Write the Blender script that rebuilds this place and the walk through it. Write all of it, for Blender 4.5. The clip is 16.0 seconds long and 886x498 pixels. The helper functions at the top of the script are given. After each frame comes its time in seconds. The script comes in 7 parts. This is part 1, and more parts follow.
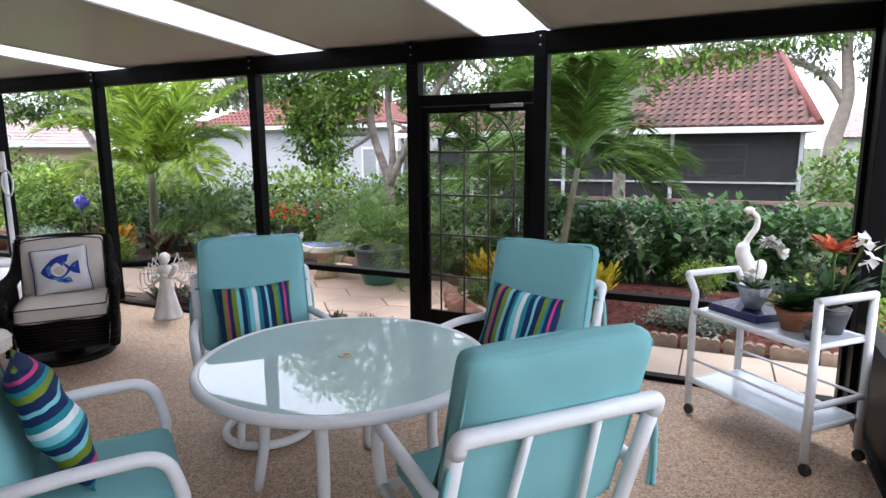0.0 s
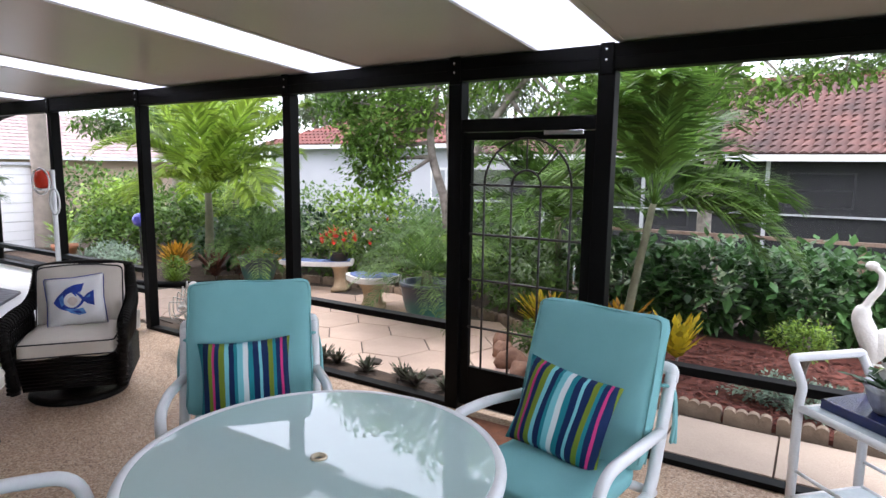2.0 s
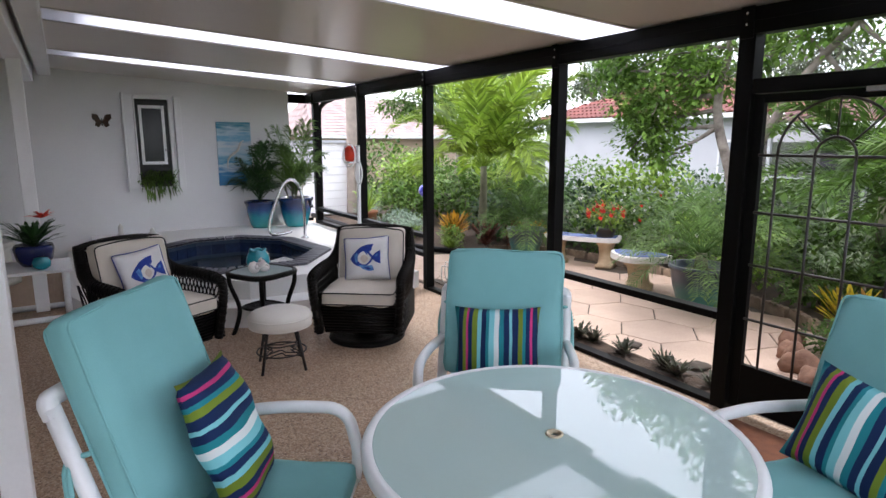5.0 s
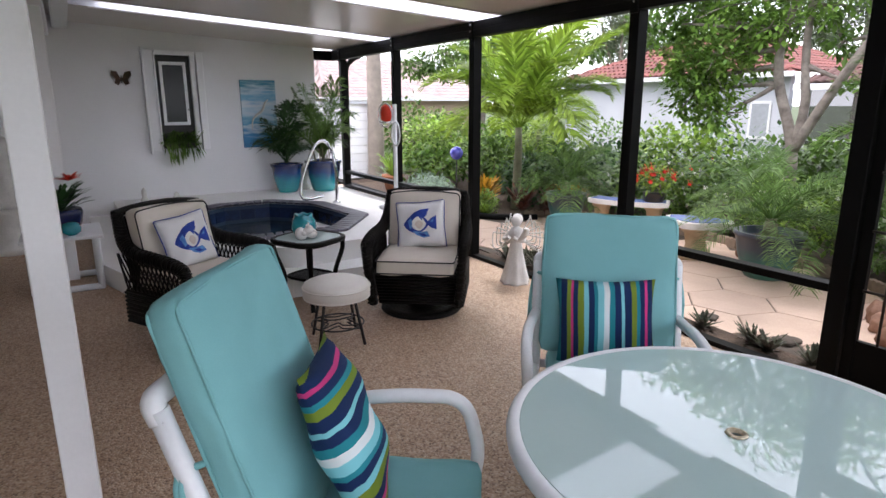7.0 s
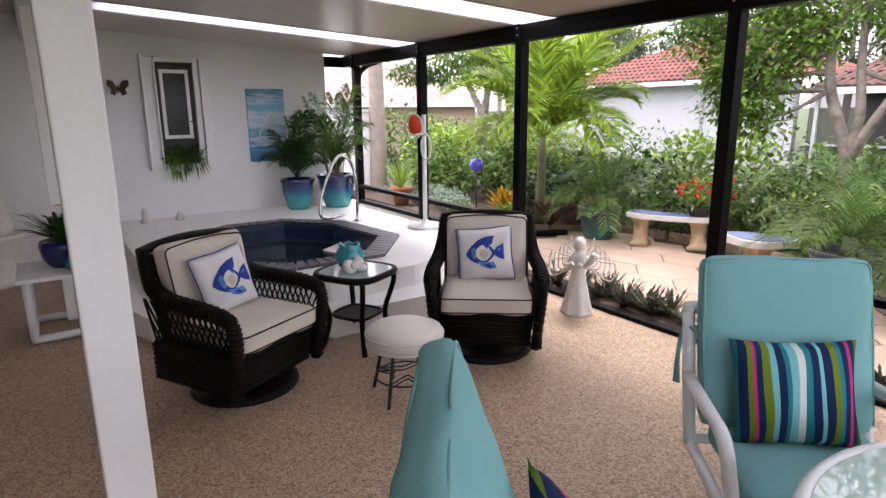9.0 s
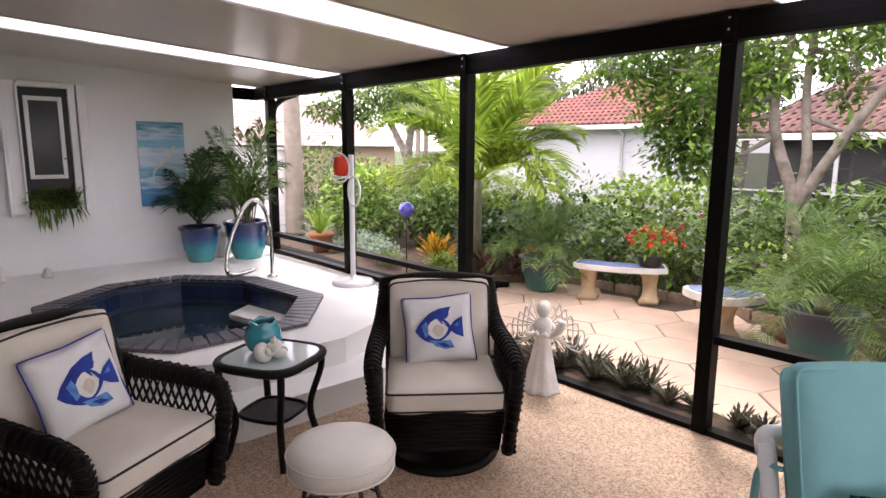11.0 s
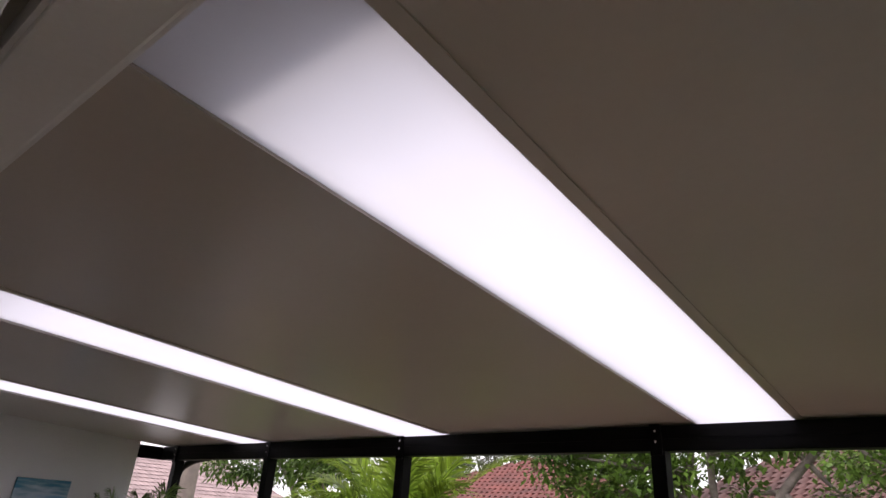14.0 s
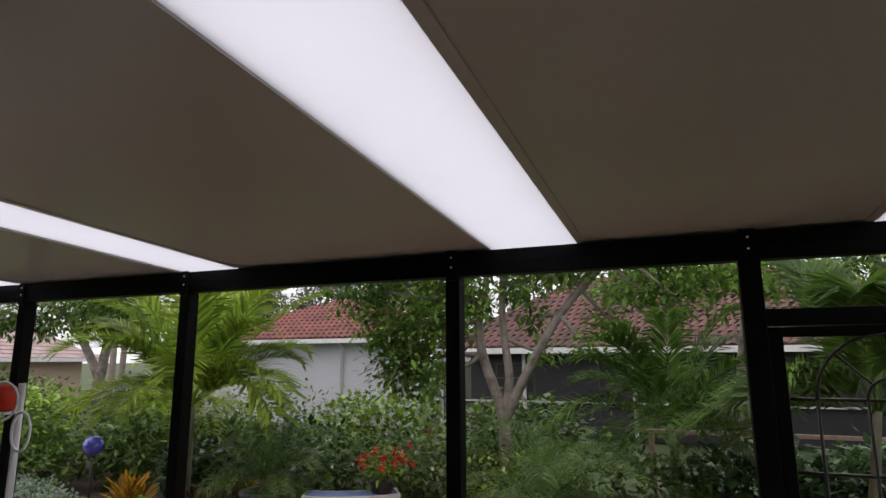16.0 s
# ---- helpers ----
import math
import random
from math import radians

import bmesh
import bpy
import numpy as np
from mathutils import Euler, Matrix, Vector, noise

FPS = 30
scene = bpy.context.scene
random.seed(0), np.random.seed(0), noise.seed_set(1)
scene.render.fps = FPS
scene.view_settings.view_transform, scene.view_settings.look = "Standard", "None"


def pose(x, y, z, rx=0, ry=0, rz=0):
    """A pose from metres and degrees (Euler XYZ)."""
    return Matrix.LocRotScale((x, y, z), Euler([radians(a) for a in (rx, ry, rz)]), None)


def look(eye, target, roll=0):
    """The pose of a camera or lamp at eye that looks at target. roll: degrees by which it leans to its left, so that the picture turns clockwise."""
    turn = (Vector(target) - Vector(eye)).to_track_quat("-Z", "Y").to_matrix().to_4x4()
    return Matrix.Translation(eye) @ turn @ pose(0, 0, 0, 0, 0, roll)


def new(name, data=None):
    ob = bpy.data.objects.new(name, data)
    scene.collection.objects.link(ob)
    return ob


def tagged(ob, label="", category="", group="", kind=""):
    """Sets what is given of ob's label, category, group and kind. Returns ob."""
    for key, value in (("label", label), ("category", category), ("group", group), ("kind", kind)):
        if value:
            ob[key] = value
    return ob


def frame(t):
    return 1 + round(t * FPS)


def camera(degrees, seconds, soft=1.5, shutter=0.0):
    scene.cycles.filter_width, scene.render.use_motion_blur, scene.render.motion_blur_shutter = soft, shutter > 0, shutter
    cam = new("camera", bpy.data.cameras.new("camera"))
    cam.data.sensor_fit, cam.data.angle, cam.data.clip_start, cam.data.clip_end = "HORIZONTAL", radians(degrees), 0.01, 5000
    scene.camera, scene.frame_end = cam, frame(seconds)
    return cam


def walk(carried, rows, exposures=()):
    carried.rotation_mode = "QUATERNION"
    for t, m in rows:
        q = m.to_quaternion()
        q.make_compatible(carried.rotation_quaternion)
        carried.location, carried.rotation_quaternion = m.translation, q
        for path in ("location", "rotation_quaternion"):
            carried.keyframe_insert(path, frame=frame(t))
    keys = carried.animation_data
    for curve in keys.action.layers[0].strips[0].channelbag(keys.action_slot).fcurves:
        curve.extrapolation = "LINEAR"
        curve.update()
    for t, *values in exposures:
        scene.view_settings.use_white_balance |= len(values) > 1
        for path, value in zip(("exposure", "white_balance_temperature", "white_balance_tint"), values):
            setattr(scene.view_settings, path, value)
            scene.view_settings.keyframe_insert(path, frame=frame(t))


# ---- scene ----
cam = camera(73.1, 16.0)
PATH = [
    (0, (0.731, 0.559, 1.650), (-0.094, 2.353, 1.321), -0.4),
    (0.5, (0.775, 0.73, 1.723), (-0.063, 2.517, 1.396), -0.5),
    (1, (0.798, 0.946, 1.772), (-0.071, 2.717, 1.448), -0.5),
    (1.5, (0.721, 1.1, 1.768), (-0.175, 2.862, 1.464), 0.3),
    (2, (0.638, 1.308, 1.741), (-0.412, 2.988, 1.472), 0.8),
    (2.5, (0.691, 1.504, 1.729), (-0.605, 3.009, 1.491), -0.0),
    (3, (0.668, 1.583, 1.705), (-0.804, 2.919, 1.482), -0.1),
    (3.5, (0.657, 1.573, 1.711), (-0.926, 2.772, 1.475), -0.1),
    (4, (0.666, 1.527, 1.722), (-0.982, 2.629, 1.457), -0.3),
    (6.5, (0.306, 1.28, 1.661), (-1.348, 2.313, 1.216), -0.3),
    (7, (0.083, 1.233, 1.643), (-1.571, 2.255, 1.176), -0.1),
    (7.5, (-0.152, 1.241, 1.676), (-1.811, 2.246, 1.187), -0.3),
    (8, (-0.34, 1.281, 1.720), (-2.002, 2.269, 1.217), -1.0),
    (9.25, (-0.93, 0.98, 1.70), (-2.53, 2.10, 1.27), -0.4),
    (10.5, (-1.497, 1.350, 1.624), (-3.021, 2.599, 1.28), 0.1),
    (11, (-1.642, 1.405, 1.714), (-3.107, 2.727, 1.386), 0.4),
    (11.5, (-1.735, 1.53, 1.745), (-3.18, 2.895, 1.53), 0.7),
    (12, (-1.81, 1.585, 1.742), (-3.189, 3.034, 1.717), 1.8),
    (12.5, (-1.945, 1.29, 1.866), (-3.166, 2.87, 2.013), 1.7),
    (13, (-1.877, 1.169, 1.853), (-3.010, 2.772, 2.238), 2.5),
    (13.5, (-1.773, 1.235, 1.880), (-2.946, 2.721, 2.525), 3.2),
    (14, (-1.772, 1.106, 1.854), (-2.944, 2.498, 2.684), 3.8),
    (14.5, (-1.785, 1.124, 1.858), (-2.931, 2.531, 2.699), 3.3),
    (15, (-1.809, 1.199, 1.875), (-2.839, 2.767, 2.580), 1.8),
    (15.5, (-1.86, 1.279, 1.85), (-2.721, 3.005, 2.390), 0.6),
    (16, (-1.859, 1.500, 1.82), (-2.588, 3.330, 2.188), -0.2),
]
walk(cam, [(t, look(eye, target, roll)) for t, eye, target, roll in PATH],
     exposures=[(0, 0.70, 6200, 15), (4, 0.73, 6350, 15), (8, 0.83, 6550, 17), (10.5, 1.05, 7100, 23), (11.5, 1.02, 7100, 23), (12.5, 0.68, 7100, 25), (13.5, 0.02, 7000, 24), (14.5, -0.40, 6850, 21), (15.2, -0.62, 6750, 17), (16, -0.66, 6900, 16)])

# ---- light ----
world = bpy.data.worlds.new("sky")
scene.world = world
world.use_nodes = True
wn = world.node_tree
sky = wn.nodes.new("ShaderNodeTexSky")
sky.sky_type = "NISHITA"
sky.sun_disc = False
sky.sun_elevation, sky.sun_rotation = radians(58), radians(200)
sky.air_density, sky.dust_density, sky.ozone_density = 1.0, 4.0, 1.0
veil = wn.nodes.new("ShaderNodeMix")
veil.data_type = "RGBA"
veil.inputs[0].default_value = 0.75
veil.inputs[7].default_value = (7.4, 7.6, 8.2, 1)
wn.links.new(sky.outputs[0], veil.inputs[6])
wn.links.new(veil.outputs[2], wn.nodes["Background"].inputs[0])
wn.nodes["Background"].inputs[1].default_value = 0.32
sun = new("sun", bpy.data.lights.new("sun", "SUN"))
sun.data.energy, sun.data.angle, sun.data.color = 1.5, radians(14), (1.0, 0.96, 0.9)
sun.matrix_world = look((0, 0, 30), (0 + 30 * math.cos(radians(58)) * 0.55, 0 - 30 * math.cos(radians(58)) * 0.83, 30 - 30 * math.sin(radians(58))))


# ---- building helpers ----
def box(bm, x0, x1, y0, y1, z0, z1, m=None, bevel=0.0):
    vs = [bm.verts.new(v) for v in ((x0, y0, z0), (x1, y0, z0), (x1, y1, z0), (x0, y1, z0), (x0, y0, z1), (x1, y0, z1), (x1, y1, z1), (x0, y1, z1))]
    fs = [bm.faces.new([vs[i] for i in f]) for f in ((3, 2, 1, 0), (4, 5, 6, 7), (0, 1, 5, 4), (1, 2, 6, 5), (2, 3, 7, 6), (3, 0, 4, 7))]
    if bevel:
        es = list({e for f in fs for e in f.edges})
        r = bmesh.ops.bevel(bm, geom=es, offset=bevel, segments=2, affect="EDGES", profile=0.5)
        vs = list({v for f in r["faces"] for v in f.verts} | {v for v in vs if v.is_valid})
    if m is not None:
        bmesh.ops.transform(bm, matrix=m, verts=vs)
    return bm


def tube(bm, pts, r, n=8, closed=False, cap=True):
    """A round tube through pts; r is one radius or one for each point."""
    pts = [Vector(p) for p in pts]
    rs = r if isinstance(r, (list, tuple)) else [r] * len(pts)
    rings, up = [], None
    for i, p in enumerate(pts):
        a = pts[i - 1] if i or closed else p
        b = pts[(i + 1) % len(pts)] if i < len(pts) - 1 or closed else p
        d = (b - a).normalized()
        if up is None:
            up = d.orthogonal().normalized()
        up = (up - d * up.dot(d)).normalized()
        side = d.cross(up)
        rings.append([bm.verts.new(p + (up * math.cos(2 * math.pi * k / n) + side * math.sin(2 * math.pi * k / n)) * rs[i]) for k in range(n)])
    for i in range(len(rings) - (0 if closed else 1)):
        a, b = rings[i], rings[(i + 1) % len(rings)]
        for k in range(n):
            f = bm.faces.new((a[k], a[(k + 1) % n], b[(k + 1) % n], b[k]))
            f.smooth = True
    if cap and not closed:
        bm.faces.new(rings[0][::-1])
        bm.faces.new(rings[-1])
    return bm


def curve(pts, steps=6, closed=False):
    """Points on a smooth line through pts."""
    P = [Vector(p) for p in pts]
    n, out = len(P), []
    for i in range(n if closed else n - 1):
        g = (lambda j: P[j % n]) if closed else (lambda j: P[max(0, min(n - 1, j))])
        a, b, c, d = g(i - 1), g(i), g(i + 1), g(i + 2)
        for k in range(steps):
            t = k / steps
            out.append(0.5 * (2 * b + (c - a) * t + (2 * a - 5 * b + 4 * c - d) * t * t + (3 * b - a - 3 * c + d) * t ** 3))
    if not closed:
        out.append(P[-1])
    return out


def bent(pts, r=0.06, steps=4):
    """A line with its corners rounded to radius about r."""
    P = [Vector(p) for p in pts]
    out = [P[0]]
    for a, b, c in zip(P, P[1:], P[2:]):
        u, v = (a - b), (c - b)
        k = min(r, u.length * 0.45, v.length * 0.45)
        s, e = b + u.normalized() * k, b + v.normalized() * k
        for i in range(steps + 1):
            t = i / steps
            out.append(s * (1 - t) ** 2 + b * 2 * t * (1 - t) + e * t * t)
    out.append(P[-1])
    return out


def lathe(bm, prof, n=24, at=(0, 0, 0), wob=0.0):
    """A turned body from (radius, height) pairs."""
    at = Vector(at)
    rings = [[bm.verts.new(at + Vector((r * math.cos(2 * math.pi * k / n), r * math.sin(2 * math.pi * k / n), z))) for k in range(n)] for r, z in prof]
    for a, b in zip(rings, rings[1:]):
        for k in range(n):
            f = bm.faces.new((a[k], a[(k + 1) % n], b[(k + 1) % n], b[k]))
            f.smooth = True
    if prof[0][0] > 1e-4:
        bm.faces.new(rings[0][::-1])
    if prof[-1][0] > 1e-4:
        bm.faces.new(rings[-1])
    return bm


def prism(bm, outline, z0, z1, bevel=0.0):
    """An upright solid over a plan outline, anticlockwise."""
    lo, hi = [bm.verts.new((x, y, z0)) for x, y in outline], [bm.verts.new((x, y, z1)) for x, y in outline]
    bm.faces.new(lo[::-1])
    top = bm.faces.new(hi)
    for i in range(len(outline)):
        j = (i + 1) % len(outline)
        bm.faces.new((lo[i], lo[j], hi[j], hi[i]))
    if bevel:
        bmesh.ops.bevel(bm, geom=list(top.edges), offset=bevel, segments=2, affect="EDGES", profile=0.5)
    return bm


def ball(bm, c, r, seg=12, sy=1.0, sz=1.0, m=None):
    mm = Matrix.Translation(c) @ (m or Matrix()) @ Matrix.Diagonal((r, r * sy, r * sz, 1))
    res = bmesh.ops.create_uvsphere(bm, u_segments=seg, v_segments=max(6, seg * 2 // 3), radius=1, matrix=mm)
    for v in res["verts"]:
        for f in v.link_faces:
            f.smooth = True
    return bm


def mesh_of(name, bm, *mats, keep=False):
    me = bpy.data.meshes.new(name)
    bm.to_mesh(me)
    bm.free()
    for m in mats:
        me.materials.append(m)
    return me


def part(name, bm, material, parent=None, label="", m=None):
    """Links a bmesh as one mesh object under a thing or a part."""
    ob = new(name, mesh_of(name, bm, *(material if isinstance(material, (list, tuple)) else (material,))))
    if parent is not None:
        ob.parent = parent
    if m is not None:
        ob.matrix_basis = m
    if label:
        ob["label"] = label
    return ob


def shared(name, me, parent, m):
    ob = new(name, me)
    ob.parent = parent
    ob.matrix_basis = m
    return ob


def thing(name, m, label, category, group="", kind=""):
    ob = new(name)
    ob.empty_display_size = 0.1
    ob.matrix_basis = m
    return tagged(ob, label, category, group, kind)


def solid(name, bm, material, label, category, group="", kind="", m=None):
    return tagged(part(name, bm, material, None, "", m), label, category, group, kind)


def B():
    return bmesh.new()


def sheet_mesh(name, verts, faces, mats, smooth=False):
    me = bpy.data.meshes.new(name)
    me.from_pydata(verts, [], faces)
    for m in mats:
        me.materials.append(m)
    if smooth:
        me.polygons.foreach_set("use_smooth", [True] * len(me.polygons))
    me.update()
    return me


# ---- materials ----
def paint(name, col, rough=0.6, col2=None, scale=8.0, amount=0.5, bump=0.0, bscale=60.0, metal=0.0, spec=0.5, fine=0.12, coat=0.0, islands=0.0, pieces=0.0, trans=0.0):
    """A procedural surface: two scales of variation, with fine relief."""
    ma = bpy.data.materials.new(name)
    ma.use_nodes = True
    nt = ma.node_tree
    N, L = nt.nodes, nt.links
    bs = N["Principled BSDF"]
    co = N.new("ShaderNodeTexCoord")
    n1, n2 = N.new("ShaderNodeTexNoise"), N.new("ShaderNodeTexNoise")
    n1.inputs["Scale"].default_value, n1.inputs["Detail"].default_value = scale, 4
    n2.inputs["Scale"].default_value, n2.inputs["Detail"].default_value = bscale, 3
    for n in (n1, n2):
        L.new(co.outputs["Object"], n.inputs["Vector"])
    rp = N.new("ShaderNodeValToRGB")
    c2 = col2 or tuple(c * 0.8 for c in col)
    rp.color_ramp.elements[0].color, rp.color_ramp.elements[1].color = (*c2, 1), (*col, 1)
    rp.color_ramp.elements[0].position, rp.color_ramp.elements[1].position = 0.5 - 0.35 * (1.2 - amount), 0.5 + 0.35 * (1.2 - amount)
    L.new(n1.outputs[0], rp.inputs[0])
    hv = N.new("ShaderNodeHueSaturation")
    L.new(rp.outputs[0], hv.inputs["Color"])
    ml = N.new("ShaderNodeMath")
    ml.operation = "MULTIPLY_ADD"
    ml.inputs[1].default_value, ml.inputs[2].default_value = 2 * fine, 1 - fine
    L.new(n2.outputs[0], ml.inputs[0])
    last = ml.outputs[0]
    for src, k in (("island", islands), ("piece", pieces)):
        if k:
            g = N.new("ShaderNodeNewGeometry" if src == "island" else "ShaderNodeObjectInfo")
            m2 = N.new("ShaderNodeMath")
            m2.operation = "MULTIPLY_ADD"
            m2.inputs[1].default_value, m2.inputs[2].default_value = 2 * k, 1 - k
            L.new(g.outputs["Random Per Island" if src == "island" else "Random"], m2.inputs[0])
            m3 = N.new("ShaderNodeMath")
            m3.operation = "MULTIPLY"
            L.new(last, m3.inputs[0])
            L.new(m2.outputs[0], m3.inputs[1])
            last = m3.outputs[0]
    L.new(last, hv.inputs["Value"])
    L.new(hv.outputs[0], bs.inputs["Base Color"])
    bs.inputs["Roughness"].default_value, bs.inputs["Metallic"].default_value = rough, metal
    bs.inputs["Specular IOR Level"].default_value = spec
    if coat:
        bs.inputs["Coat Weight"].default_value, bs.inputs["Coat Roughness"].default_value = coat, 0.05
    if bump:
        bp = N.new("ShaderNodeBump")
        bp.inputs["Strength"].default_value, bp.inputs["Distance"].default_value = bump, 0.01
        L.new(n2.outputs[0], bp.inputs["Height"])
        L.new(bp.outputs[0], bs.inputs["Normal"])
    if trans:
        tr, mx = N.new("ShaderNodeBsdfTranslucent"), N.new("ShaderNodeMixShader")
        L.new(hv.outputs[0], tr.inputs["Color"])
        mx.inputs[0].default_value = trans
        L.new(bs.outputs[0], mx.inputs[1])
        L.new(tr.outputs[0], mx.inputs[2])
        L.new(mx.outputs[0], N["Material Output"].inputs["Surface"])
    return ma


def ramp_z(ma, stops, lo, hi):
    """Colours by height in the object: a glaze or dyed bands that the thing itself has."""
    nt = ma.node_tree
    N, L = nt.nodes, nt.links
    co, sp, mr, rp, nz, ad = (N.new("ShaderNode" + k) for k in ("TexCoord", "SeparateXYZ", "MapRange", "ValToRGB", "TexNoise", "Math"))
    L.new(co.outputs["Object"], sp.inputs[0])
    L.new(co.outputs["Object"], nz.inputs["Vector"])
    nz.inputs["Scale"].default_value, nz.inputs["Detail"].default_value = 9, 5
    mr.inputs[1].default_value, mr.inputs[2].default_value = lo, hi
    L.new(sp.outputs[2], mr.inputs[0])
    ad.operation = "MULTIPLY_ADD"
    ad.inputs[1].default_value = 0.22
    L.new(nz.outputs[0], ad.inputs[0])
    L.new(mr.outputs[0], ad.inputs[2])
    while len(rp.color_ramp.elements) < len(stops):
        rp.color_ramp.elements.new(0.5)
    for e, (p, c) in zip(rp.color_ramp.elements, stops):
        e.position, e.color = p, (*c, 1)
    L.new(ad.outputs[0], rp.inputs[0])
    L.new(rp.outputs[0], N["Principled BSDF"].inputs["Base Color"])
    return ma


M_FRAME = paint("dark bronze aluminium", (0.005, 0.0047, 0.0047), 0.45, (0.0035, 0.0035, 0.0035), 3, spec=0.08)
M_CEIL = paint("ceiling panel enamel", (0.60, 0.55, 0.50), 0.28, (0.555, 0.505, 0.455), 1.2, fine=0.03, bump=0.05, bscale=40)
M_WALL = paint("white stucco paint", (0.84, 0.84, 0.85), 0.8, (0.79, 0.79, 0.80), 1.5, bump=0.35, bscale=90, fine=0.04)
M_TRIM = paint("white trim paint", (0.85, 0.85, 0.86), 0.45, (0.80, 0.80, 0.80), 3, fine=0.04)
M_PVC = paint("white plastic pipe", (0.78, 0.79, 0.80), 0.28, (0.70, 0.71, 0.72), 6, fine=0.04)
M_DECK = paint("white deck coating", (0.85, 0.84, 0.82), 0.75, (0.79, 0.78, 0.76), 2.5, bump=0.4, bscale=120, fine=0.06)
M_TEAL = paint("teal outdoor fabric", (0.215, 0.475, 0.485), 0.85, (0.19, 0.43, 0.44), 5, bump=0.25, bscale=420, fine=0.1, spec=0.2)
M_WICK = paint("dark resin wicker", (0.008, 0.006, 0.005), 0.45, (0.004, 0.0035, 0.003), 40, bump=0.5, bscale=160, spec=0.14)
M_CREAM = paint("cream cushion cloth", (0.66, 0.60, 0.52), 0.9, (0.60, 0.545, 0.47), 5, bump=0.3, bscale=380, fine=0.08, spec=0.15)
M_CORD = paint("black piping", (0.012, 0.012, 0.014), 0.8)
M_VINYL = paint("cream vinyl", (0.70, 0.66, 0.60), 0.42, (0.64, 0.60, 0.54), 6, bump=0.12, bscale=60, fine=0.04)
M_IRON = paint("dark brown iron", (0.022, 0.016, 0.013), 0.45, (0.012, 0.01, 0.009), 30)
M_STEEL = paint("polished steel tube", (0.72, 0.73, 0.75), 0.14, (0.62, 0.63, 0.65), 12, metal=1.0, fine=0.05)
M_PAVE = paint("pink stamped concrete", (0.58, 0.43, 0.33), 0.8, (0.46, 0.33, 0.25), 2.2, bump=0.4, bscale=70, pieces=0.07)
M_JOINT = paint("dark joint", (0.10, 0.075, 0.055), 0.95, (0.06, 0.05, 0.04), 20)
M_SLAB = paint("tan concrete slab", (0.50, 0.40, 0.31), 0.85, (0.40, 0.31, 0.24), 2.0, bump=0.4, bscale=90, pieces=0.06)
M_CURB = paint("weathered edging concrete", (0.32, 0.24, 0.17), 0.9, (0.19, 0.14, 0.10), 9, bump=0.6, bscale=80, pieces=0.12)
M_SOIL = paint("soil", (0.10, 0.065, 0.042), 0.95, (0.05, 0.034, 0.024), 7, bump=0.8, bscale=60)
M_MULCH = paint("red wood mulch", (0.16, 0.045, 0.028), 0.9, (0.075, 0.024, 0.018), 30, islands=0.45)
M_GRASS = paint("lawn", (0.06, 0.085, 0.025), 0.95, (0.03, 0.05, 0.015), 3, bump=0.6, bscale=60)
M_CONC = paint("cast stone", (0.55, 0.42, 0.27), 0.85, (0.42, 0.30, 0.18), 10, bump=0.5, bscale=70)
M_CAST = paint("white cast stone", (0.72, 0.70, 0.66), 0.8, (0.60, 0.58, 0.54), 9, bump=0.35, bscale=60)
M_STUC = paint("pale grey stucco", (0.50, 0.51, 0.54), 0.9, (0.45, 0.46, 0.49), 1.2, bump=0.4, bscale=50)
M_TAN = paint("tan stucco", (0.42, 0.31, 0.24), 0.9, (0.36, 0.27, 0.21), 1.2, bump=0.4, bscale=50)
M_BARK = paint("mottled grey bark", (0.34, 0.30, 0.26), 0.95, (0.11, 0.09, 0.075), 9, bump=0.9, bscale=45)
M_PTRUNK = paint("palm trunk", (0.20, 0.20, 0.12), 0.85, (0.12, 0.115, 0.075), 10, bump=0.5, bscale=40)


def leaf_paint(name, col, col2, trans=0.3, rough=0.5, spread=0.5):
    return paint(name, col, rough, col2, 2.0, islands=spread, trans=trans, fine=0.1, spec=0.3)


L_DARK = leaf_paint("dark glossy leaves", (0.048, 0.120, 0.032), (0.010, 0.034, 0.010), 0.25, 0.42)
L_MID = leaf_paint("green leaves", (0.145, 0.25, 0.042), (0.030, 0.075, 0.014))
L_LIGHT = leaf_paint("light green leaves", (0.31, 0.45, 0.075), (0.11, 0.20, 0.03))
L_PALM = leaf_paint("palm leaflets", (0.31, 0.43, 0.055), (0.10, 0.19, 0.02), 0.45)
L_PALMB = leaf_paint("deep green palm leaflets", (0.125, 0.225, 0.038), (0.035, 0.085, 0.016), 0.42)
L_HEDGE = leaf_paint("broad hedge leaves", (0.105, 0.215, 0.068), (0.026, 0.075, 0.022), 0.3, 0.38)
L_FERN = leaf_paint("feathery palm leaflets", (0.155, 0.255, 0.065), (0.045, 0.105, 0.026), 0.38)
L_RED = leaf_paint("red bronze leaves", (0.17, 0.05, 0.035), (0.08, 0.05, 0.035), 0.25)
L_ORANGE = leaf_paint("orange yellow croton leaves", (0.60, 0.24, 0.03), (0.42, 0.32, 0.03), 0.3)
L_YELLOW = leaf_paint("yellow croton leaves", (0.70, 0.52, 0.03), (0.40, 0.36, 0.03), 0.35)
L_PURPLE = leaf_paint("purple grey rosette leaves", (0.11, 0.06, 0.065), (0.06, 0.095, 0.045), 0.2)
L_SILVER = leaf_paint("silvery green leaves", (0.30, 0.38, 0.30), (0.18, 0.26, 0.18), 0.3)
L_TREE = leaf_paint("bright tree leaves", (0.235, 0.385, 0.075), (0.065, 0.145, 0.026), 0.48)
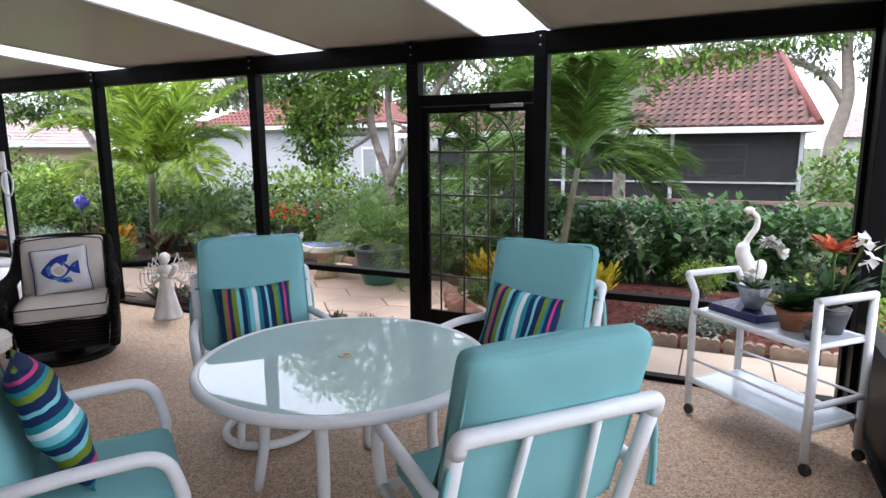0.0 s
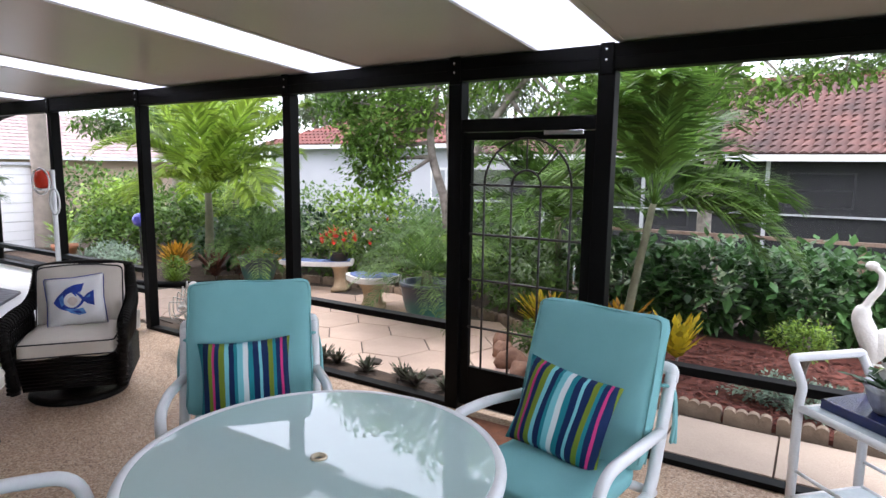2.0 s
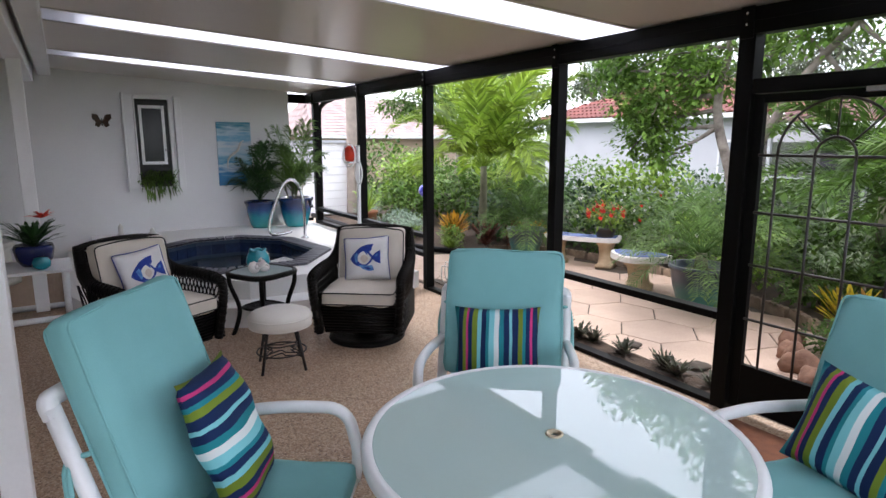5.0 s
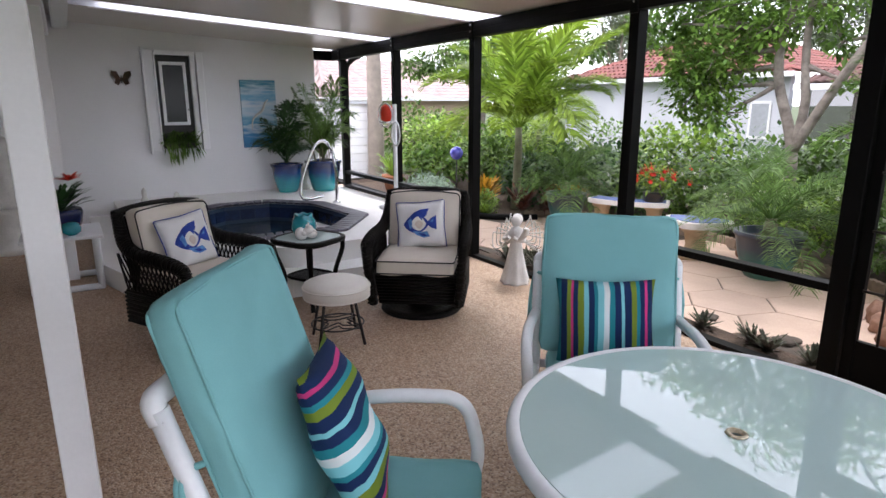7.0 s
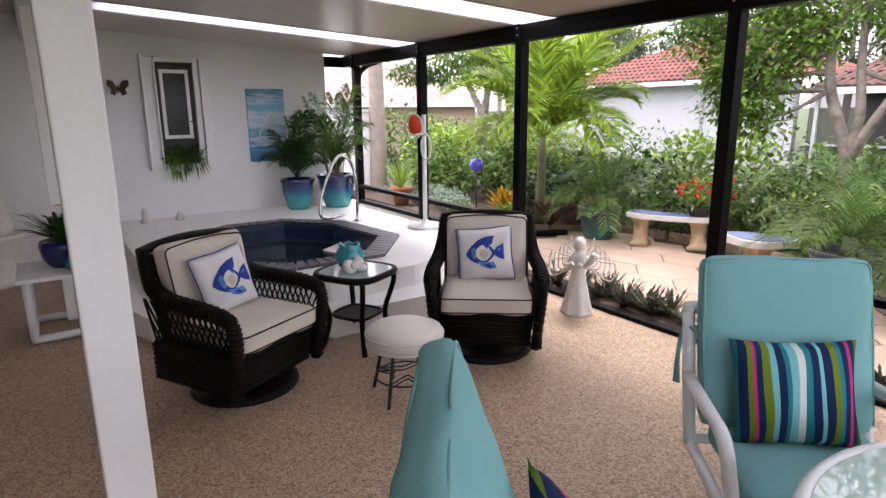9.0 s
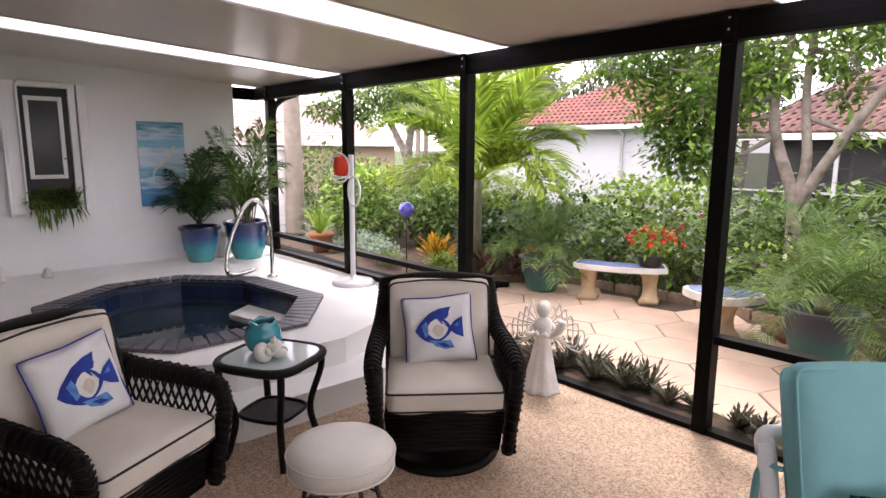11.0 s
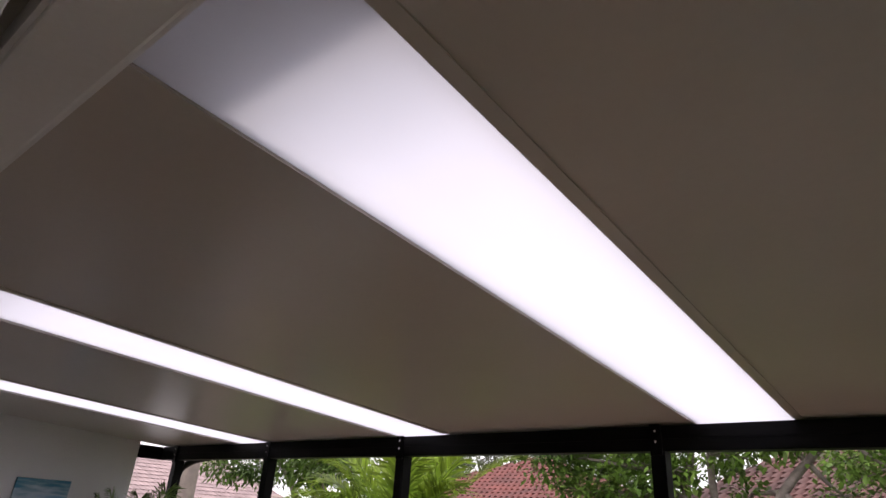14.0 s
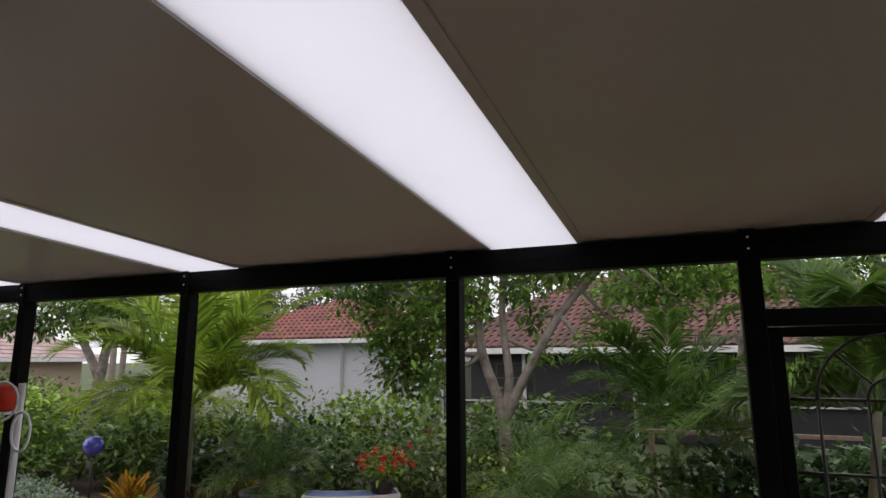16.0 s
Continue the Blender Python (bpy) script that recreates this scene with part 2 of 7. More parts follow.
# distance haze of the far trees is put into this pale leaf colour
L_HAZE = leaf_paint("far leaves greyed by painted haze", (0.20, 0.24, 0.15), (0.11, 0.14, 0.085), 0.3)
F_RED = leaf_paint("red petals", (0.70, 0.045, 0.02), (0.55, 0.03, 0.02), 0.3)
F_WHITE = leaf_paint("white petals", (0.80, 0.79, 0.76), (0.72, 0.70, 0.66), 0.3)
F_ORANGE = leaf_paint("orange petals", (0.78, 0.27, 0.11), (0.62, 0.13, 0.07), 0.3)


def pebble_floor():
    """Exposed small pebbles in tan grout."""
    ma = paint("pebble concrete", (0.46, 0.325, 0.225), 0.6, (0.36, 0.245, 0.165), 1.6, bump=0.0, fine=0.05)
    nt = ma.node_tree
    N, L = nt.nodes, nt.links
    bs = N["Principled BSDF"]
    co, vo, rp, mx, bp, hv = (N.new("ShaderNode" + k) for k in ("TexCoord", "TexVoronoi", "ValToRGB", "Mix", "Bump", "MixRGB"))
    vo.inputs["Scale"].default_value = 105
    L.new(co.outputs["Object"], vo.inputs["Vector"])
    sp = N.new("ShaderNodeSeparateColor")
    L.new(vo.outputs["Color"], sp.inputs[0])
    for p, c in ((0.0, (0.12, 0.066, 0.04)), (0.25, (0.34, 0.205, 0.125)), (0.55, (0.50, 0.345, 0.225)), (0.8, (0.62, 0.49, 0.36)), (1.0, (0.30, 0.20, 0.14))):
        e = rp.color_ramp.elements.new(p) if p not in (0.0, 1.0) else rp.color_ramp.elements[0 if p == 0 else -1]
        e.position, e.color = p, (*c, 1)
    L.new(sp.outputs[0], rp.inputs[0])
    hv.blend_type = "MIX"
    hv.inputs[0].default_value = 0.72
    old = bs.inputs["Base Color"].links[0].from_socket
    L.new(old, hv.inputs[1])
    L.new(rp.outputs[0], hv.inputs[2])
    L.new(hv.outputs[0], bs.inputs["Base Color"])
    bp.inputs["Strength"].default_value, bp.inputs["Distance"].default_value = 0.5, 0.006
    bp.invert = True
    L.new(vo.outputs["Distance"], bp.inputs["Height"])
    L.new(bp.outputs[0], bs.inputs["Normal"])
    return ma


M_FLOOR = pebble_floor()


def skylight_paint():
    ma = bpy.data.materials.new("white translucent panel")
    ma.use_nodes = True
    N, L = ma.node_tree.nodes, ma.node_tree.links
    tr, mx = N.new("ShaderNodeBsdfTranslucent"), N.new("ShaderNodeMixShader")
    nz, co, rp = N.new("ShaderNodeTexNoise"), N.new("ShaderNodeTexCoord"), N.new("ShaderNodeValToRGB")
    nz.inputs["Scale"].default_value = 2.5
    L.new(co.outputs["Object"], nz.inputs["Vector"])
    L.new(nz.outputs[0], rp.inputs[0])
    rp.color_ramp.elements[0].color, rp.color_ramp.elements[1].color = (0.70, 0.71, 0.74, 1), (0.75, 0.76, 0.79, 1)
    L.new(rp.outputs[0], tr.inputs["Color"])
    bs = N["Principled BSDF"]
    bs.inputs["Base Color"].default_value, bs.inputs["Roughness"].default_value = (0.8, 0.8, 0.82, 1), 0.3
    mx.inputs[0].default_value = 0.94
    L.new(bs.outputs[0], mx.inputs[1])
    L.new(tr.outputs[0], mx.inputs[2])
    L.new(mx.outputs[0], N["Material Output"].inputs["Surface"])
    return ma


M_SKYL = skylight_paint()

# ---- the lanai: floor, walls, roof ----
YS = 4.94        # line of the screen wall
XE = -9.17       # end wall
XW = 1.58        # line of the side screen
DECK = 0.38      # height of the spa deck
SLOPE = 0.055


def roof_z(y):
    return 2.485 + SLOPE * (YS - y)


bm = B()
box(bm, XE - 0.3, XW + 0.06, -3.2, YS + 0.06, -0.25, 0.0)
solid("floor", bm, M_FLOOR, "tan exposed pebble concrete patio floor", "floor", kind="structure")

# end wall, unseen side wall behind, house wall behind the camera
bm = B()
box(bm, XE - 0.2, XE, -3.2, 4.61, 0.0, 3.0)
solid("wall_west", bm, M_WALL, "white painted stucco end wall", "wall", kind="structure")
bm = B()
box(bm, XE - 0.2, XW + 0.1, -3.4, -3.2, 0.0, 3.0)
solid("wall_south", bm, M_WALL, "white painted stucco house wall", "wall", kind="structure")

# added out of view: closes the side's rear end to cut incoming sky light
bm = B()
box(bm, XW - 0.05, XW + 0.1, -3.2, -1.155, 0.0, 2.8)
solid("light_block_east", bm, M_WALL, "unseen white stucco wall added beside the screen to block light", "wall", kind="structure")

# roof: insulated panels with translucent strips between them
YH = 1.385
STRIPS = [(-7.66, -7.14), (-5.36, -4.83), (-2.92, -2.39), (-0.95, -0.43)]
edges = [XE] + [e for s in STRIPS for e in s] + [XW + 0.1]


def slanted(bm, x0, x1, y0, y1, low, thick):
    vs = [bm.verts.new(v) for v in ((x0, y0, roof_z(y0) + low), (x1, y0, roof_z(y0) + low), (x1, y1, roof_z(y1) + low), (x0, y1, roof_z(y1) + low),
                                    (x0, y0, roof_z(y0) + low + thick), (x1, y0, roof_z(y0) + low + thick), (x1, y1, roof_z(y1) + low + thick), (x0, y1, roof_z(y1) + low + thick))]
    for f in ((3, 2, 1, 0), (4, 5, 6, 7), (0, 1, 5, 4), (1, 2, 6, 5), (2, 3, 7, 6), (3, 0, 4, 7)):
        bm.faces.new([vs[i] for i in f])


bm = B()
for a, b in zip(edges[::2], edges[1::2]):
    slanted(bm, a, b, YH, YS + 0.35, 0.0, 0.075)
    for u in (a, b):
        s = 1 if u == a else -1
        if XE < u < XW:
            slanted(bm, min(u, u + s * 0.045), max(u, u + s * 0.045), YH, YS - 0.05, -0.006, 0.004)
slanted(bm, XE - 0.2, XW + 0.1, -3.4, YH - 0.14, 0.06, 0.1)
solid("ceiling", bm, M_CEIL, "off-white insulated aluminium roof panels", "ceiling", kind="structure")
for a, b in STRIPS:
    bm = B()
    slanted(bm, a, b, YH, YS + 0.3, 0.004, 0.006)
    solid("skylight", bm, M_SKYL, "white translucent skylight strip in the roof", "skylight", "skylight strips", "structure")

# house roof edge above the inner end of the strips
bm = B()
slanted(bm, XE - 0.3, XW + 0.3, -3.4, YH + 0.36, 0.22, 0.12)
solid("roof_overhang", bm, M_TAN, "house roof edge over the patio roof", "roof", kind="structure")

# white gutter beam, soffit with vents, post beam
bm = B()
box(bm, XE, XW + 0.05, YH - 0.14, YH, 2.585, 2.76, bevel=0.008)
box(bm, XE, XW + 0.05, YH - 0.15, YH + 0.012, 2.60, 2.625)
solid("gutter_beam", bm, M_TRIM, "white gutter beam under the ceiling", "beam", kind="structure")
bm = B()
box(bm, XE, XW + 0.05, 1.03, 1.19, 2.50, 2.70, bevel=0.01)
solid("post_beam", bm, M_TRIM, "white wooden beam carried by posts", "beam", kind="structure")
for x in (-2.55, -6.6):
    bm = B()
    box(bm, x - 0.06, x + 0.06, 1.05, 1.17, 0.0, 2.50, bevel=0.006)
    solid("post", bm, M_TRIM, "white painted square wooden post", "post", "white posts", "structure")

# screen wall
POSTS = [(-8.82, DECK), (-7.06, DECK), (-5.27, 0.0), (-3.15, 0.0), (-1.52, 0.0), (-0.48, 0.0), (1.55, 0.0)]
bm = B()
box(bm, -8.9, XW + 0.06, YS - 0.05, YS + 0.05, 2.325, 2.475, bevel=0.004)
box(bm, -8.9, XW + 0.06, YS - 0.054, YS + 0.054, 2.395, 2.401)
solid("beam_north", bm, M_FRAME, "dark bronze aluminium eave beam", "beam", kind="structure")
for x, z in POSTS:
    w = 0.045 if x not in (-1.52, -0.48) else 0.052
    top = thing("screen_post", pose(x, YS, z), "dark bronze aluminium screen post with bolts", "post", "screen posts", "structure")
    bm = B()
    box(bm, -w, w, -0.05, 0.05, 0, 2.325 - z, bevel=0.004)
    part("shaft", bm, M_FRAME, top)
    bm = B()
    box(bm, -w * 0.8, w * 0.8, -0.066, -0.054, 2.30 - z, 2.48 - z, bevel=0.003)
    part("bracket", bm, M_FRAME, top)
    for k in (0.03, 0.09):
        bm = B()
        ball(bm, (0, -0.068, 2.35 + k - z), 0.009, 8, sy=0.6)
        part("bolt", bm, M_STEEL, top, "bright bolt head")


def rail(x0, x1, z, h=0.05, d=0.045, name="screen_rail"):
    bm = B()
    box(bm, x0, x1, YS - d, YS + d, z, z + h, bevel=0.003)
    solid(name, bm, M_FRAME, "dark bronze aluminium screen rail", "rail", "screen rails", "structure")


rail(-8.77, -7.11, 0.60)
rail(-7.01, -5.32, 0.60)
rail(-3.10, -1.575, 0.58)
rail(-0.425, 1.50, 0.565)
rail(-8.77, -7.11, DECK)
rail(-7.01, -5.32, DECK)
rail(-5.22, -3.20, 0.0, 0.035)
rail(-3.10, -1.575, 0.0, 0.035)
rail(-0.425, 1.50, 0.0, 0.035)
rail(-1.465, -0.535, 1.985, 0.085)
bm = B()
box(bm, XE + 0.03, -8.78, YS - 0.05, YS + 0.05, 2.33, 2.475)
box(bm, XE - 0.06, XE - 0.01, 4.612, YS + 0.03, 2.33, 2.475)
box(bm, XE - 0.06, XE - 0.01, 4.612, YS + 0.03, DECK, DECK + 0.05)
box(bm, XE - 0.06, XE - 0.01, 4.612, YS + 0.03, 0.60, 0.65)
solid("corner_frame", bm, M_FRAME, "dark bronze aluminium corner frame", "frame", kind="structure")

# dark gutter downspout outside the corner
bm = B()
tube(bm, bent([(-8.42, YS + 0.14, 2.37), (-8.72, YS + 0.13, 2.34), (-8.99, YS + 0.12, 2.24), (-9.03, YS + 0.11, 0.0)], 0.12, 6), 0.04, 10)
solid("downspout", bm, M_FRAME, "dark bronze gutter downspout at the corner", "downspout", kind="structure")

# side screen
bm = B()
box(bm, XW - 0.05, XW + 0.05, -1.15, YS - 0.06, 2.325, 2.475, bevel=0.004)
solid("beam_east", bm, M_FRAME, "dark bronze aluminium side beam", "beam", kind="structure")
for y in (2.9, 0.9, -1.1):
    bm = B()
    box(bm, XW - 0.05, XW + 0.05, y - 0.045, y + 0.045, 0, 2.325, bevel=0.004)
    solid("side_screen_post", bm, M_FRAME, "dark bronze aluminium screen post", "post", "side screen posts", "structure")
for z, h in ((0.565, 0.05), (0.0, 0.035)):
    for y0, y1 in ((2.95, YS - 0.225), (0.95, 2.85), (-1.05, 0.85)):
        bm = B()
        box(bm, XW - 0.045, XW + 0.045, y0, y1, z, z + h, bevel=0.003)
        solid("side_screen_rail", bm, M_FRAME, "dark bronze aluminium screen rail", "rail", "side screen rails", "structure")

bm = B()
box(bm, XW - 0.012, XW + 0.012, 2.95, YS - 0.225, 0.036, 0.564)
solid("kick_plate", bm, M_FRAME, "dark bronze kick plate of the side screen", "panel", kind="structure")
bm = B()
box(bm, XW - 0.05, XW + 0.05, YS - 0.22, YS - 0.062, 0.0, 2.32, bevel=0.004)
solid("corner_post", bm, M_FRAME, "dark bronze corner post of the screens", "post", kind="structure")

# screen door with an iron trellis
door = thing("door_1", pose(0, YS, 0), "closed dark bronze screen door with arched trellis", "door", kind="structure")
bm = B()
box(bm, -1.462, -1.40, -0.02, 0.02, 0.04, 1.98, bevel=0.003)
part("stile", bm, M_FRAME, door)
bm = B()
box(bm, -0.60, -0.538, -0.02, 0.02, 0.04, 1.98, bevel=0.003)
part("stile", bm, M_FRAME, door)
bm = B()
box(bm, -1.40, -0.60, -0.02, 0.02, 1.93, 1.98, bevel=0.003)
part("top_rail", bm, M_FRAME, door)
bm = B()
box(bm, -1.40, -0.60, -0.018, 0.018, 0.045, 0.33, bevel=0.003)
part("kick_panel", bm, M_FRAME, door)
bm = B()
tube(bm, bent([(-0.62, -0.03, 1.03), (-0.62, -0.07, 1.03), (-0.62, -0.07, 1.14), (-0.62, -0.03, 1.14)], 0.02), 0.008)
part("handle", bm, M_STEEL, door, "small bright handle")
bm = B()
box(bm, -0.86, -0.60, -0.06, -0.02, 1.955, 1.985, bevel=0.004)
part("door_closer", bm, M_STEEL, door, "bright closer arm")
tre = part("trellis", tube(B(), [(-1.40, -0.03, 1.63), (-0.60, -0.03, 1.63)], 0.0085), M_IRON, door, "black iron arched trellis")
for z in (1.29, 0.97, 0.63):
    part("crossbar", tube(B(), [(-1.40, -0.03, z), (-0.60, -0.03, z)], 0.0085), M_IRON, tre)
for x in (-1.285, -1.08, -0.875, -0.67):
    part("upright", tube(B(), [(x, -0.036, 0.335), (x, -0.036, 1.63)], 0.008), M_IRON, tre)
cx = -0.978
for r in (0.3075, 0.1025):
    part("arch", tube(B(), [(cx + r * math.cos(a), -0.036, 1.63 + r * math.sin(a)) for a in np.linspace(0, math.pi, 21)], 0.008), M_IRON, tre)
for a in (45, 90, 135):
    c, s = math.cos(radians(a)), math.sin(radians(a))
    part("spoke", tube(B(), [(cx + 0.1025 * c, -0.036, 1.63 + 0.1025 * s), (cx + 0.3075 * c, -0.036, 1.63 + 0.3075 * s)], 0.006), M_IRON, tre)

# ---- the spa ----
STEP = [(XE, YS - 0.05), (XE, 1.35), (-6.3, 1.35), (-5.6, 1.55), (-4.87, 2.75), (-4.87, 3.72), (-5.42, YS - 0.05)]
UPPER = [(XE, YS - 0.05), (XE, 1.66), (-6.45, 1.66), (-5.85, 1.82), (-5.17, 2.85), (-5.17, 3.65), (-5.72, YS - 0.05)]
OCT = [(-8.0, 2.75), (-7.45, 2.08), (-6.2, 2.03), (-5.58, 2.62), (-5.58, 3.58), (-6.3, 4.15), (-7.42, 4.03), (-8.0, 3.48)]
OC = Vector((-6.83, 3.08))


def grown(poly, c, d):
    """The outline moved inwards by d."""
    out, n = [], len(poly)
    for i in range(n):
        p, a, b = Vector(poly[i]), Vector(poly[i - 1]), Vector(poly[(i + 1) % n])
        u, v = (p - a).normalized(), (b - p).normalized()
        nu, nv = Vector((-u.y, u.x)), Vector((-v.y, v.x))
        k = (nu + nv).normalized()
        out.append(tuple(p + k * d / max(0.3, k.dot(nu))))
    return out




def ringed(outline, z0, z1):
    """A platform round the basin: its edge and its top, open over the basin."""
    bm = B()
    outer_v = [bm.verts.new((x, y, z1)) for x, y in outline]
    low_v = [bm.verts.new((x, y, z0)) for x, y in outline]
    hole_v = [bm.verts.new((x, y, z1)) for x, y in grown(OCT, OC, 0.02)]
    n = len(outline)
    for i in range(n):
        bm.faces.new((low_v[i], low_v[(i + 1) % n], outer_v[(i + 1) % n], outer_v[i]))
    ed = [bm.edges.get((outer_v[i], outer_v[(i + 1) % n])) for i in range(n)] + [bm.edges.new((hole_v[i], hole_v[(i + 1) % 8])) for i in range(8)]
    bmesh.ops.triangle_fill(bm, use_beauty=True, use_dissolve=False, edges=ed)
    bmesh.ops.delete(bm, geom=[f for f in bm.faces if all(v in hole_v for v in f.verts)], context="FACES_ONLY")
    bmesh.ops.recalc_face_normals(bm, faces=bm.faces)
    return bm


bm = ringed(STEP, 0.0, DECK / 2)
solid("spa_step", bm, M_DECK, "white coated concrete step round the spa", "step", kind="structure")
INNER = grown(OCT, OC, 0.20)
bm = ringed(UPPER, DECK / 2, DECK)
solid("spa_deck", bm, M_DECK, "raised white coated concrete spa deck", "deck", kind="structure")

M_TILE = paint("dark blue grey brick tile", (0.115, 0.105, 0.125), 0.45, (0.07, 0.065, 0.085), 12, pieces=0.22, bump=0.3, bscale=60)
M_GROUT = paint("pale grout", (0.45, 0.43, 0.43), 0.9)
M_SPA = paint("dark blue spa plaster", (0.02, 0.045, 0.085), 0.5, (0.012, 0.03, 0.06), 3)
M_BAND = paint("navy waterline tile", (0.018, 0.035, 0.09), 0.2, (0.012, 0.02, 0.05), 25, pieces=0.3)


M_WATER = paint("spa water", (0.012, 0.03, 0.045), 0.03, (0.01, 0.022, 0.035), 2, bump=0.06, bscale=9, fine=0.0)
spa = thing("spa", pose(0, 0, 0), "octagonal sunken spa with dark brick coping and still water", "spa")
bm = B()
top, bot = [bm.verts.new((x, y, DECK + 0.002)) for x, y in INNER], [bm.verts.new((x, y, -0.20)) for x, y in INNER]
for i in range(8):
    j = (i + 1) % 8
    bm.faces.new((top[i], top[j], bot[j], bot[i]))
bm.faces.new(bot)
part("basin", bm, M_SPA, spa)
bm = B()
bm.faces.new([bm.verts.new((x, y, 0.16)) for x, y in grown(OCT, OC, 0.205)])
part("water", bm, M_WATER, spa, "dark still blue water")
bm = B()
g0, g1 = grown(OCT, OC, 0.0), INNER
for i in range(8):
    j = (i + 1) % 8
    bm.faces.new([bm.verts.new((*p, DECK + 0.006)) for p in (g0[i], g0[j], g1[j], g1[i])])
part("grout", bm, M_GROUT, spa)
bm = B()
prism(bm, [(-7.0, 3.55), (-6.2, 3.72), (-6.35, 3.98), (-7.2, 3.83)], 0.13, 0.19, 0.01)
part("seat_ledge", bm, M_DECK, spa, "white ledge at the waterline")
for i in range(8):
    j = (i + 1) % 8
    a, b, c, d = Vector(g0[i]), Vector(g0[j]), Vector(g1[j]), Vector(g1[i])
    n = max(3, int((b - a).length / 0.105))
    for k in range(n):
        s, e = (k + 0.05) / n, (k + 0.95) / n
        q = [a.lerp(b, s), a.lerp(b, e), d.lerp(c, e), d.lerp(c, s)]
        o = sum(q, Vector((0, 0))) / 4
        bm = B()
        lo = [bm.verts.new((*(p - o), 0)) for p in q]
        hi = [bm.verts.new((*((p - o) * 0.95), 0.024)) for p in q]
        hi[2].co.xy += (c - b).normalized() * 0.02
        hi[3].co.xy += (d - a).normalized() * 0.02
        bm.faces.new(hi)
        for u in range(4):
            bm.faces.new((lo[u], lo[(u + 1) % 4], hi[(u + 1) % 4], hi[u]))
        part("brick", bm, M_TILE, spa, m=pose(o.x, o.y, DECK + 0.007))
    nb = max(3, int((c - d).length / 0.15))
    w = (c - d).length / nb
    dirv = (c - d).normalized()
    for k in range(nb):
        o = d.lerp(c, (k + 0.5) / nb)
        bm = B()
        box(bm, -w * 0.48, w * 0.48, -0.004, 0.008, -0.065, 0.065)
        part("tile", bm, M_BAND, spa, m=Matrix.Translation((o.x, o.y, 0.27)) @ Matrix.Rotation(math.atan2(dirv.y, dirv.x), 4, "Z"))

# handrail
hr = thing("spa_handrail", pose(-7.42, 4.2, DECK), "curved polished steel grab rail on the spa deck", "handrail")
bm = B()
tube(bm, curve([(0, 0, 0), (0, 0, 0.45), (-0.02, -0.05, 0.72), (0.0, -0.17, 0.82), (0.02, -0.30, 0.72), (0.0, -0.42, 0.45), (0.05, -0.50, 0.25), (0.08, -0.50, 0.12), (0.06, -0.40, 0.09), (0.03, -0.2, 0.11)], 6), 0.021, 10)
part("tube", bm, M_STEEL, hr)
bm = B()
lathe(bm, [(0.055, 0.0), (0.055, 0.012), (0.03, 0.022), (0.026, 0.03)], 20)
part("escutcheon", bm, M_STEEL, hr)

# ---- swivel patio chairs of white pipe round a glass table ----

def stripe_paint():
    """Bold uneven stripes across the width of a cushion."""
    ma = paint("striped cushion cloth", (0.5, 0.5, 0.5), 0.85, bump=0.2, bscale=300, spec=0.15)
    N, L = ma.node_tree.nodes, ma.node_tree.links
    co, sp, nz, ad, rp = (N.new("ShaderNode" + k) for k in ("TexCoord", "SeparateXYZ", "TexNoise", "Math", "ValToRGB"))
    L.new(co.outputs["Object"], sp.inputs[0])
    mp = N.new("ShaderNodeMapping")
    mp.inputs["Scale"].default_value = (14, 14, 3)
    L.new(co.outputs["Object"], mp.inputs[0])
    L.new(mp.outputs[0], nz.inputs["Vector"])
    nz.inputs["Scale"].default_value, nz.inputs["Detail"].default_value = 1.0, 3
    ad.operation = "MULTIPLY_ADD"
    ad.inputs[1].default_value = 0.035
    L.new(nz.outputs[0], ad.inputs[0])
    m2 = N.new("ShaderNodeMapRange")
    m2.inputs[1].default_value, m2.inputs[2].default_value = -0.23, 0.23
    L.new(sp.outputs[0], m2.inputs[0])
    L.new(m2.outputs[0], ad.inputs[2])
    navy, teal, aqua, green, pink, white = (0.012, 0.028, 0.09), (0.02, 0.22, 0.26), (0.20, 0.55, 0.60), (0.17, 0.24, 0.03), (0.55, 0.05, 0.20), (0.70, 0.76, 0.76)
    seq = [green, navy, pink, navy, teal, green, navy, aqua, navy, teal, white, aqua, teal, navy, aqua, green, navy, pink, green, navy, teal]
    wid = [2, 2.2, 1.0, 1.8, 1.4, 2.0, 2.6, 1.2, 2.4, 2, 2.2, 2.4, 1.2, 2.2, 1.6, 2.4, 1.8, 0.9, 1.6, 2.2, 1.6]
    rp.color_ramp.interpolation = "CONSTANT"
    tot, acc = sum(wid), 0
    while len(rp.color_ramp.elements) < len(seq):
        rp.color_ramp.elements.new(0.99)
    for e, c, w in zip(rp.color_ramp.elements, seq, wid):
        e.position, e.color = min(0.999, acc / tot), (*c, 1)
        acc += w
    L.new(ad.outputs[0], rp.inputs[0])
    L.new(rp.outputs[0], N["Principled BSDF"].inputs["Base Color"])
    return ma


M_STRIPE = stripe_paint()


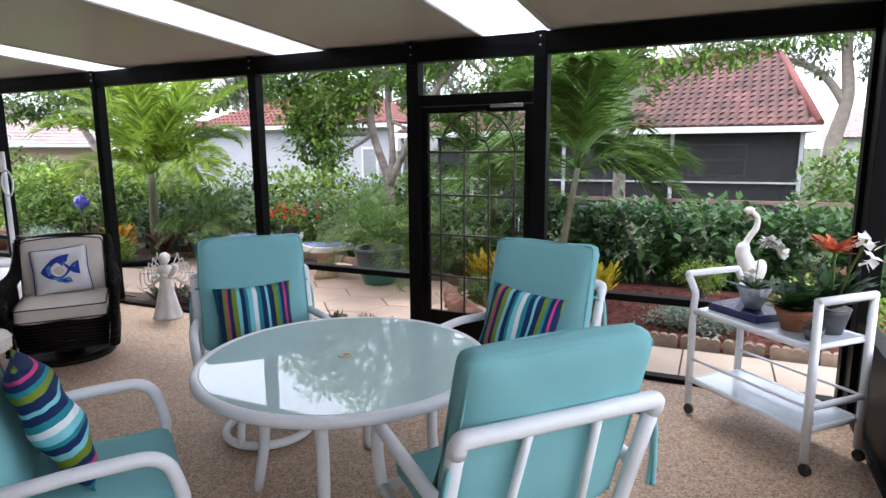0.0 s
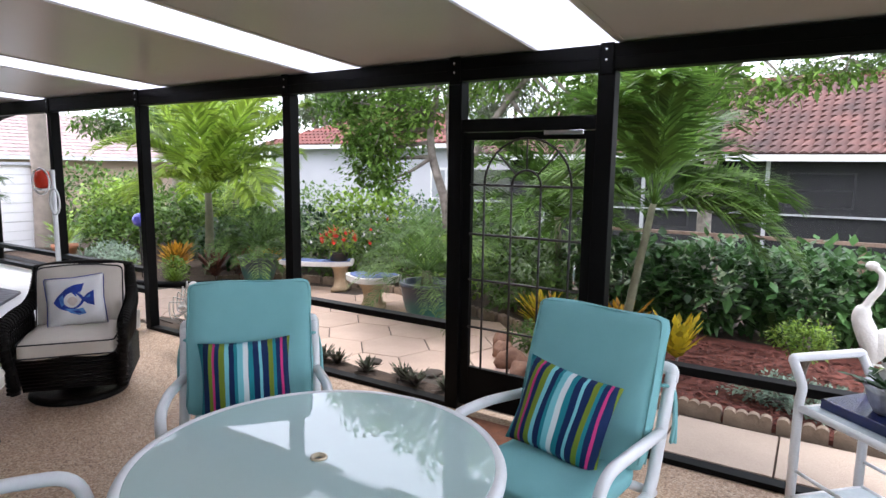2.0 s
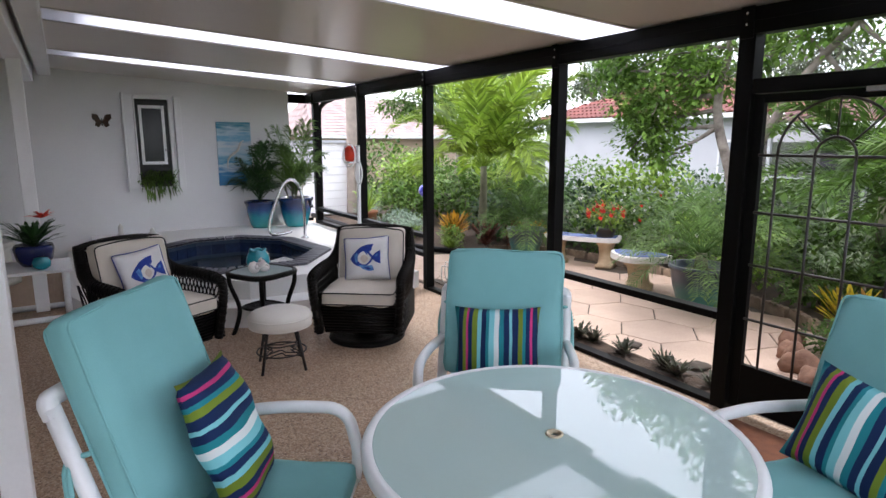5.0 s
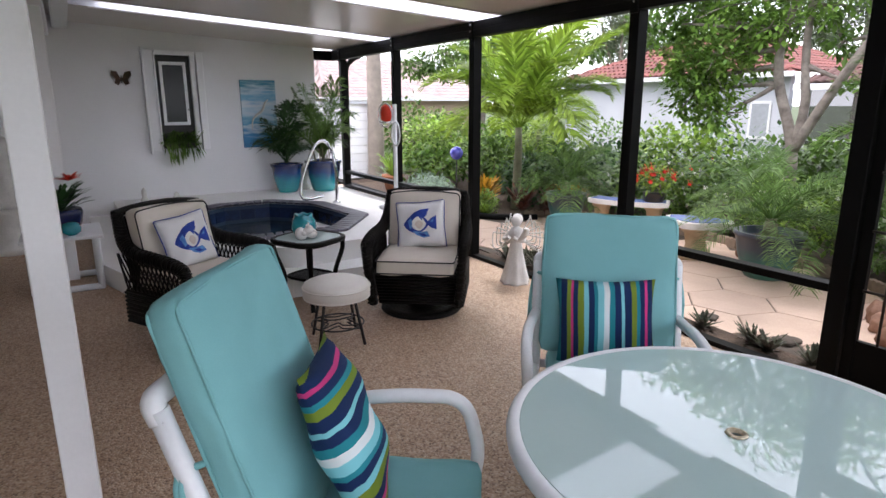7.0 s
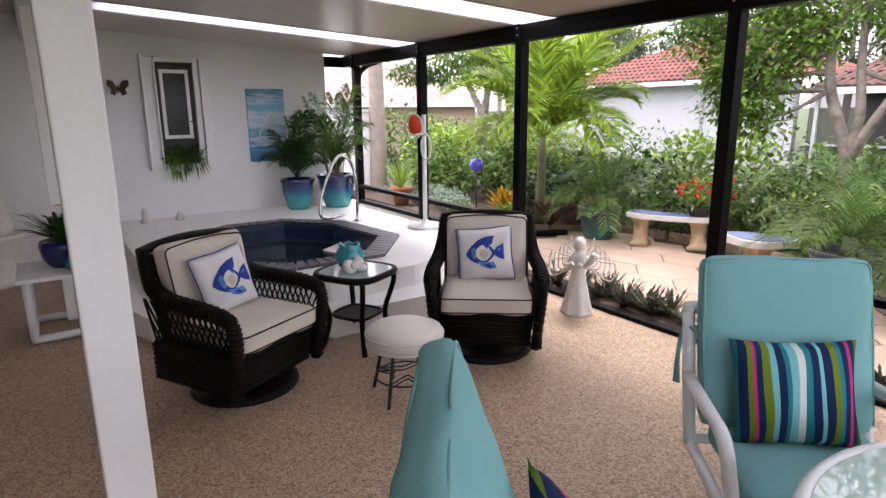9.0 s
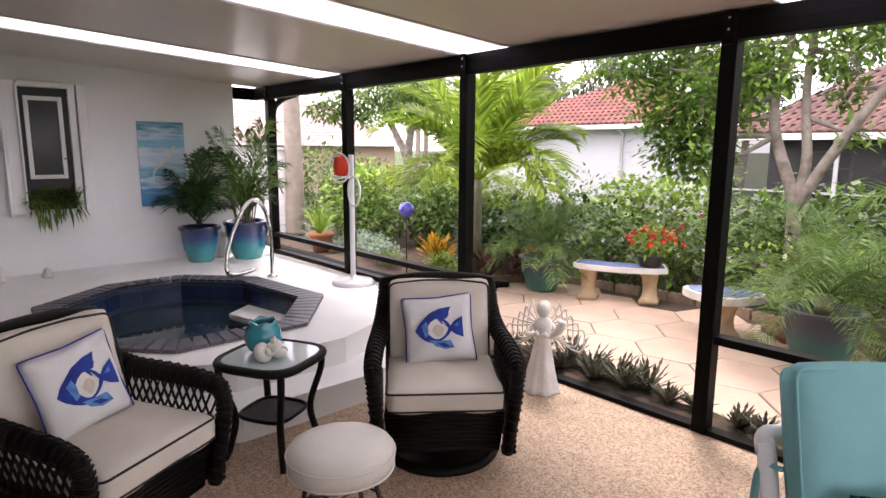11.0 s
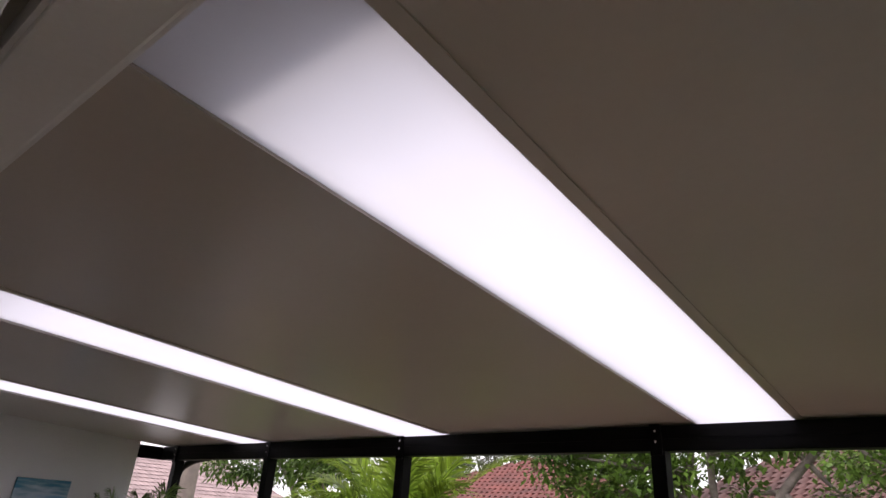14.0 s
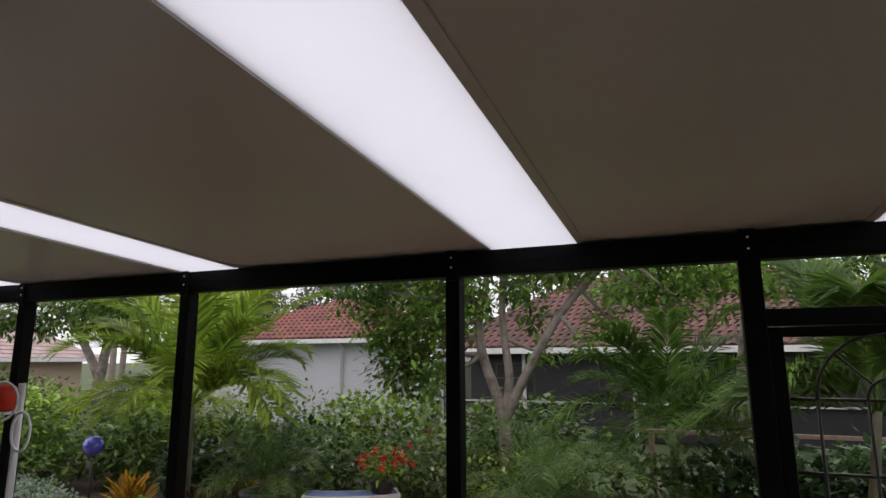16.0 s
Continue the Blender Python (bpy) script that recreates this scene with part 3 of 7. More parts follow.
def pillow_mesh(bm, w, h, t, n=14, pinch=0.10):
    """A stuffed cushion in the XZ plane, thickest in the middle, with pulled corners."""
    for side in (1, -1):
        grid = []
        for i in range(n + 1):
            row = []
            for j in range(n + 1):
                u, v = 2 * i / n - 1, 2 * j / n - 1
                k = (max(0.0, (1 - abs(u) ** 2.6) * (1 - abs(v) ** 2.6))) ** 0.55
                x = u * w / 2 * (1 - pinch * (1 - v * v) * abs(u) ** 3 * 0.8)
                z = v * h / 2 * (1 - pinch * (1 - u * u) * abs(v) ** 3 * 0.8)
                wr = 0.06 * t * math.sin(7 * u + 3 * v) * k
                row.append(bm.verts.new((x, side * (t / 2 * k + wr), z)))
            grid.append(row)
        for i in range(n):
            for j in range(n):
                q = (grid[i][j], grid[i + 1][j], grid[i + 1][j + 1], grid[i][j + 1])
                f = bm.faces.new(q if side < 0 else q[::-1])
                f.smooth = True
    bmesh.ops.remove_doubles(bm, verts=bm.verts, dist=0.0004)
    return bm


def slab_cushion(bm, x0, x1, y0, y1, z0, z1, m=None, r=0.03, puff=0.012):
    """A boxed cushion with rounded edges and a slight crown."""
    b2 = B()
    box(b2, x0, x1, y0, y1, z0, z1)
    bmesh.ops.subdivide_edges(b2, edges=b2.edges, cuts=11, use_grid_fill=True)
    cx, cy, cz = (x0 + x1) / 2, (y0 + y1) / 2, (z0 + z1) / 2
    hx, hy, hz = (x1 - x0) / 2, (y1 - y0) / 2, (z1 - z0) / 2
    for v in b2.verts:
        p = v.co - Vector((cx, cy, cz))
        q = Vector((max(-hx + r, min(hx - r, p.x)), max(-hy + r, min(hy - r, p.y)), max(-hz + r, min(hz - r, p.z))))
        d = p - q
        if d.length > 1e-6:
            p = q + d.normalized() * r
        k = (1 - (p.x / hx) ** 2) * (1 - (p.y / hy) ** 2) if hz <= min(hx, hy) else (1 - (p.x / hx) ** 2) * (1 - (p.z / hz) ** 2)
        if hz <= min(hx, hy):
            p.z += math.copysign(puff * max(0, k), p.z)
        else:
            p.y += math.copysign(puff * max(0, k), p.y)
        edge = max(abs(p.x) / hx, abs(p.z if hz > min(hx, hy) else p.y) / (hz if hz > min(hx, hy) else hy))
        fold = 0.0035 * math.sin(23 * p.x + 15 * p.z + 9 * p.y) + 0.006 * max(0.0, edge - 0.6) * math.sin(31 * p.x - 37 * p.z + 29 * p.y)
        if hz <= min(hx, hy):
            p.z += fold
        else:
            p.y += fold
        p.x += 0.004 * math.sin(17 * p.z + 13 * p.y)
        p.z += 0.004 * math.sin(13 * p.x + 5 * p.y)
        v.co = p + Vector((cx, cy, cz))
    for f in b2.faces:
        f.smooth = True
    if m is not None:
        bmesh.ops.transform(b2, matrix=m, verts=b2.verts)
    me = bpy.data.meshes.new("tmp")
    b2.to_mesh(me)
    b2.free()
    bm.from_mesh(me)
    bpy.data.meshes.remove(me)
    return bm


REC = 17.0  # lean of the backrest


def patio_chair(m, label, tall=0.0):
    """Swivel chair; it faces +y, its seat centre over the origin."""
    ch = thing("patio_chair", m, label, "chair", "chairs round the glass table")
    W = 0.345
    for s in (-1, 1):
        pts = [(s * W, -0.425 - 0.25 * tall, 0.85 + tall), (s * W, -0.34, 0.60), (s * W, -0.275, 0.40), (s * W, -0.225, 0.33)]
        part("back_post", tube(B(), bent(pts, 0.05), 0.027, 10), M_PVC, ch)
        arm = [(s * (W + 0.005), -0.335, 0.60), (s * (W + 0.03), 0.0, 0.635), (s * (W + 0.03), 0.25, 0.635), (s * (W + 0.01), 0.30, 0.44), (s * W, 0.28, 0.33)]
        part("armrest", tube(B(), bent(arm, 0.09, 6), 0.025, 10), M_PVC, ch)
        part("seat_rail", tube(B(), [(s * W, -0.285, 0.34), (s * W, 0.29, 0.34)], 0.024, 10), M_PVC, ch)
    part("top_bar", tube(B(), bent([(-W, -0.42 - 0.25 * tall, 0.82 + tall), (-W, -0.44 - 0.25 * tall, 0.87 + tall), (W, -0.44 - 0.25 * tall, 0.87 + tall), (W, -0.42 - 0.25 * tall, 0.82 + tall)], 0.03), 0.029, 10), M_PVC, ch)
    for x in (-0.12, 0.12):
        part("slat", tube(B(), [(x, -0.44 - 0.25 * tall, 0.865 + tall), (x * 1.25, -0.285, 0.345)], 0.015, 8), M_PVC, ch)
    for y in (-0.275, 0.28):
        part("cross_rail", tube(B(), [(-W, y, 0.34), (W, y, 0.34)], 0.022, 8), M_PVC, ch)
    bm = B()
    slab_cushion(bm, -0.29, 0.29, -0.235, 0.31, 0.365, 0.455, r=0.035)
    part("seat_cushion", bm, M_TEAL, ch, "teal seat cushion")
    bm = B()
    lean = Matrix.Translation((0, -0.20, 0.42)) @ Matrix.Rotation(radians(REC), 4, "X")
    slab_cushion(bm, -0.325, 0.325, -0.06, 0.05, 0.02, 0.72 + tall, m=lean, r=0.045, puff=0.018)
    back = part("back_cushion", bm, M_TEAL, ch, "tall teal back cushion")
    for y in (-0.042, 0.036):
        seam = [(-0.315, y, 0.06), (-0.319, y, 0.40), (-0.312, y, 0.70 + tall), (0.0, y, 0.712 + tall), (0.312, y, 0.70 + tall), (0.319, y, 0.40), (0.315, y, 0.06)]
        part("seam", tube(B(), [lean @ Vector(q) for q in bent(seam, 0.03)], 0.0045, 6), M_TEAL, back)
    for s in (-1, 1):
        bm = B()
        for k, dy in ((0.0, 0.0), (0.012, -0.012)):
            tube(bm, curve([(s * 0.325, -0.36, 0.80), (s * 0.362, -0.40 + dy, 0.78), (s * 0.382, -0.39 + dy, 0.66), (s * (0.375 + k), -0.385 + dy, 0.54)], 4), [0.009] * 13, 5)
        part("tie", bm, M_TEAL, ch, "knotted teal tie")
    # ring base on a swivel
    part("base_ring", tube(B(), [(0.245 * math.cos(a), 0.245 * math.sin(a) + 0.10, 0.028) for a in np.linspace(0, 2 * math.pi, 33)[:-1]], 0.024, 10, closed=True), M_PVC, ch)
    for k in range(4):
        a = radians(45 + 90 * k)
        c, s = math.cos(a), math.sin(a)
        part("leg", tube(B(), bent([(0.245 * c, 0.245 * s + 0.10, 0.03), (0.235 * c, 0.235 * s + 0.10, 0.17), (0.04 * c, 0.04 * s + 0.10, 0.23)], 0.07), 0.022, 8), M_PVC, ch)
    bm = B()
    lathe(bm, [(0.07, 0.20), (0.075, 0.24), (0.05, 0.25), (0.05, 0.30), (0.12, 0.315), (0.12, 0.335)], 18, (0, 0.10, 0))
    part("swivel_hub", bm, M_PVC, ch)
    return ch


def throw_pillow(m, label):
    bm = B()
    pillow_mesh(bm, 0.46, 0.41, 0.15)
    return solid("throw_pillow", bm, M_STRIPE, label, "pillow", "striped pillows", m=m)


# seat centre and heading of each chair, heading as the turn of +y
SEATS = [(-1.69, 3.23, -132, 0.0), (-0.265, 3.68, -190, -0.01), (0.04, 2.50, 48, 0.0), (-1.37, 1.90, -36, 0.10)]
chair_m = []
for x, y, rz, k in SEATS:
    m = pose(x, y, 0, 0, 0, rz)
    chair_m.append(m)
    patio_chair(m, "white pipe swivel patio chair with teal cushions", k)
throw_pillow(chair_m[0] @ pose(0.02, -0.115, 0.645, 18, 2, 0), "striped navy, teal and green pillow on a chair")
throw_pillow(chair_m[1] @ pose(0.02, -0.11, 0.645, 20, -8, 4), "striped navy, teal and green pillow on a chair")
throw_pillow(chair_m[2] @ pose(-0.05, -0.12, 0.645, 20, 3, 0), "striped navy, teal and green pillow on a chair")
throw_pillow(chair_m[3] @ pose(-0.05, -0.10, 0.685, 22, 0, 9) @ pose(0, 0, 0, 0, 84, 0) @ Matrix.Diagonal((1.14, 1.1, 1.14, 1)), "striped navy, teal and green pillow on a chair")

# table
TX, TY, TZ, TR = -0.81, 2.80, 0.70, 0.662
M_TGLASS = paint("frosted pale aqua table glass", (0.47, 0.61, 0.59), 0.02, (0.45, 0.59, 0.57), 2, fine=0.01, spec=0.75)
tab = thing("glass_table", pose(TX, TY, 0), "round patio table with frosted aqua glass and white rim", "table")
bm = B()
lathe(bm, [(0.022, TZ - 0.006), (0.022, TZ + 0.0), (TR - 0.03, TZ), (TR - 0.02, TZ - 0.006), (TR - 0.03, TZ - 0.009), (0.022, TZ - 0.006)], 96)
for f in bm.faces:
    f.smooth = False
part("glass_top", bm, M_TGLASS, tab)
bm = B()
n = 72
tube(bm, [((TR - 0.012) * math.cos(a), (TR - 0.012) * math.sin(a), TZ - 0.022) for a in np.linspace(0, 2 * math.pi, n + 1)[:-1]], 0.026, 10, closed=True)
part("rim", bm, M_PVC, tab)
bm = B()
lathe(bm, [(0.019, TZ - 0.01), (0.032, TZ + 0.001), (0.030, TZ + 0.006), (0.021, TZ + 0.007), (0.018, TZ - 0.01)], 24)
part("umbrella_ring", bm, paint("brass ring", (0.60, 0.52, 0.36), 0.5), tab, "tan umbrella hole ring")
for k in range(4):
    a = radians(20 + 90 * k)
    c, s = math.cos(a), math.sin(a)
    part("leg", tube(B(), bent([(0.42 * c, 0.42 * s, TZ - 0.045), (0.40 * c, 0.40 * s, 0.3), (0.46 * c, 0.46 * s, 0.0)], 0.25, 6), 0.026, 10), M_PVC, tab)
part("leg_ring", tube(B(), [(0.41 * math.cos(a), 0.41 * math.sin(a), TZ - 0.06) for a in np.linspace(0, 2 * math.pi, 33)[:-1]], 0.02, 8, closed=True), M_PVC, tab)

bm = B()
box(bm, -0.42, 0.42, -0.24, 0.24, 0.0, 0.012, bevel=0.004)
solid("doormat", bm, paint("rust brown coir", (0.22, 0.085, 0.04), 0.95, (0.13, 0.05, 0.03), 20, bump=0.6, bscale=200), "rust brown coir doormat inside the screen door", "mat", m=pose(-1.0, 4.58, 0.0))

# ---- wicker swivel chairs ----
def fish_decal(parent, t, w, h, m):
    """A blue and white printed fish on the front of a square pillow."""
    blue, sky_b, sand = M_BLUE, M_SKYB, M_SAND

    def lay(name, outline, mat, lift):
        bm = B()
        vs = [bm.verts.new((x, 0, z)) for x, z in outline]
        f = bm.faces.new(vs)
        bmesh.ops.triangulate(bm, faces=[f])
        bmesh.ops.subdivide_edges(bm, edges=bm.edges, cuts=3, use_grid_fill=True)
        for v in bm.verts:
            u, q = v.co.x / (w / 2), v.co.z / (h / 2)
            k = (max(0.0, (1 - abs(u) ** 2.6) * (1 - abs(q) ** 2.6))) ** 0.55
            v.co.y = t / 2 * k + 0.06 * t * math.sin(7 * u + 3 * q) * k + lift
        ob = part(name, bm, mat, parent)
        return ob
    def lens(x0, x1, top, low):
        up = [(x0 + (x1 - x0) * k / 10, top * math.sin(math.pi * k / 10) ** 0.75) for k in range(11)]
        return up + [(x0 + (x1 - x0) * k / 10, -low * math.sin(math.pi * k / 10) ** 0.75) for k in range(9, 0, -1)]
    lay("fish_print", lens(0.15, -0.085, 0.088, 0.082), blue, 0.003)
    lay("fish_print", [(0.10, 0.062), (0.05, 0.105), (-0.01, 0.128), (-0.085, 0.135), (-0.05, 0.112), (-0.07, 0.088), (-0.035, 0.085), (-0.05, 0.06), (0.02, 0.07)], blue, 0.004)
    lay("fish_print", lens(0.080, -0.058, 0.064, 0.060), M_CAST, 0.006)
    lay("fish_print", lens(0.045, -0.030, 0.030, 0.044), sand, 0.008)
    lay("fish_print", [(0.105, 0.03), (0.075, 0.055), (0.066, 0.02), (0.07, -0.03), (0.09, -0.045), (0.082, 0.0)], sky_b, 0.008)
    lay("fish_print", [(0.01, 0.068), (-0.012, 0.065), (-0.03, 0.03), (-0.018, 0.032)], blue, 0.010)
    lay("fish_print", [(-0.035, 0.055), (-0.05, 0.045), (-0.055, 0.01), (-0.045, 0.015)], blue, 0.010)
    lay("fish_print", [(0.07, -0.06), (0.03, -0.10), (-0.03, -0.125), (-0.085, -0.118), (-0.055, -0.095), (-0.065, -0.07), (-0.01, -0.072)], sky_b, 0.006)
    lay("fish_print", [(0.02, -0.082), (-0.02, -0.112), (-0.06, -0.11), (-0.03, -0.088)], blue, 0.009)
    lay("fish_print", [(-0.065, 0.012), (-0.10, 0.045), (-0.15, 0.07), (-0.132, 0.03), (-0.128, 0.0), (-0.148, -0.06), (-0.10, -0.04), (-0.068, -0.012)], blue, 0.006)
    lay("fish_print", [(-0.09, 0.015), (-0.125, 0.04), (-0.118, 0.01)], sky_b, 0.008)

M_BLUE = paint("royal blue print", (0.015, 0.055, 0.36), 0.85, (0.012, 0.03, 0.20), 22, bump=0.2, bscale=300)
M_SKYB = paint("light blue print", (0.12, 0.30, 0.60), 0.85, (0.05, 0.14, 0.42), 30)
M_SAND = paint("sand print", (0.60, 0.50, 0.42), 0.85, (0.52, 0.44, 0.38), 20)
M_PILW = paint("white pillow linen", (0.74, 0.73, 0.72), 0.9, (0.68, 0.67, 0.66), 7, bump=0.3, bscale=350, fine=0.06)


def wicker_chair(m, label):
    ch = thing("wicker_chair", m, label, "chair", "wicker swivel chairs")
    bm = B()
    lathe(bm, [(0.325, 0.0), (0.335, 0.012), (0.33, 0.035), (0.29, 0.045), (0.27, 0.03), (0.12, 0.032), (0.09, 0.06), (0.085, 0.12)], 40)
    part("swivel_base", bm, M_WICK, ch, "round dark swivel base")
    bm = B()
    prism(bm, [(-0.30, -0.27), (0.30, -0.27), (0.32, 0.30), (-0.32, 0.30)], 0.115, 0.365, 0.02)
    for v in bm.verts:
        if v.co.z < 0.13:
            v.co.x *= 0.93
            v.co.y *= 0.9
    part("seat_box", bm, M_WICK, ch)
    for k in range(9):
        z = 0.135 + k * 0.026
        w = 0.29 + 0.03 * k / 9
        part("weave_band", tube(B(), bent([(-w, 0.27 + 0.0035 * k, z), (w, 0.27 + 0.0035 * k, z)], 0.02), 0.014, 6), M_WICK, ch)
    for s in (-1, 1):
        X = s * 0.355
        arm = curve([(s * 0.325, -0.41, 0.895), (s * 0.33, -0.385, 0.80), (s * 0.34, -0.335, 0.70), (s * 0.355, -0.20, 0.64), (s * 0.37, 0.05, 0.63), (s * 0.375, 0.28, 0.61), (s * 0.37, 0.35, 0.55), (s * 0.36, 0.345, 0.40), (s * 0.335, 0.30, 0.12)], 5)
        n = len(arm)
        rs = [0.034 + 0.012 * math.sin(math.pi * min(1, i / n * 1.3)) for i in range(n)]
        part("arm_roll", tube(B(), arm, rs, 10), M_WICK, ch)
        bm = B()
        for i in range(0, n - 1, 1):
            d = (arm[min(n - 1, i + 1)] - arm[i]).normalized()
            u = d.orthogonal().normalized()
            v = d.cross(u)
            r = rs[i] + 0.003
            p = arm[i].lerp(arm[min(n - 1, i + 1)], 0.3)
            tube(bm, [p + (u * math.cos(a) + v * math.sin(a)) * r + d * 0.006 * math.sin(3 * a) for a in np.linspace(0, 2 * math.pi, 11)[:-1]], 0.006, 4, closed=True)
        part("arm_wrap", bm, M_WICK, ch)["kind"] = "stuff"
        bm = B()
        for k in range(15):
            y = -0.33 + 0.046 * k
            for dy in (-0.13, 0.13):
                tube(bm, [(X, y, 0.36), (X + s * (0.01 + 0.02 * dy), max(-0.36, min(0.36, y + dy * 0.5)), 0.49), (X + s * 0.02, max(-0.38, min(0.37, y + dy)), 0.63)], 0.0065, 5)
        part("open_weave", bm, M_WICK, ch)["kind"] = "stuff"
        bm = B()
        box(bm, X - 0.014, X + 0.014, -0.35, 0.33, 0.12, 0.37, bevel=0.01)
        part("side_panel", bm, M_WICK, ch)
        bm = B()
        for k in range(8):
            tube(bm, [(X + s * 0.014, -0.35, 0.135 + 0.03 * k), (X + s * 0.014, 0.33, 0.135 + 0.03 * k)], 0.012, 6)
        part("side_weave", bm, M_WICK, ch)["kind"] = "stuff"
    bm = B()
    lean = Matrix.Translation((0, -0.30, 0.36)) @ Matrix.Rotation(radians(11), 4, "X")
    box(bm, -0.325, 0.325, -0.035, 0.0, -0.22, 0.53, m=lean, bevel=0.012)
    part("back_panel", bm, M_WICK, ch)
    part("top_roll", tube(B(), curve([(-0.35, -0.41, 0.90), (-0.20, -0.425, 0.922), (0, -0.43, 0.932), (0.20, -0.425, 0.922), (0.35, -0.41, 0.90)], 6), 0.030, 10), M_WICK, ch)
    bm = B()
    slab_cushion(bm, -0.305, 0.305, -0.28, 0.36, 0.365, 0.495, r=0.03, puff=0.018)
    seat = part("seat_cushion", bm, M_CREAM, ch, "cream seat cushion with black piping")
    for z in (0.385, 0.48):
        o = [(-0.305, -0.26, z), (-0.305, 0.355, z), (0.305, 0.355, z), (0.305, -0.26, z)]
        part("piping", tube(B(), bent([(x * 1.003, y + 0.004, zz) for x, y, zz in o], 0.035), 0.0055, 6), M_CORD, seat)
    bm = B()
    lean = Matrix.Translation((0, -0.285, 0.46)) @ Matrix.Rotation(radians(12), 4, "X")
    slab_cushion(bm, -0.30, 0.30, 0.0, 0.14, 0.0, 0.475, m=lean, r=0.04, puff=0.02)
    back = part("back_cushion", bm, M_CREAM, ch, "cream back cushion with black piping")
    o = [(-0.298, 0.132, 0.01), (-0.298, 0.132, 0.445), (-0.10, 0.138, 0.467), (0.10, 0.138, 0.467), (0.298, 0.132, 0.445), (0.298, 0.132, 0.01)]
    part("piping", tube(B(), [lean @ Vector(p) for p in bent(o, 0.04)], 0.0055, 6), M_CORD, back)
    # the fish pillow rests on the seat
    pw = thing("fish_pillow", m @ pose(0.01, -0.095, 0.685, 17, 5, 0) @ Matrix.Diagonal((0.92, 0.92, 0.92, 1)), "white square pillow printed with a blue fish", "pillow", "fish pillows")
    bm = B()
    pillow_mesh(bm, 0.45, 0.43, 0.14)
    cover = part("cover", bm, M_PILW, pw)
    part("edge_cord", tube(B(), bent([(-0.222, 0, -0.212), (-0.208, 0, 0.0), (-0.222, 0, 0.212), (0, 0, 0.199), (0.222, 0, 0.212), (0.208, 0, 0.0), (0.222, 0, -0.212)], 0.02), 0.004, 5), M_BLUE, pw)
    fish_decal(cover, 0.14, 0.45, 0.43, m)
    return ch


wicker_chair(pose(-4.46, 1.94, 0, 0, 0, -62), "dark wicker swivel chair with cream cushions")
wicker_chair(pose(-4.06, 3.58, 0, 0, 0, -128), "dark wicker swivel chair with cream cushions")

# ---- side table with its ornaments ----
M_STGL = paint("pale table glass", (0.50, 0.58, 0.58), 0.06, (0.46, 0.54, 0.54), 3, fine=0.02)
st = thing("side_table", pose(-4.66, 2.84, 0, 0, 0, 28) @ Matrix.Diagonal((1.04, 1.04, 1.04, 1)), "dark wicker side table with pale glass top", "table")
bm = B()
outl = [(0.235 * math.copysign(abs(math.cos(a)) ** 0.55, math.cos(a)), 0.235 * math.copysign(abs(math.sin(a)) ** 0.55, math.sin(a))) for a in np.linspace(0, 2 * math.pi, 41)[:-1]]
prism(bm, [(x * 0.93, y * 0.93) for x, y in outl], 0.548, 0.556)
part("glass_top", bm, M_STGL, st)
part("frame", tube(B(), [(x, y, 0.54) for x, y in outl], 0.024, 8, closed=True), M_WICK, st)
bm = B()
prism(bm, [(x * 0.62, y * 0.62) for x, y in outl], 0.225, 0.24)
part("shelf", bm, M_WICK, st)
part("shelf_rim", tube(B(), [(x * 0.63, y * 0.63, 0.24) for x, y in outl], 0.012, 6, closed=True), M_WICK, st)
for a in (45, 135, 225, 315):
    c, s = math.cos(radians(a)), math.sin(radians(a))
    part("leg", tube(B(), curve([(0.27 * c, 0.27 * s, 0.535), (0.265 * c, 0.265 * s, 0.44), (0.20 * c, 0.20 * s, 0.24), (0.23 * c, 0.23 * s, 0.08), (0.265 * c, 0.265 * s, 0.0)], 5), 0.019, 8), M_WICK, st)
stm = pose(-4.66, 2.84, 0.5785, 0, 0, 28)
M_TQ = paint("turquoise glass", (0.02, 0.30, 0.36), 0.08, (0.01, 0.20, 0.26), 8, fine=0.03, coat=0.5)
bm = B()
lathe(bm, [(0.045, 0.0), (0.075, 0.02), (0.088, 0.06), (0.080, 0.11), (0.062, 0.135), (0.066, 0.15), (0.056, 0.15), (0.052, 0.135), (0.07, 0.10), (0.07, 0.03), (0.0, 0.015)], 28)
for v in bm.verts:
    v.co.z += 0.006 * math.sin(6 * math.atan2(v.co.y, v.co.x)) * (v.co.z > 0.1)
solid("candle_jar", bm, M_TQ, "turquoise glass jar candle holder on the side table", "jar", m=stm @ pose(-0.07, 0.03, 0) @ Matrix.Diagonal((1.2, 1.2, 1.2, 1)))


def shell(m, label):
    bm = B()
    pts = []
    for i in range(26):
        t = i / 25
        a = t * 4.2 * math.pi
        r = 0.028 * (1 - t)
        pts.append((r * math.cos(a), r * math.sin(a), 0.03 + 0.10 * t))
    tube(bm, pts, [0.038 * (1 - i / 26) + 0.004 for i in range(26)], 10)
    ball(bm, (0.02, 0.0, 0.028), 0.045, 12, sy=0.7, sz=0.62)
    solid("seashell", bm, M_CAST, label, "shell", "seashells", m=m)


shell(stm @ pose(0.07, -0.06, 0.012, 12, 0, 30), "grey white spiral seashell on the side table")
shell(stm @ pose(-0.02, -0.11, 0.035, 80, 20, 80), "white spiral seashell lying on the side table")

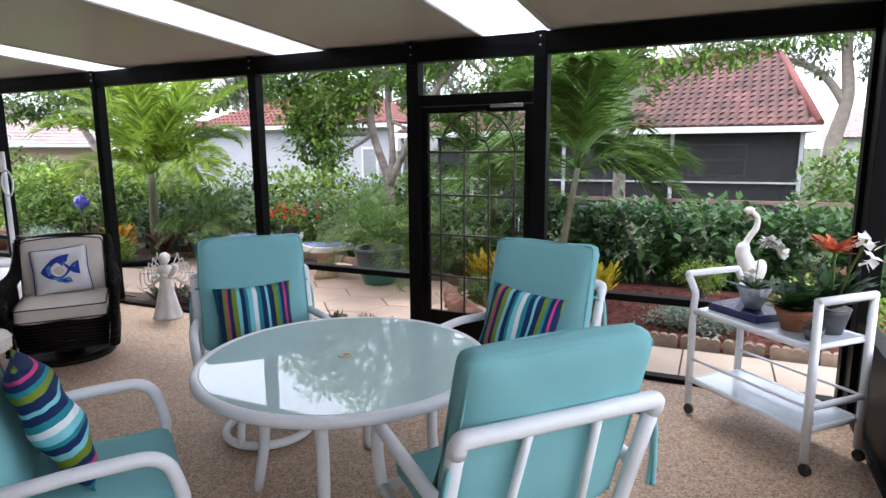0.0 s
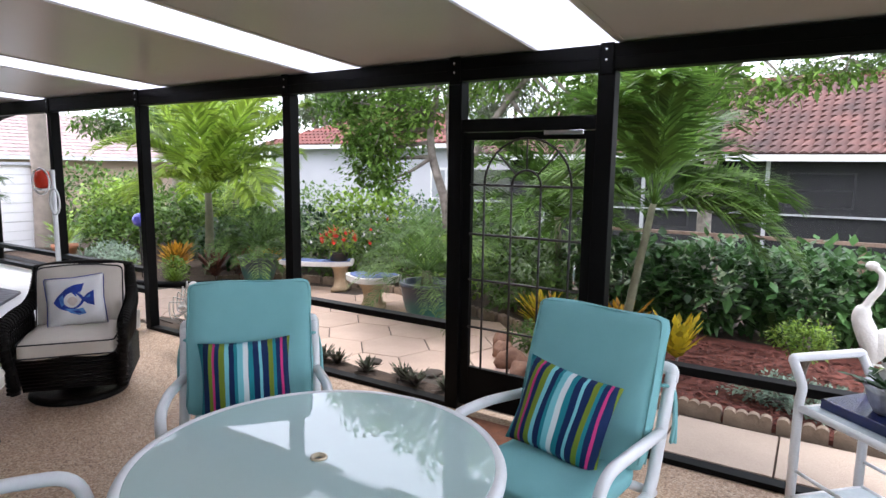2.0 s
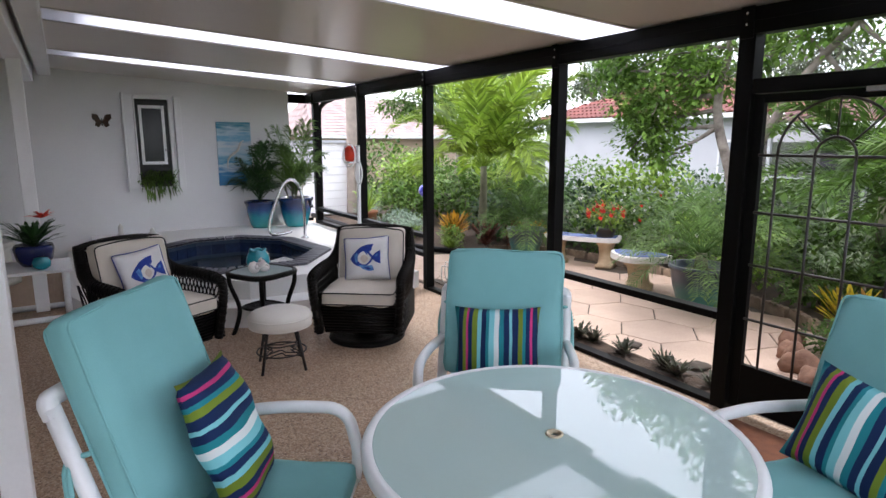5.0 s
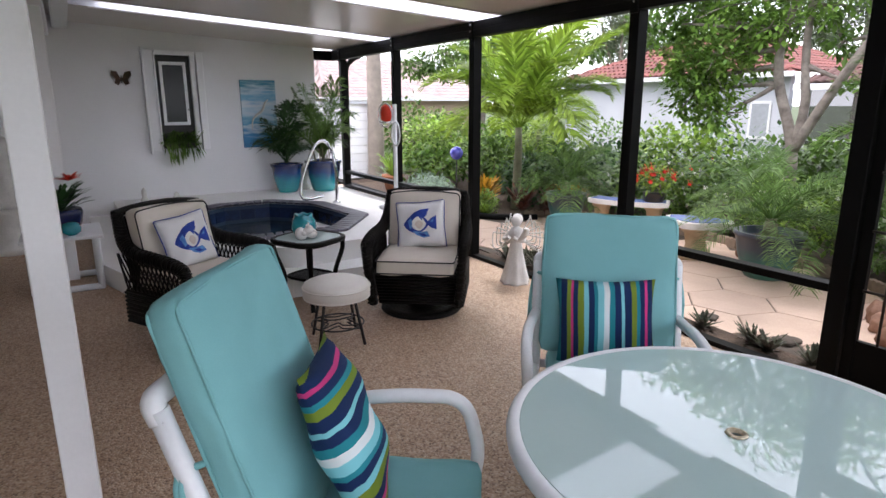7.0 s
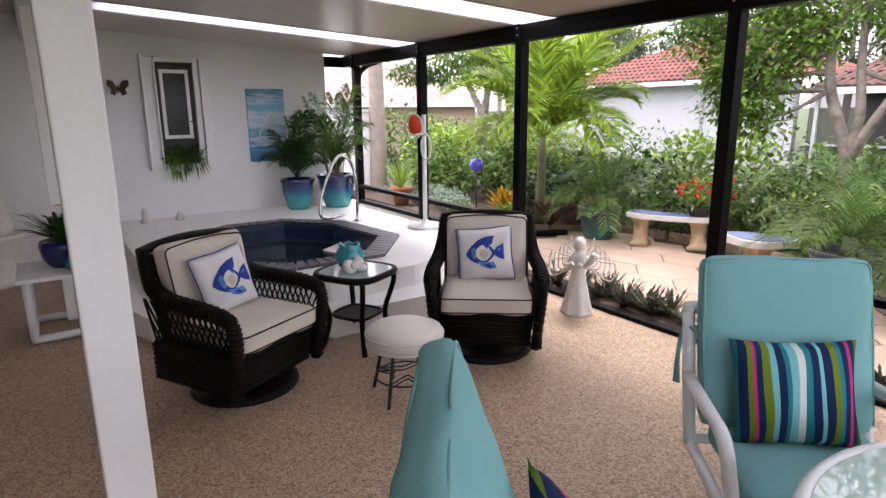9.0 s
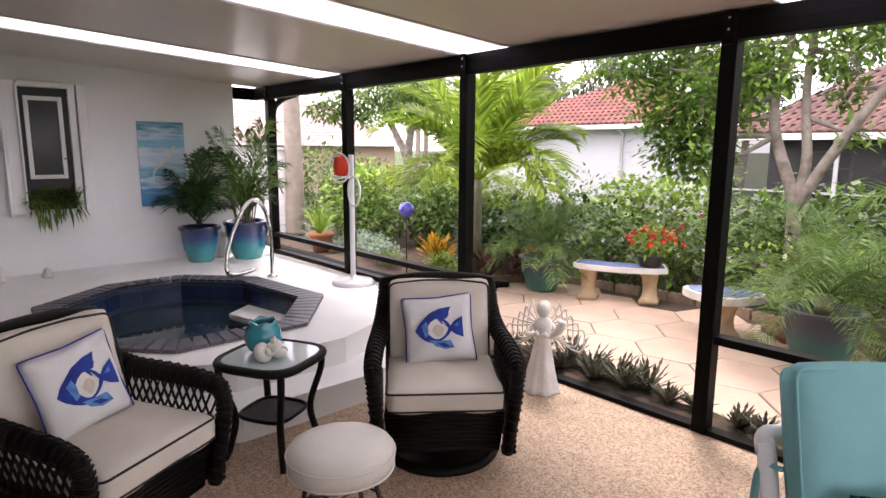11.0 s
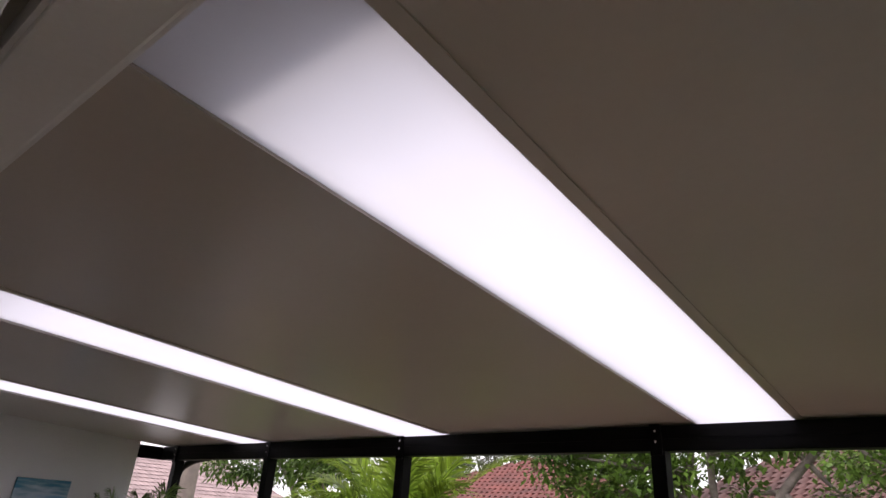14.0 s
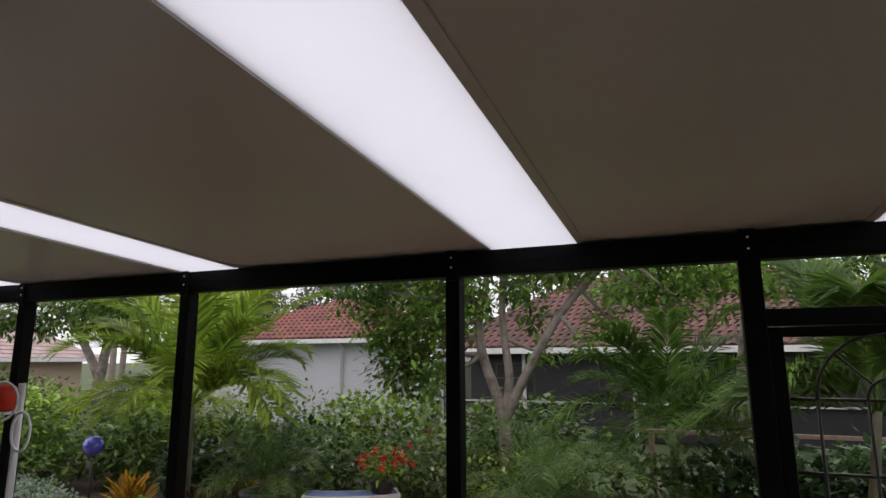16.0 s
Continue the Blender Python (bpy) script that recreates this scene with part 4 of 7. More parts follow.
# ---- stool ----
so = thing("stool", pose(-3.76, 2.72, 0), "round stool with cream vinyl seat and bent iron legs", "stool")
bm = B()
lathe(bm, [(0.10, 0.315), (0.20, 0.318), (0.232, 0.335), (0.238, 0.37), (0.236, 0.405), (0.225, 0.43), (0.17, 0.452), (0.08, 0.46), (0.0, 0.461)], 40)
seat = part("seat", bm, M_VINYL, so)
for z, r in ((0.405, 0.238), (0.335, 0.233)):
    part("piping", tube(B(), [(r * math.cos(a), r * math.sin(a), z) for a in np.linspace(0, 2 * math.pi, 41)[:-1]], 0.0045, 6, closed=True), M_VINYL, seat)
for k in range(4):
    a = radians(33 + 90 * k)
    c, s = math.cos(a), math.sin(a)
    part("leg", tube(B(), [(0.15 * c, 0.15 * s, 0.32), (0.225 * c, 0.225 * s, 0.0)], 0.011, 8), M_IRON, so)
    b = a + radians(90)
    for r, z in ((0.188, 0.14), (0.192, 0.115)):
        part("stretcher", tube(B(), curve([(r * c, r * s, z), (0.07 * math.cos(a + 0.6), 0.07 * math.sin(a + 0.6), z + 0.01), (0.10 * math.cos(a + 1.0), 0.10 * math.sin(a + 1.0), z), (r * math.cos(b), r * math.sin(b), z)], 5), 0.005, 6), M_IRON, so)
part("foot_ring", tube(B(), [(0.185 * math.cos(a), 0.185 * math.sin(a), 0.13) for a in np.linspace(0, 2 * math.pi, 33)[:-1]], 0.006, 6, closed=True), M_IRON, so)

# ---- the angel ----
bm = B()
lathe(bm, [(0.135, 0.0), (0.13, 0.02), (0.105, 0.12), (0.075, 0.27), (0.055, 0.38), (0.06, 0.43), (0.075, 0.48), (0.055, 0.525), (0.025, 0.54), (0.024, 0.555)], 28)
for v in bm.verts:
    a = math.atan2(v.co.y, v.co.x)
    k = max(0, 1 - v.co.z / 0.42)
    v.co.xy *= 1 + 0.10 * k * math.sin(7 * a)
ball(bm, (0, 0.0, 0.595), 0.05, 14, sz=1.15)
ball(bm, (0, -0.018, 0.605), 0.054, 12, sz=1.05)
for s in (-1, 1):
    tube(bm, curve([(s * 0.06, 0, 0.49), (s * 0.10, 0.05, 0.43), (s * 0.05, 0.11, 0.44), (s * 0.02, 0.12, 0.46)], 5), 0.019, 8)
tube(bm, curve([(-0.07, 0.10, 0.44), (-0.13, 0.12, 0.50), (-0.15, 0.12, 0.56)], 5), [0.022, 0.022, 0.024, 0.026, 0.028, 0.03, 0.03, 0.03, 0.03, 0.028, 0.02], 8)
for s in (-1, 1):
    for i in range(5):
        tip = Vector((s * (0.10 + 0.045 * i), -0.10, 0.63 - 0.05 * i))
        tube(bm, curve([(s * 0.03, -0.05, 0.47), (s * (0.09 + 0.03 * i), -0.085, 0.60 - 0.04 * i), tip, (s * (0.13 + 0.03 * i), -0.09, 0.42 - 0.035 * i), (s * 0.04, -0.06, 0.40)], 4), 0.006, 5)
solid("angel_statue", bm, M_CAST, "white garden angel statue with wire wings on the floor", "statue", m=pose(-4.22, 4.70, 0, 0, 0, -150))

# ---- bar cart ----
CM = Matrix.Translation((0.64, 4.43, 0)) @ Matrix.Rotation(math.atan2(-0.55, 0.57), 4, "Z")
cart = thing("bar_cart", CM, "white pipe serving cart on casters by the screen", "cart")
CL, CW = 0.795, 0.40
for x in (0, CL):
    for y in (0, CW):
        tall = 0.90
        if x == 0:
            pts = [(0.0, y, 0.07), (0.0, y, 0.70), (0.015, y, 0.77), (-0.05, y, 0.87)]
            part("post", tube(B(), bent(pts, 0.06), 0.021, 10), M_PVC, cart)
        else:
            part("post", tube(B(), [(x, y, 0.07), (x, y, 0.90)], 0.022, 10), M_PVC, cart)
        ca = part("caster", lathe(B(), [(0.012, 0.04), (0.012, 0.075), (0.022, 0.08)], 12, (x, y, 0)), M_STEEL, cart, "small metal caster")
        bm = B()
        tube(bm, [(x + 0.01, y - 0.012, 0.03), (x + 0.01, y + 0.012, 0.03)], 0.03, 16)
        part("wheel", bm, M_IRON, ca)
part("handle", tube(B(), bent([(-0.05, 0, 0.865), (-0.055, 0, 0.885), (-0.055, CW, 0.885), (-0.05, CW, 0.865)], 0.02), 0.021, 10), M_PVC, cart)
part("handle", tube(B(), [(CL, -0.01, 0.905), (CL, CW + 0.01, 0.905)], 0.022, 10), M_PVC, cart)
for z in (0.665, 0.225):
    for y in (0, CW):
        part("shelf_rail", tube(B(), [(0, y, z), (CL, y, z)], 0.018, 10), M_PVC, cart)
    for x in (0.02, CL - 0.02):
        part("shelf_end", tube(B(), [(x, 0, z), (x, CW, z)], 0.016, 8), M_PVC, cart)
    bm = B()
    box(bm, 0.01, CL - 0.01, 0.01, CW - 0.01, z + 0.004, z + 0.012)
    part("glass_shelf", bm, paint("frosted shelf glass", (0.55, 0.62, 0.66), 0.12, (0.48, 0.55, 0.60), 4), cart, "frosted glass shelf")
for y in (0, CW):
    part("guard_rod", tube(B(), [(0, y, 0.36), (CL, y, 0.36)], 0.009, 8), M_PVC, cart)
part("guard_rod", tube(B(), [(CL, 0, 0.36), (CL, CW, 0.36)], 0.018, 8), M_PVC, cart)

M_NAVYT = paint("navy glazed tray", (0.012, 0.02, 0.10), 0.25, (0.008, 0.012, 0.06), 6)
M_TERRA = paint("terracotta", (0.34, 0.13, 0.06), 0.8, (0.26, 0.10, 0.05), 14, bump=0.3)
M_GREYP = paint("dark grey pot glaze", (0.09, 0.09, 0.095), 0.5, (0.06, 0.06, 0.065), 10)
M_FOIL = paint("silver foil", (0.62, 0.64, 0.68), 0.3, (0.42, 0.44, 0.48), 22, metal=0.6, bump=0.6, bscale=40)
M_POT = ramp_z(paint("teal and navy glaze", (0.05, 0.3, 0.3), 0.18, coat=0.6), [(0.15, (0.04, 0.36, 0.36)), (0.5, (0.015, 0.25, 0.32)), (0.8, (0.008, 0.055, 0.20)), (1.0, (0.006, 0.02, 0.09))], 0.0, 0.42)
M_POTG = ramp_z(paint("green and slate glaze", (0.05, 0.2, 0.2), 0.28, coat=0.4), [(0.15, (0.03, 0.17, 0.13)), (0.5, (0.025, 0.12, 0.11)), (0.75, (0.04, 0.06, 0.085)), (1.0, (0.03, 0.035, 0.06))], 0.0, 0.46)


def leafy(name, parent, leaves, mat, label=""):
    """Leaves as one mesh: each given as base, tip, width, and the lift of its middle."""
    vs, fs = [], []
    for b, t, w, up in leaves:
        b, t = Vector(b), Vector(t)
        d = t - b
        if d.length < 1e-5:
            continue
        s = d.cross(Vector((0, 0, 1)))
        s = s.normalized() if s.length > 1e-5 else Vector((1, 0, 0))
        nrm = s.cross(d).normalized()
        i = len(vs)
        mid = b + d * 0.45
        vs += [b, mid + s * w / 2 + nrm * up * 0.4, t, mid - s * w / 2 + nrm * up * 0.4, mid + nrm * up - nrm * w * 0.12]
        fs += [(i, i + 1, i + 4), (i + 1, i + 2, i + 4), (i + 2, i + 3, i + 4), (i + 3, i, i + 4)]
    ob = new(name, sheet_mesh(name, vs, fs, [mat]))
    if parent is not None:
        ob.parent = parent
    if label:
        ob["label"] = label
    return ob


def rosette(n, r0, r1, h0, h1, w, rng, c=(0, 0, 0), arch=0.3):
    """Arching strap leaves from one crown, each in three lengths."""
    out = []
    for k in range(n):
        a = rng.uniform(0, 2 * math.pi)
        r, h = rng.uniform(r0, r1), rng.uniform(h0, h1)
        p = [Vector(c) + Vector((r * t * math.cos(a), r * t * math.sin(a), h * t * (1 + arch) - h * arch * 2.2 * t * t)) for t in (0, 0.4, 0.75, 1.0)]
        ww = w * rng.uniform(0.75, 1.2)
        out += [(p[0], p[1] + (p[1] - p[0]) * 0.25, ww, 0.0), (p[0].lerp(p[1], 0.6), p[2] + (p[2] - p[1]) * 0.2, ww * 0.95, 0.0), (p[1].lerp(p[2], 0.6), p[3], ww * 0.7, 0.0)]
    return out


RNG = random.Random(7)
bm = B()
prism(bm, [(-0.17, -0.13), (0.17, -0.13), (0.19, 0.13), (-0.19, 0.13)], 0, 0.045, 0.006)
solid("plant_tray", bm, M_NAVYT, "navy blue glazed tray on the cart", "tray", m=CM @ pose(0.22, 0.20, 0.678))
orch = thing("orchid", CM @ pose(0.25, 0.20, 0.724), "white orchid in silver foil on the blue tray", "plant")
bm = B()
lathe(bm, [(0.045, 0.0), (0.06, 0.03), (0.075, 0.09), (0.095, 0.13), (0.085, 0.12), (0.0, 0.10)], 22)
for v in bm.verts:
    v.co.xy *= 1 + 0.14 * math.sin(9 * math.atan2(v.co.y, v.co.x)) * (v.co.z / 0.13)
part("foil_pot", bm, M_FOIL, orch)
leafy("foliage", orch, rosette(14, 0.10, 0.2, 0.03, 0.12, 0.07, RNG, (0, 0, 0.10)), L_DARK)
stem = curve([(0, 0, 0.1), (0.01, 0, 0.25), (0.05, -0.03, 0.38), (0.16, -0.08, 0.42), (0.27, -0.12, 0.38)], 6)
part("stem", tube(B(), stem, 0.004, 5), L_MID, orch)
blooms = []
for i in range(12):
    p = stem[min(len(stem) - 1, 13 + i)]
    for k in range(5):
        a = 2 * math.pi * k / 5 + RNG.random()
        blooms.append((p, p + Vector((0.042 * math.cos(a), -0.015, 0.042 * math.sin(a))), 0.042, 0.006))
for k in range(6):
    blooms.append(((0.0, -0.03, 0.20), (0.05 * math.cos(k), -0.05, 0.20 + 0.05 * math.sin(k)), 0.045, 0.01))
leafy("blossom", orch, blooms, F_WHITE, "white orchid blossom")
kal = thing("potted_plant", CM @ pose(0.54, 0.17, 0.678) @ Matrix.Diagonal((1.2, 1.2, 1.15, 1)), "green potted plant with yellow leaves in terracotta", "plant")
part("pot", lathe(B(), [(0.05, 0), (0.075, 0.085), (0.083, 0.09), (0.083, 0.105), (0.07, 0.10), (0, 0.085)], 22), M_TERRA, kal)
leafy("foliage", kal, rosette(40, 0.08, 0.19, 0.03, 0.22, 0.08, RNG, (0, 0, 0.09)), L_DARK)
leafy("yellow_leaf", kal, rosette(5, 0.08, 0.12, 0.0, 0.05, 0.05, RNG, (0, 0, 0.10)), L_YELLOW)
bro = thing("flowering_plant", CM @ pose(0.64, 0.30, 0.678) @ Matrix.Diagonal((1.35, 1.35, 1.35, 1)), "orange and white flowering plant on the cart", "plant")
part("pot", lathe(B(), [(0.05, 0), (0.07, 0.08), (0.075, 0.10), (0.06, 0.095), (0, 0.08)], 20), M_GREYP, bro)
leafy("foliage", bro, rosette(30, 0.06, 0.16, 0.08, 0.26, 0.055, RNG, (0, 0, 0.09)), L_DARK)
part("stem", tube(B(), curve([(0, 0, 0.1), (0.0, 0.0, 0.25), (-0.02, 0.02, 0.36)], 5), 0.005, 5), L_MID, bro)
part("stem", tube(B(), curve([(0.02, 0, 0.1), (0.06, 0.0, 0.25), (0.10, 0.02, 0.38)], 5), 0.005, 5), L_MID, bro)
leafy("orange_flower", bro, rosette(34, 0.04, 0.11, 0.02, 0.12, 0.032, RNG, (-0.02, 0.02, 0.31)), F_ORANGE, "orange bract flower")
leafy("white_flower", bro, [(p, Vector(p) + Vector((0.05 * math.cos(k), 0.01, 0.05 * math.sin(k))), 0.045, 0.005) for k in range(14) for p in [(0.09 + 0.012 * (k % 4), 0.02, 0.30 + 0.02 * (k % 5))]], F_WHITE, "white orchid flower")
sm = thing("small_plant", CM @ pose(0.71, 0.10, 0.678), "small purple plant in a grey pot", "plant")
part("pot", lathe(B(), [(0.035, 0), (0.05, 0.06), (0.045, 0.06), (0, 0.05)], 18), M_GREYP, sm)
leafy("foliage", sm, rosette(18, 0.03, 0.08, 0.02, 0.07, 0.03, RNG, (0, 0, 0.055)), L_PURPLE)

# ---- white pipe bench with a potted plant ----
bt = thing("pipe_bench", pose(-6.36, 1.06, 0), "low white pipe plant bench", "bench")
bm = B()
box(bm, -0.34, 0.34, -0.30, 0.34, 0.485, 0.515, bevel=0.008)
part("top", bm, M_TRIM, bt)
for x in (-0.28, 0.28):
    for y in (-0.24, 0.28):
        part("leg", tube(B(), [(x, y, 0.02), (x, y, 0.485)], 0.03, 10), M_PVC, bt)
    part("foot_rail", tube(B(), [(x, -0.26, 0.03), (x, 0.30, 0.03)], 0.03, 10), M_PVC, bt)
for y in (-0.24, 0.28):
    part("foot_rail", tube(B(), [(-0.28, y, 0.03), (0.28, y, 0.03)], 0.03, 10), M_PVC, bt)
rp_ = thing("potted_bromeliad", pose(-6.40, 1.10, 0.515) @ Matrix.Diagonal((1.2, 1.2, 1.3, 1)), "red flowering plant in a blue glazed pot", "plant")
part("pot", lathe(B(), [(0.09, 0), (0.13, 0.05), (0.145, 0.13), (0.135, 0.16), (0.12, 0.155), (0, 0.13)], 24), M_NAVYT, rp_)
leafy("foliage", rp_, rosette(60, 0.10, 0.26, 0.08, 0.34, 0.045, RNG, (0, 0, 0.14)), L_DARK)
leafy("red_flower", rp_, rosette(22, 0.05, 0.13, 0.02, 0.10, 0.03, RNG, (0.05, 0.08, 0.36)), F_RED, "red bract flower")
bm = B()
lathe(bm, [(0.04, 0.0), (0.075, 0.03), (0.08, 0.07), (0.06, 0.11), (0.035, 0.12), (0.0, 0.115)], 22)
solid("glass_ball_vase", bm, M_TQ, "small turquoise round vase on the bench", "vase", m=pose(-6.14, 1.16, 0.515))

sp2 = thing("garden_pedestal", pose(-8.3, 0.55, 0), "white stone pedestal with a draped statue", "statue")
part("pedestal", lathe(B(), [(0.30, 0), (0.30, 0.08), (0.24, 0.12), (0.22, 0.42), (0.28, 0.47), (0.28, 0.52)], 8), M_CAST, sp2)
bm = B()
lathe(bm, [(0.15, 0.52), (0.16, 0.6), (0.12, 0.8), (0.10, 1.0), (0.13, 1.15), (0.10, 1.28), (0.04, 1.33), (0.065, 1.40), (0.05, 1.50), (0.0, 1.53)], 20)
for v in bm.verts:
    v.co.xy *= 1 + 0.10 * math.sin(6 * math.atan2(v.co.y, v.co.x) + 9 * v.co.z)
part("figure", bm, M_CAST, sp2)

# ---- end wall: window, painting, butterfly ----
X0 = XE
wn1 = thing("window_1", pose(X0, 0.02, 0.03) @ Matrix.Diagonal((1, 1, 0.965, 1)), "white framed window with dark inner frame", "window", kind="structure")
for n_, y0, y1, z0, z1 in (("jamb", 2.20, 2.31, 1.03, 2.43), ("jamb", 2.775, 2.84, 1.03, 2.43), ("outer_stop", 2.17, 2.197, 1.0, 2.46), ("outer_stop", 2.31, 2.332, 1.05, 2.40), ("shutter", 2.85, 2.94, 1.04, 2.42), ("head", 2.33, 2.775, 2.37, 2.43), ("sill", 2.33, 2.775, 1.03, 1.07)):
    bm = B()
    box(bm, 0.0, 0.12 if n_ == "outer_stop" else 0.075 if n_ == "jamb" else 0.11, y0, y1, z0, z1, bevel=0.006)
    part(n_, bm, M_TRIM, wn1)
bm = B()
box(bm, 0.0, 0.012, 2.33, 2.775, 1.07, 2.37)
part("backing", bm, paint("black inner panel", (0.012, 0.013, 0.012), 0.5), wn1)
for y0, y1, z0, z1 in ((2.38, 2.42, 1.40, 2.28), (2.68, 2.72, 1.40, 2.28), (2.42, 2.68, 2.235, 2.28), (2.42, 2.68, 1.40, 1.445)):
    bm = B()
    box(bm, 0.012, 0.045, y0, y1, z0, z1, bevel=0.004)
    part("sash", bm, M_TRIM, wn1)
bm = B()
box(bm, 0.014, 0.02, 2.42, 2.68, 1.445, 2.235)
part("pane", bm, paint("dark window glass", (0.02, 0.024, 0.024), 0.15, (0.012, 0.016, 0.016), 3, spec=0.25), wn1)
bm = B()
tube(bm, bent([(0.05, 2.70, 1.62), (0.07, 2.70, 1.62), (0.075, 2.76, 1.60)], 0.01), 0.008, 6)
part("latch", bm, M_IRON, wn1)
wp = thing("trailing_plant", pose(X0 + 0.06, 2.58, 1.062), "green trailing fern on the window sill", "plant")
bm = B()
box(bm, -0.03, 0.05, -0.2, 0.2, 0.0, 0.07, bevel=0.01)
part("planter", bm, M_IRON, wp)
lv = []
for k in range(260):
    b = Vector((RNG.uniform(0, 0.05), RNG.uniform(-0.22, 0.22), 0.09))
    o = Vector((RNG.uniform(0.02, 0.14), RNG.uniform(-0.10, 0.10), RNG.uniform(-0.02, 0.22)))
    if k % 4 == 0:
        o = Vector((RNG.uniform(0.06, 0.12), RNG.uniform(-0.06, 0.1), RNG.uniform(-0.30, -0.05)))
    lv += [(b, b + o * 0.6, 0.022, 0.01), (b + o * 0.5, b + o + Vector((0.02, 0, -0.04)), 0.018, 0.005)]
leafy("foliage", wp, lv, L_MID)

pt = thing("painting", pose(X0, 3.715, 1.523), "blue seascape canvas with a white heron", "painting")


def sea_paint():
    ma = paint("painted sea and sky", (0.2, 0.4, 0.6), 0.6)
    N, L = ma.node_tree.nodes, ma.node_tree.links
    co, mp, nz, sp, ad, rp = (N.new("ShaderNode" + k) for k in ("TexCoord", "Mapping", "TexNoise", "SeparateXYZ", "Math", "ValToRGB"))
    L.new(co.outputs["Object"], mp.inputs[0])
    mp.inputs["Scale"].default_value = (1, 3.0, 16)
    L.new(mp.outputs[0], nz.inputs["Vector"])
    nz.inputs["Scale"].default_value, nz.inputs["Detail"].default_value = 1.0, 5
    L.new(co.outputs["Object"], sp.inputs[0])
    ad.operation = "MULTIPLY_ADD"
    ad.inputs[1].default_value = 0.42
    L.new(nz.outputs[0], ad.inputs[0])
    m2 = N.new("ShaderNodeMapRange")
    m2.inputs[1].default_value, m2.inputs[2].default_value, m2.inputs[3].default_value, m2.inputs[4].default_value = -0.52, 0.52, -0.2, 0.8
    L.new(sp.outputs[2], m2.inputs[0])
    L.new(m2.outputs[0], ad.inputs[2])
    st_ = [(0.0, (0.03, 0.16, 0.34)), (0.2, (0.05, 0.24, 0.48)), (0.30, (0.55, 0.66, 0.70)), (0.36, (0.06, 0.30, 0.50)), (0.5, (0.40, 0.58, 0.68)), (0.62, (0.62, 0.68, 0.72)), (0.74, (0.16, 0.42, 0.62)), (0.84, (0.50, 0.64, 0.72)), (0.95, (0.05, 0.26, 0.40))]
    while len(rp.color_ramp.elements) < len(st_):
        rp.color_ramp.elements.new(0.5)
    for e, (p, c) in zip(rp.color_ramp.elements, st_):
        e.position, e.color = p, (*c, 1)
    L.new(ad.outputs[0], rp.inputs[0])
    L.new(rp.outputs[0], N["Principled BSDF"].inputs["Base Color"])
    return ma


bm = B()
box(bm, 0.002, 0.035, -0.257, 0.257, -0.487, 0.487, bevel=0.003)
part("canvas", bm, sea_paint(), pt)
bm = B()
tube(bm, curve([(0.037, -0.12, -0.24), (0.037, -0.11, -0.10), (0.037, -0.05, -0.02), (0.037, 0.04, 0.05), (0.037, 0.09, 0.16), (0.037, 0.14, 0.21)], 5), [0.004 + 0.016 * math.sin(math.pi * i / 26) for i in range(26)], 6)
part("painted_heron", bm, M_CAST, pt, "white painted heron")

bf = thing("butterfly_ornament", pose(X0 + 0.01, 1.935, 1.985, 0, 0, 0), "dark metal butterfly wall ornament", "ornament")
for s in (-1, 1):
    bm = B()
    o = [(0, 0), (s * 0.05, 0.10), (s * 0.115, 0.11), (s * 0.12, 0.05), (s * 0.075, 0.0), (s * 0.09, -0.05), (s * 0.04, -0.075)]
    a_ = [bm.verts.new((0.012 + abs(y) * 0.35, y, z)) for y, z in o]
    b_ = [bm.verts.new((0.007 + abs(y) * 0.35, y, z)) for y, z in o]
    bm.faces.new(a_)
    bm.faces.new(b_[::-1])
    for i in range(len(o)):
        bm.faces.new((a_[i - 1], a_[i], b_[i], b_[i - 1]))
    part("wing", bm, paint("bronze wing", (0.10, 0.05, 0.03), 0.4, (0.03, 0.025, 0.02), 30, metal=0.5), bf)
part("body", tube(B(), [(0.012, 0, -0.05), (0.014, 0, 0.05)], 0.008, 8), M_IRON, bf)
for y, z, h in ((2.02, DECK, 0.2), (2.42, DECK, 0.11)):
    bm = B()
    lathe(bm, [(0.05, 0), (0.055, 0.03), (0.03, 0.06), (0.034, h * 0.6), (0.028, h * 0.8), (0.0, h)], 16)
    solid("deck_ornament", bm, M_CAST, "small white stone ornament on the deck by the wall", "ornament", "deck ornaments", m=pose(X0 + 0.3, y, z))

# ---- life ring stand on the deck ----
ls = thing("safety_stand", pose(-6.60, 4.67, DECK), "white pole stand with red float and rope", "stand")
part("base", lathe(B(), [(0.21, 0), (0.215, 0.02), (0.19, 0.045), (0.05, 0.06), (0.03, 0.09)], 32), M_PVC, ls)
part("pole", tube(B(), [(0, 0, 0.05), (0, 0, 1.28)], 0.026, 12), M_PVC, ls)
bm = B()
lathe(bm, [(0.03, 0.0), (0.07, 0.02), (0.08, 0.10), (0.07, 0.18), (0.03, 0.205), (0.0, 0.205)], 18, (-0.06, -0.075, 1.07))
part("red_float", bm, paint("red float plastic", (0.75, 0.05, 0.015), 0.4, (0.6, 0.03, 0.01), 8), ls, "bright red float")
part("hoop", tube(B(), [(-0.085 + 0.15 * math.cos(a), -0.085 + 0.02 * math.cos(a), 1.15 + 0.14 * math.sin(a)) for a in np.linspace(0, 2 * math.pi, 33)[:-1]], 0.010, 8, closed=True), M_PVC, ls)
part("rope_coil", tube(B(), [(0.10 + 0.10 * math.cos(a), -0.04, 0.93 + 0.14 * math.sin(a)) for a in np.linspace(0, 2 * math.pi, 33)[:-1]], 0.011, 8, closed=True), M_PVC, ls)
bm = B()
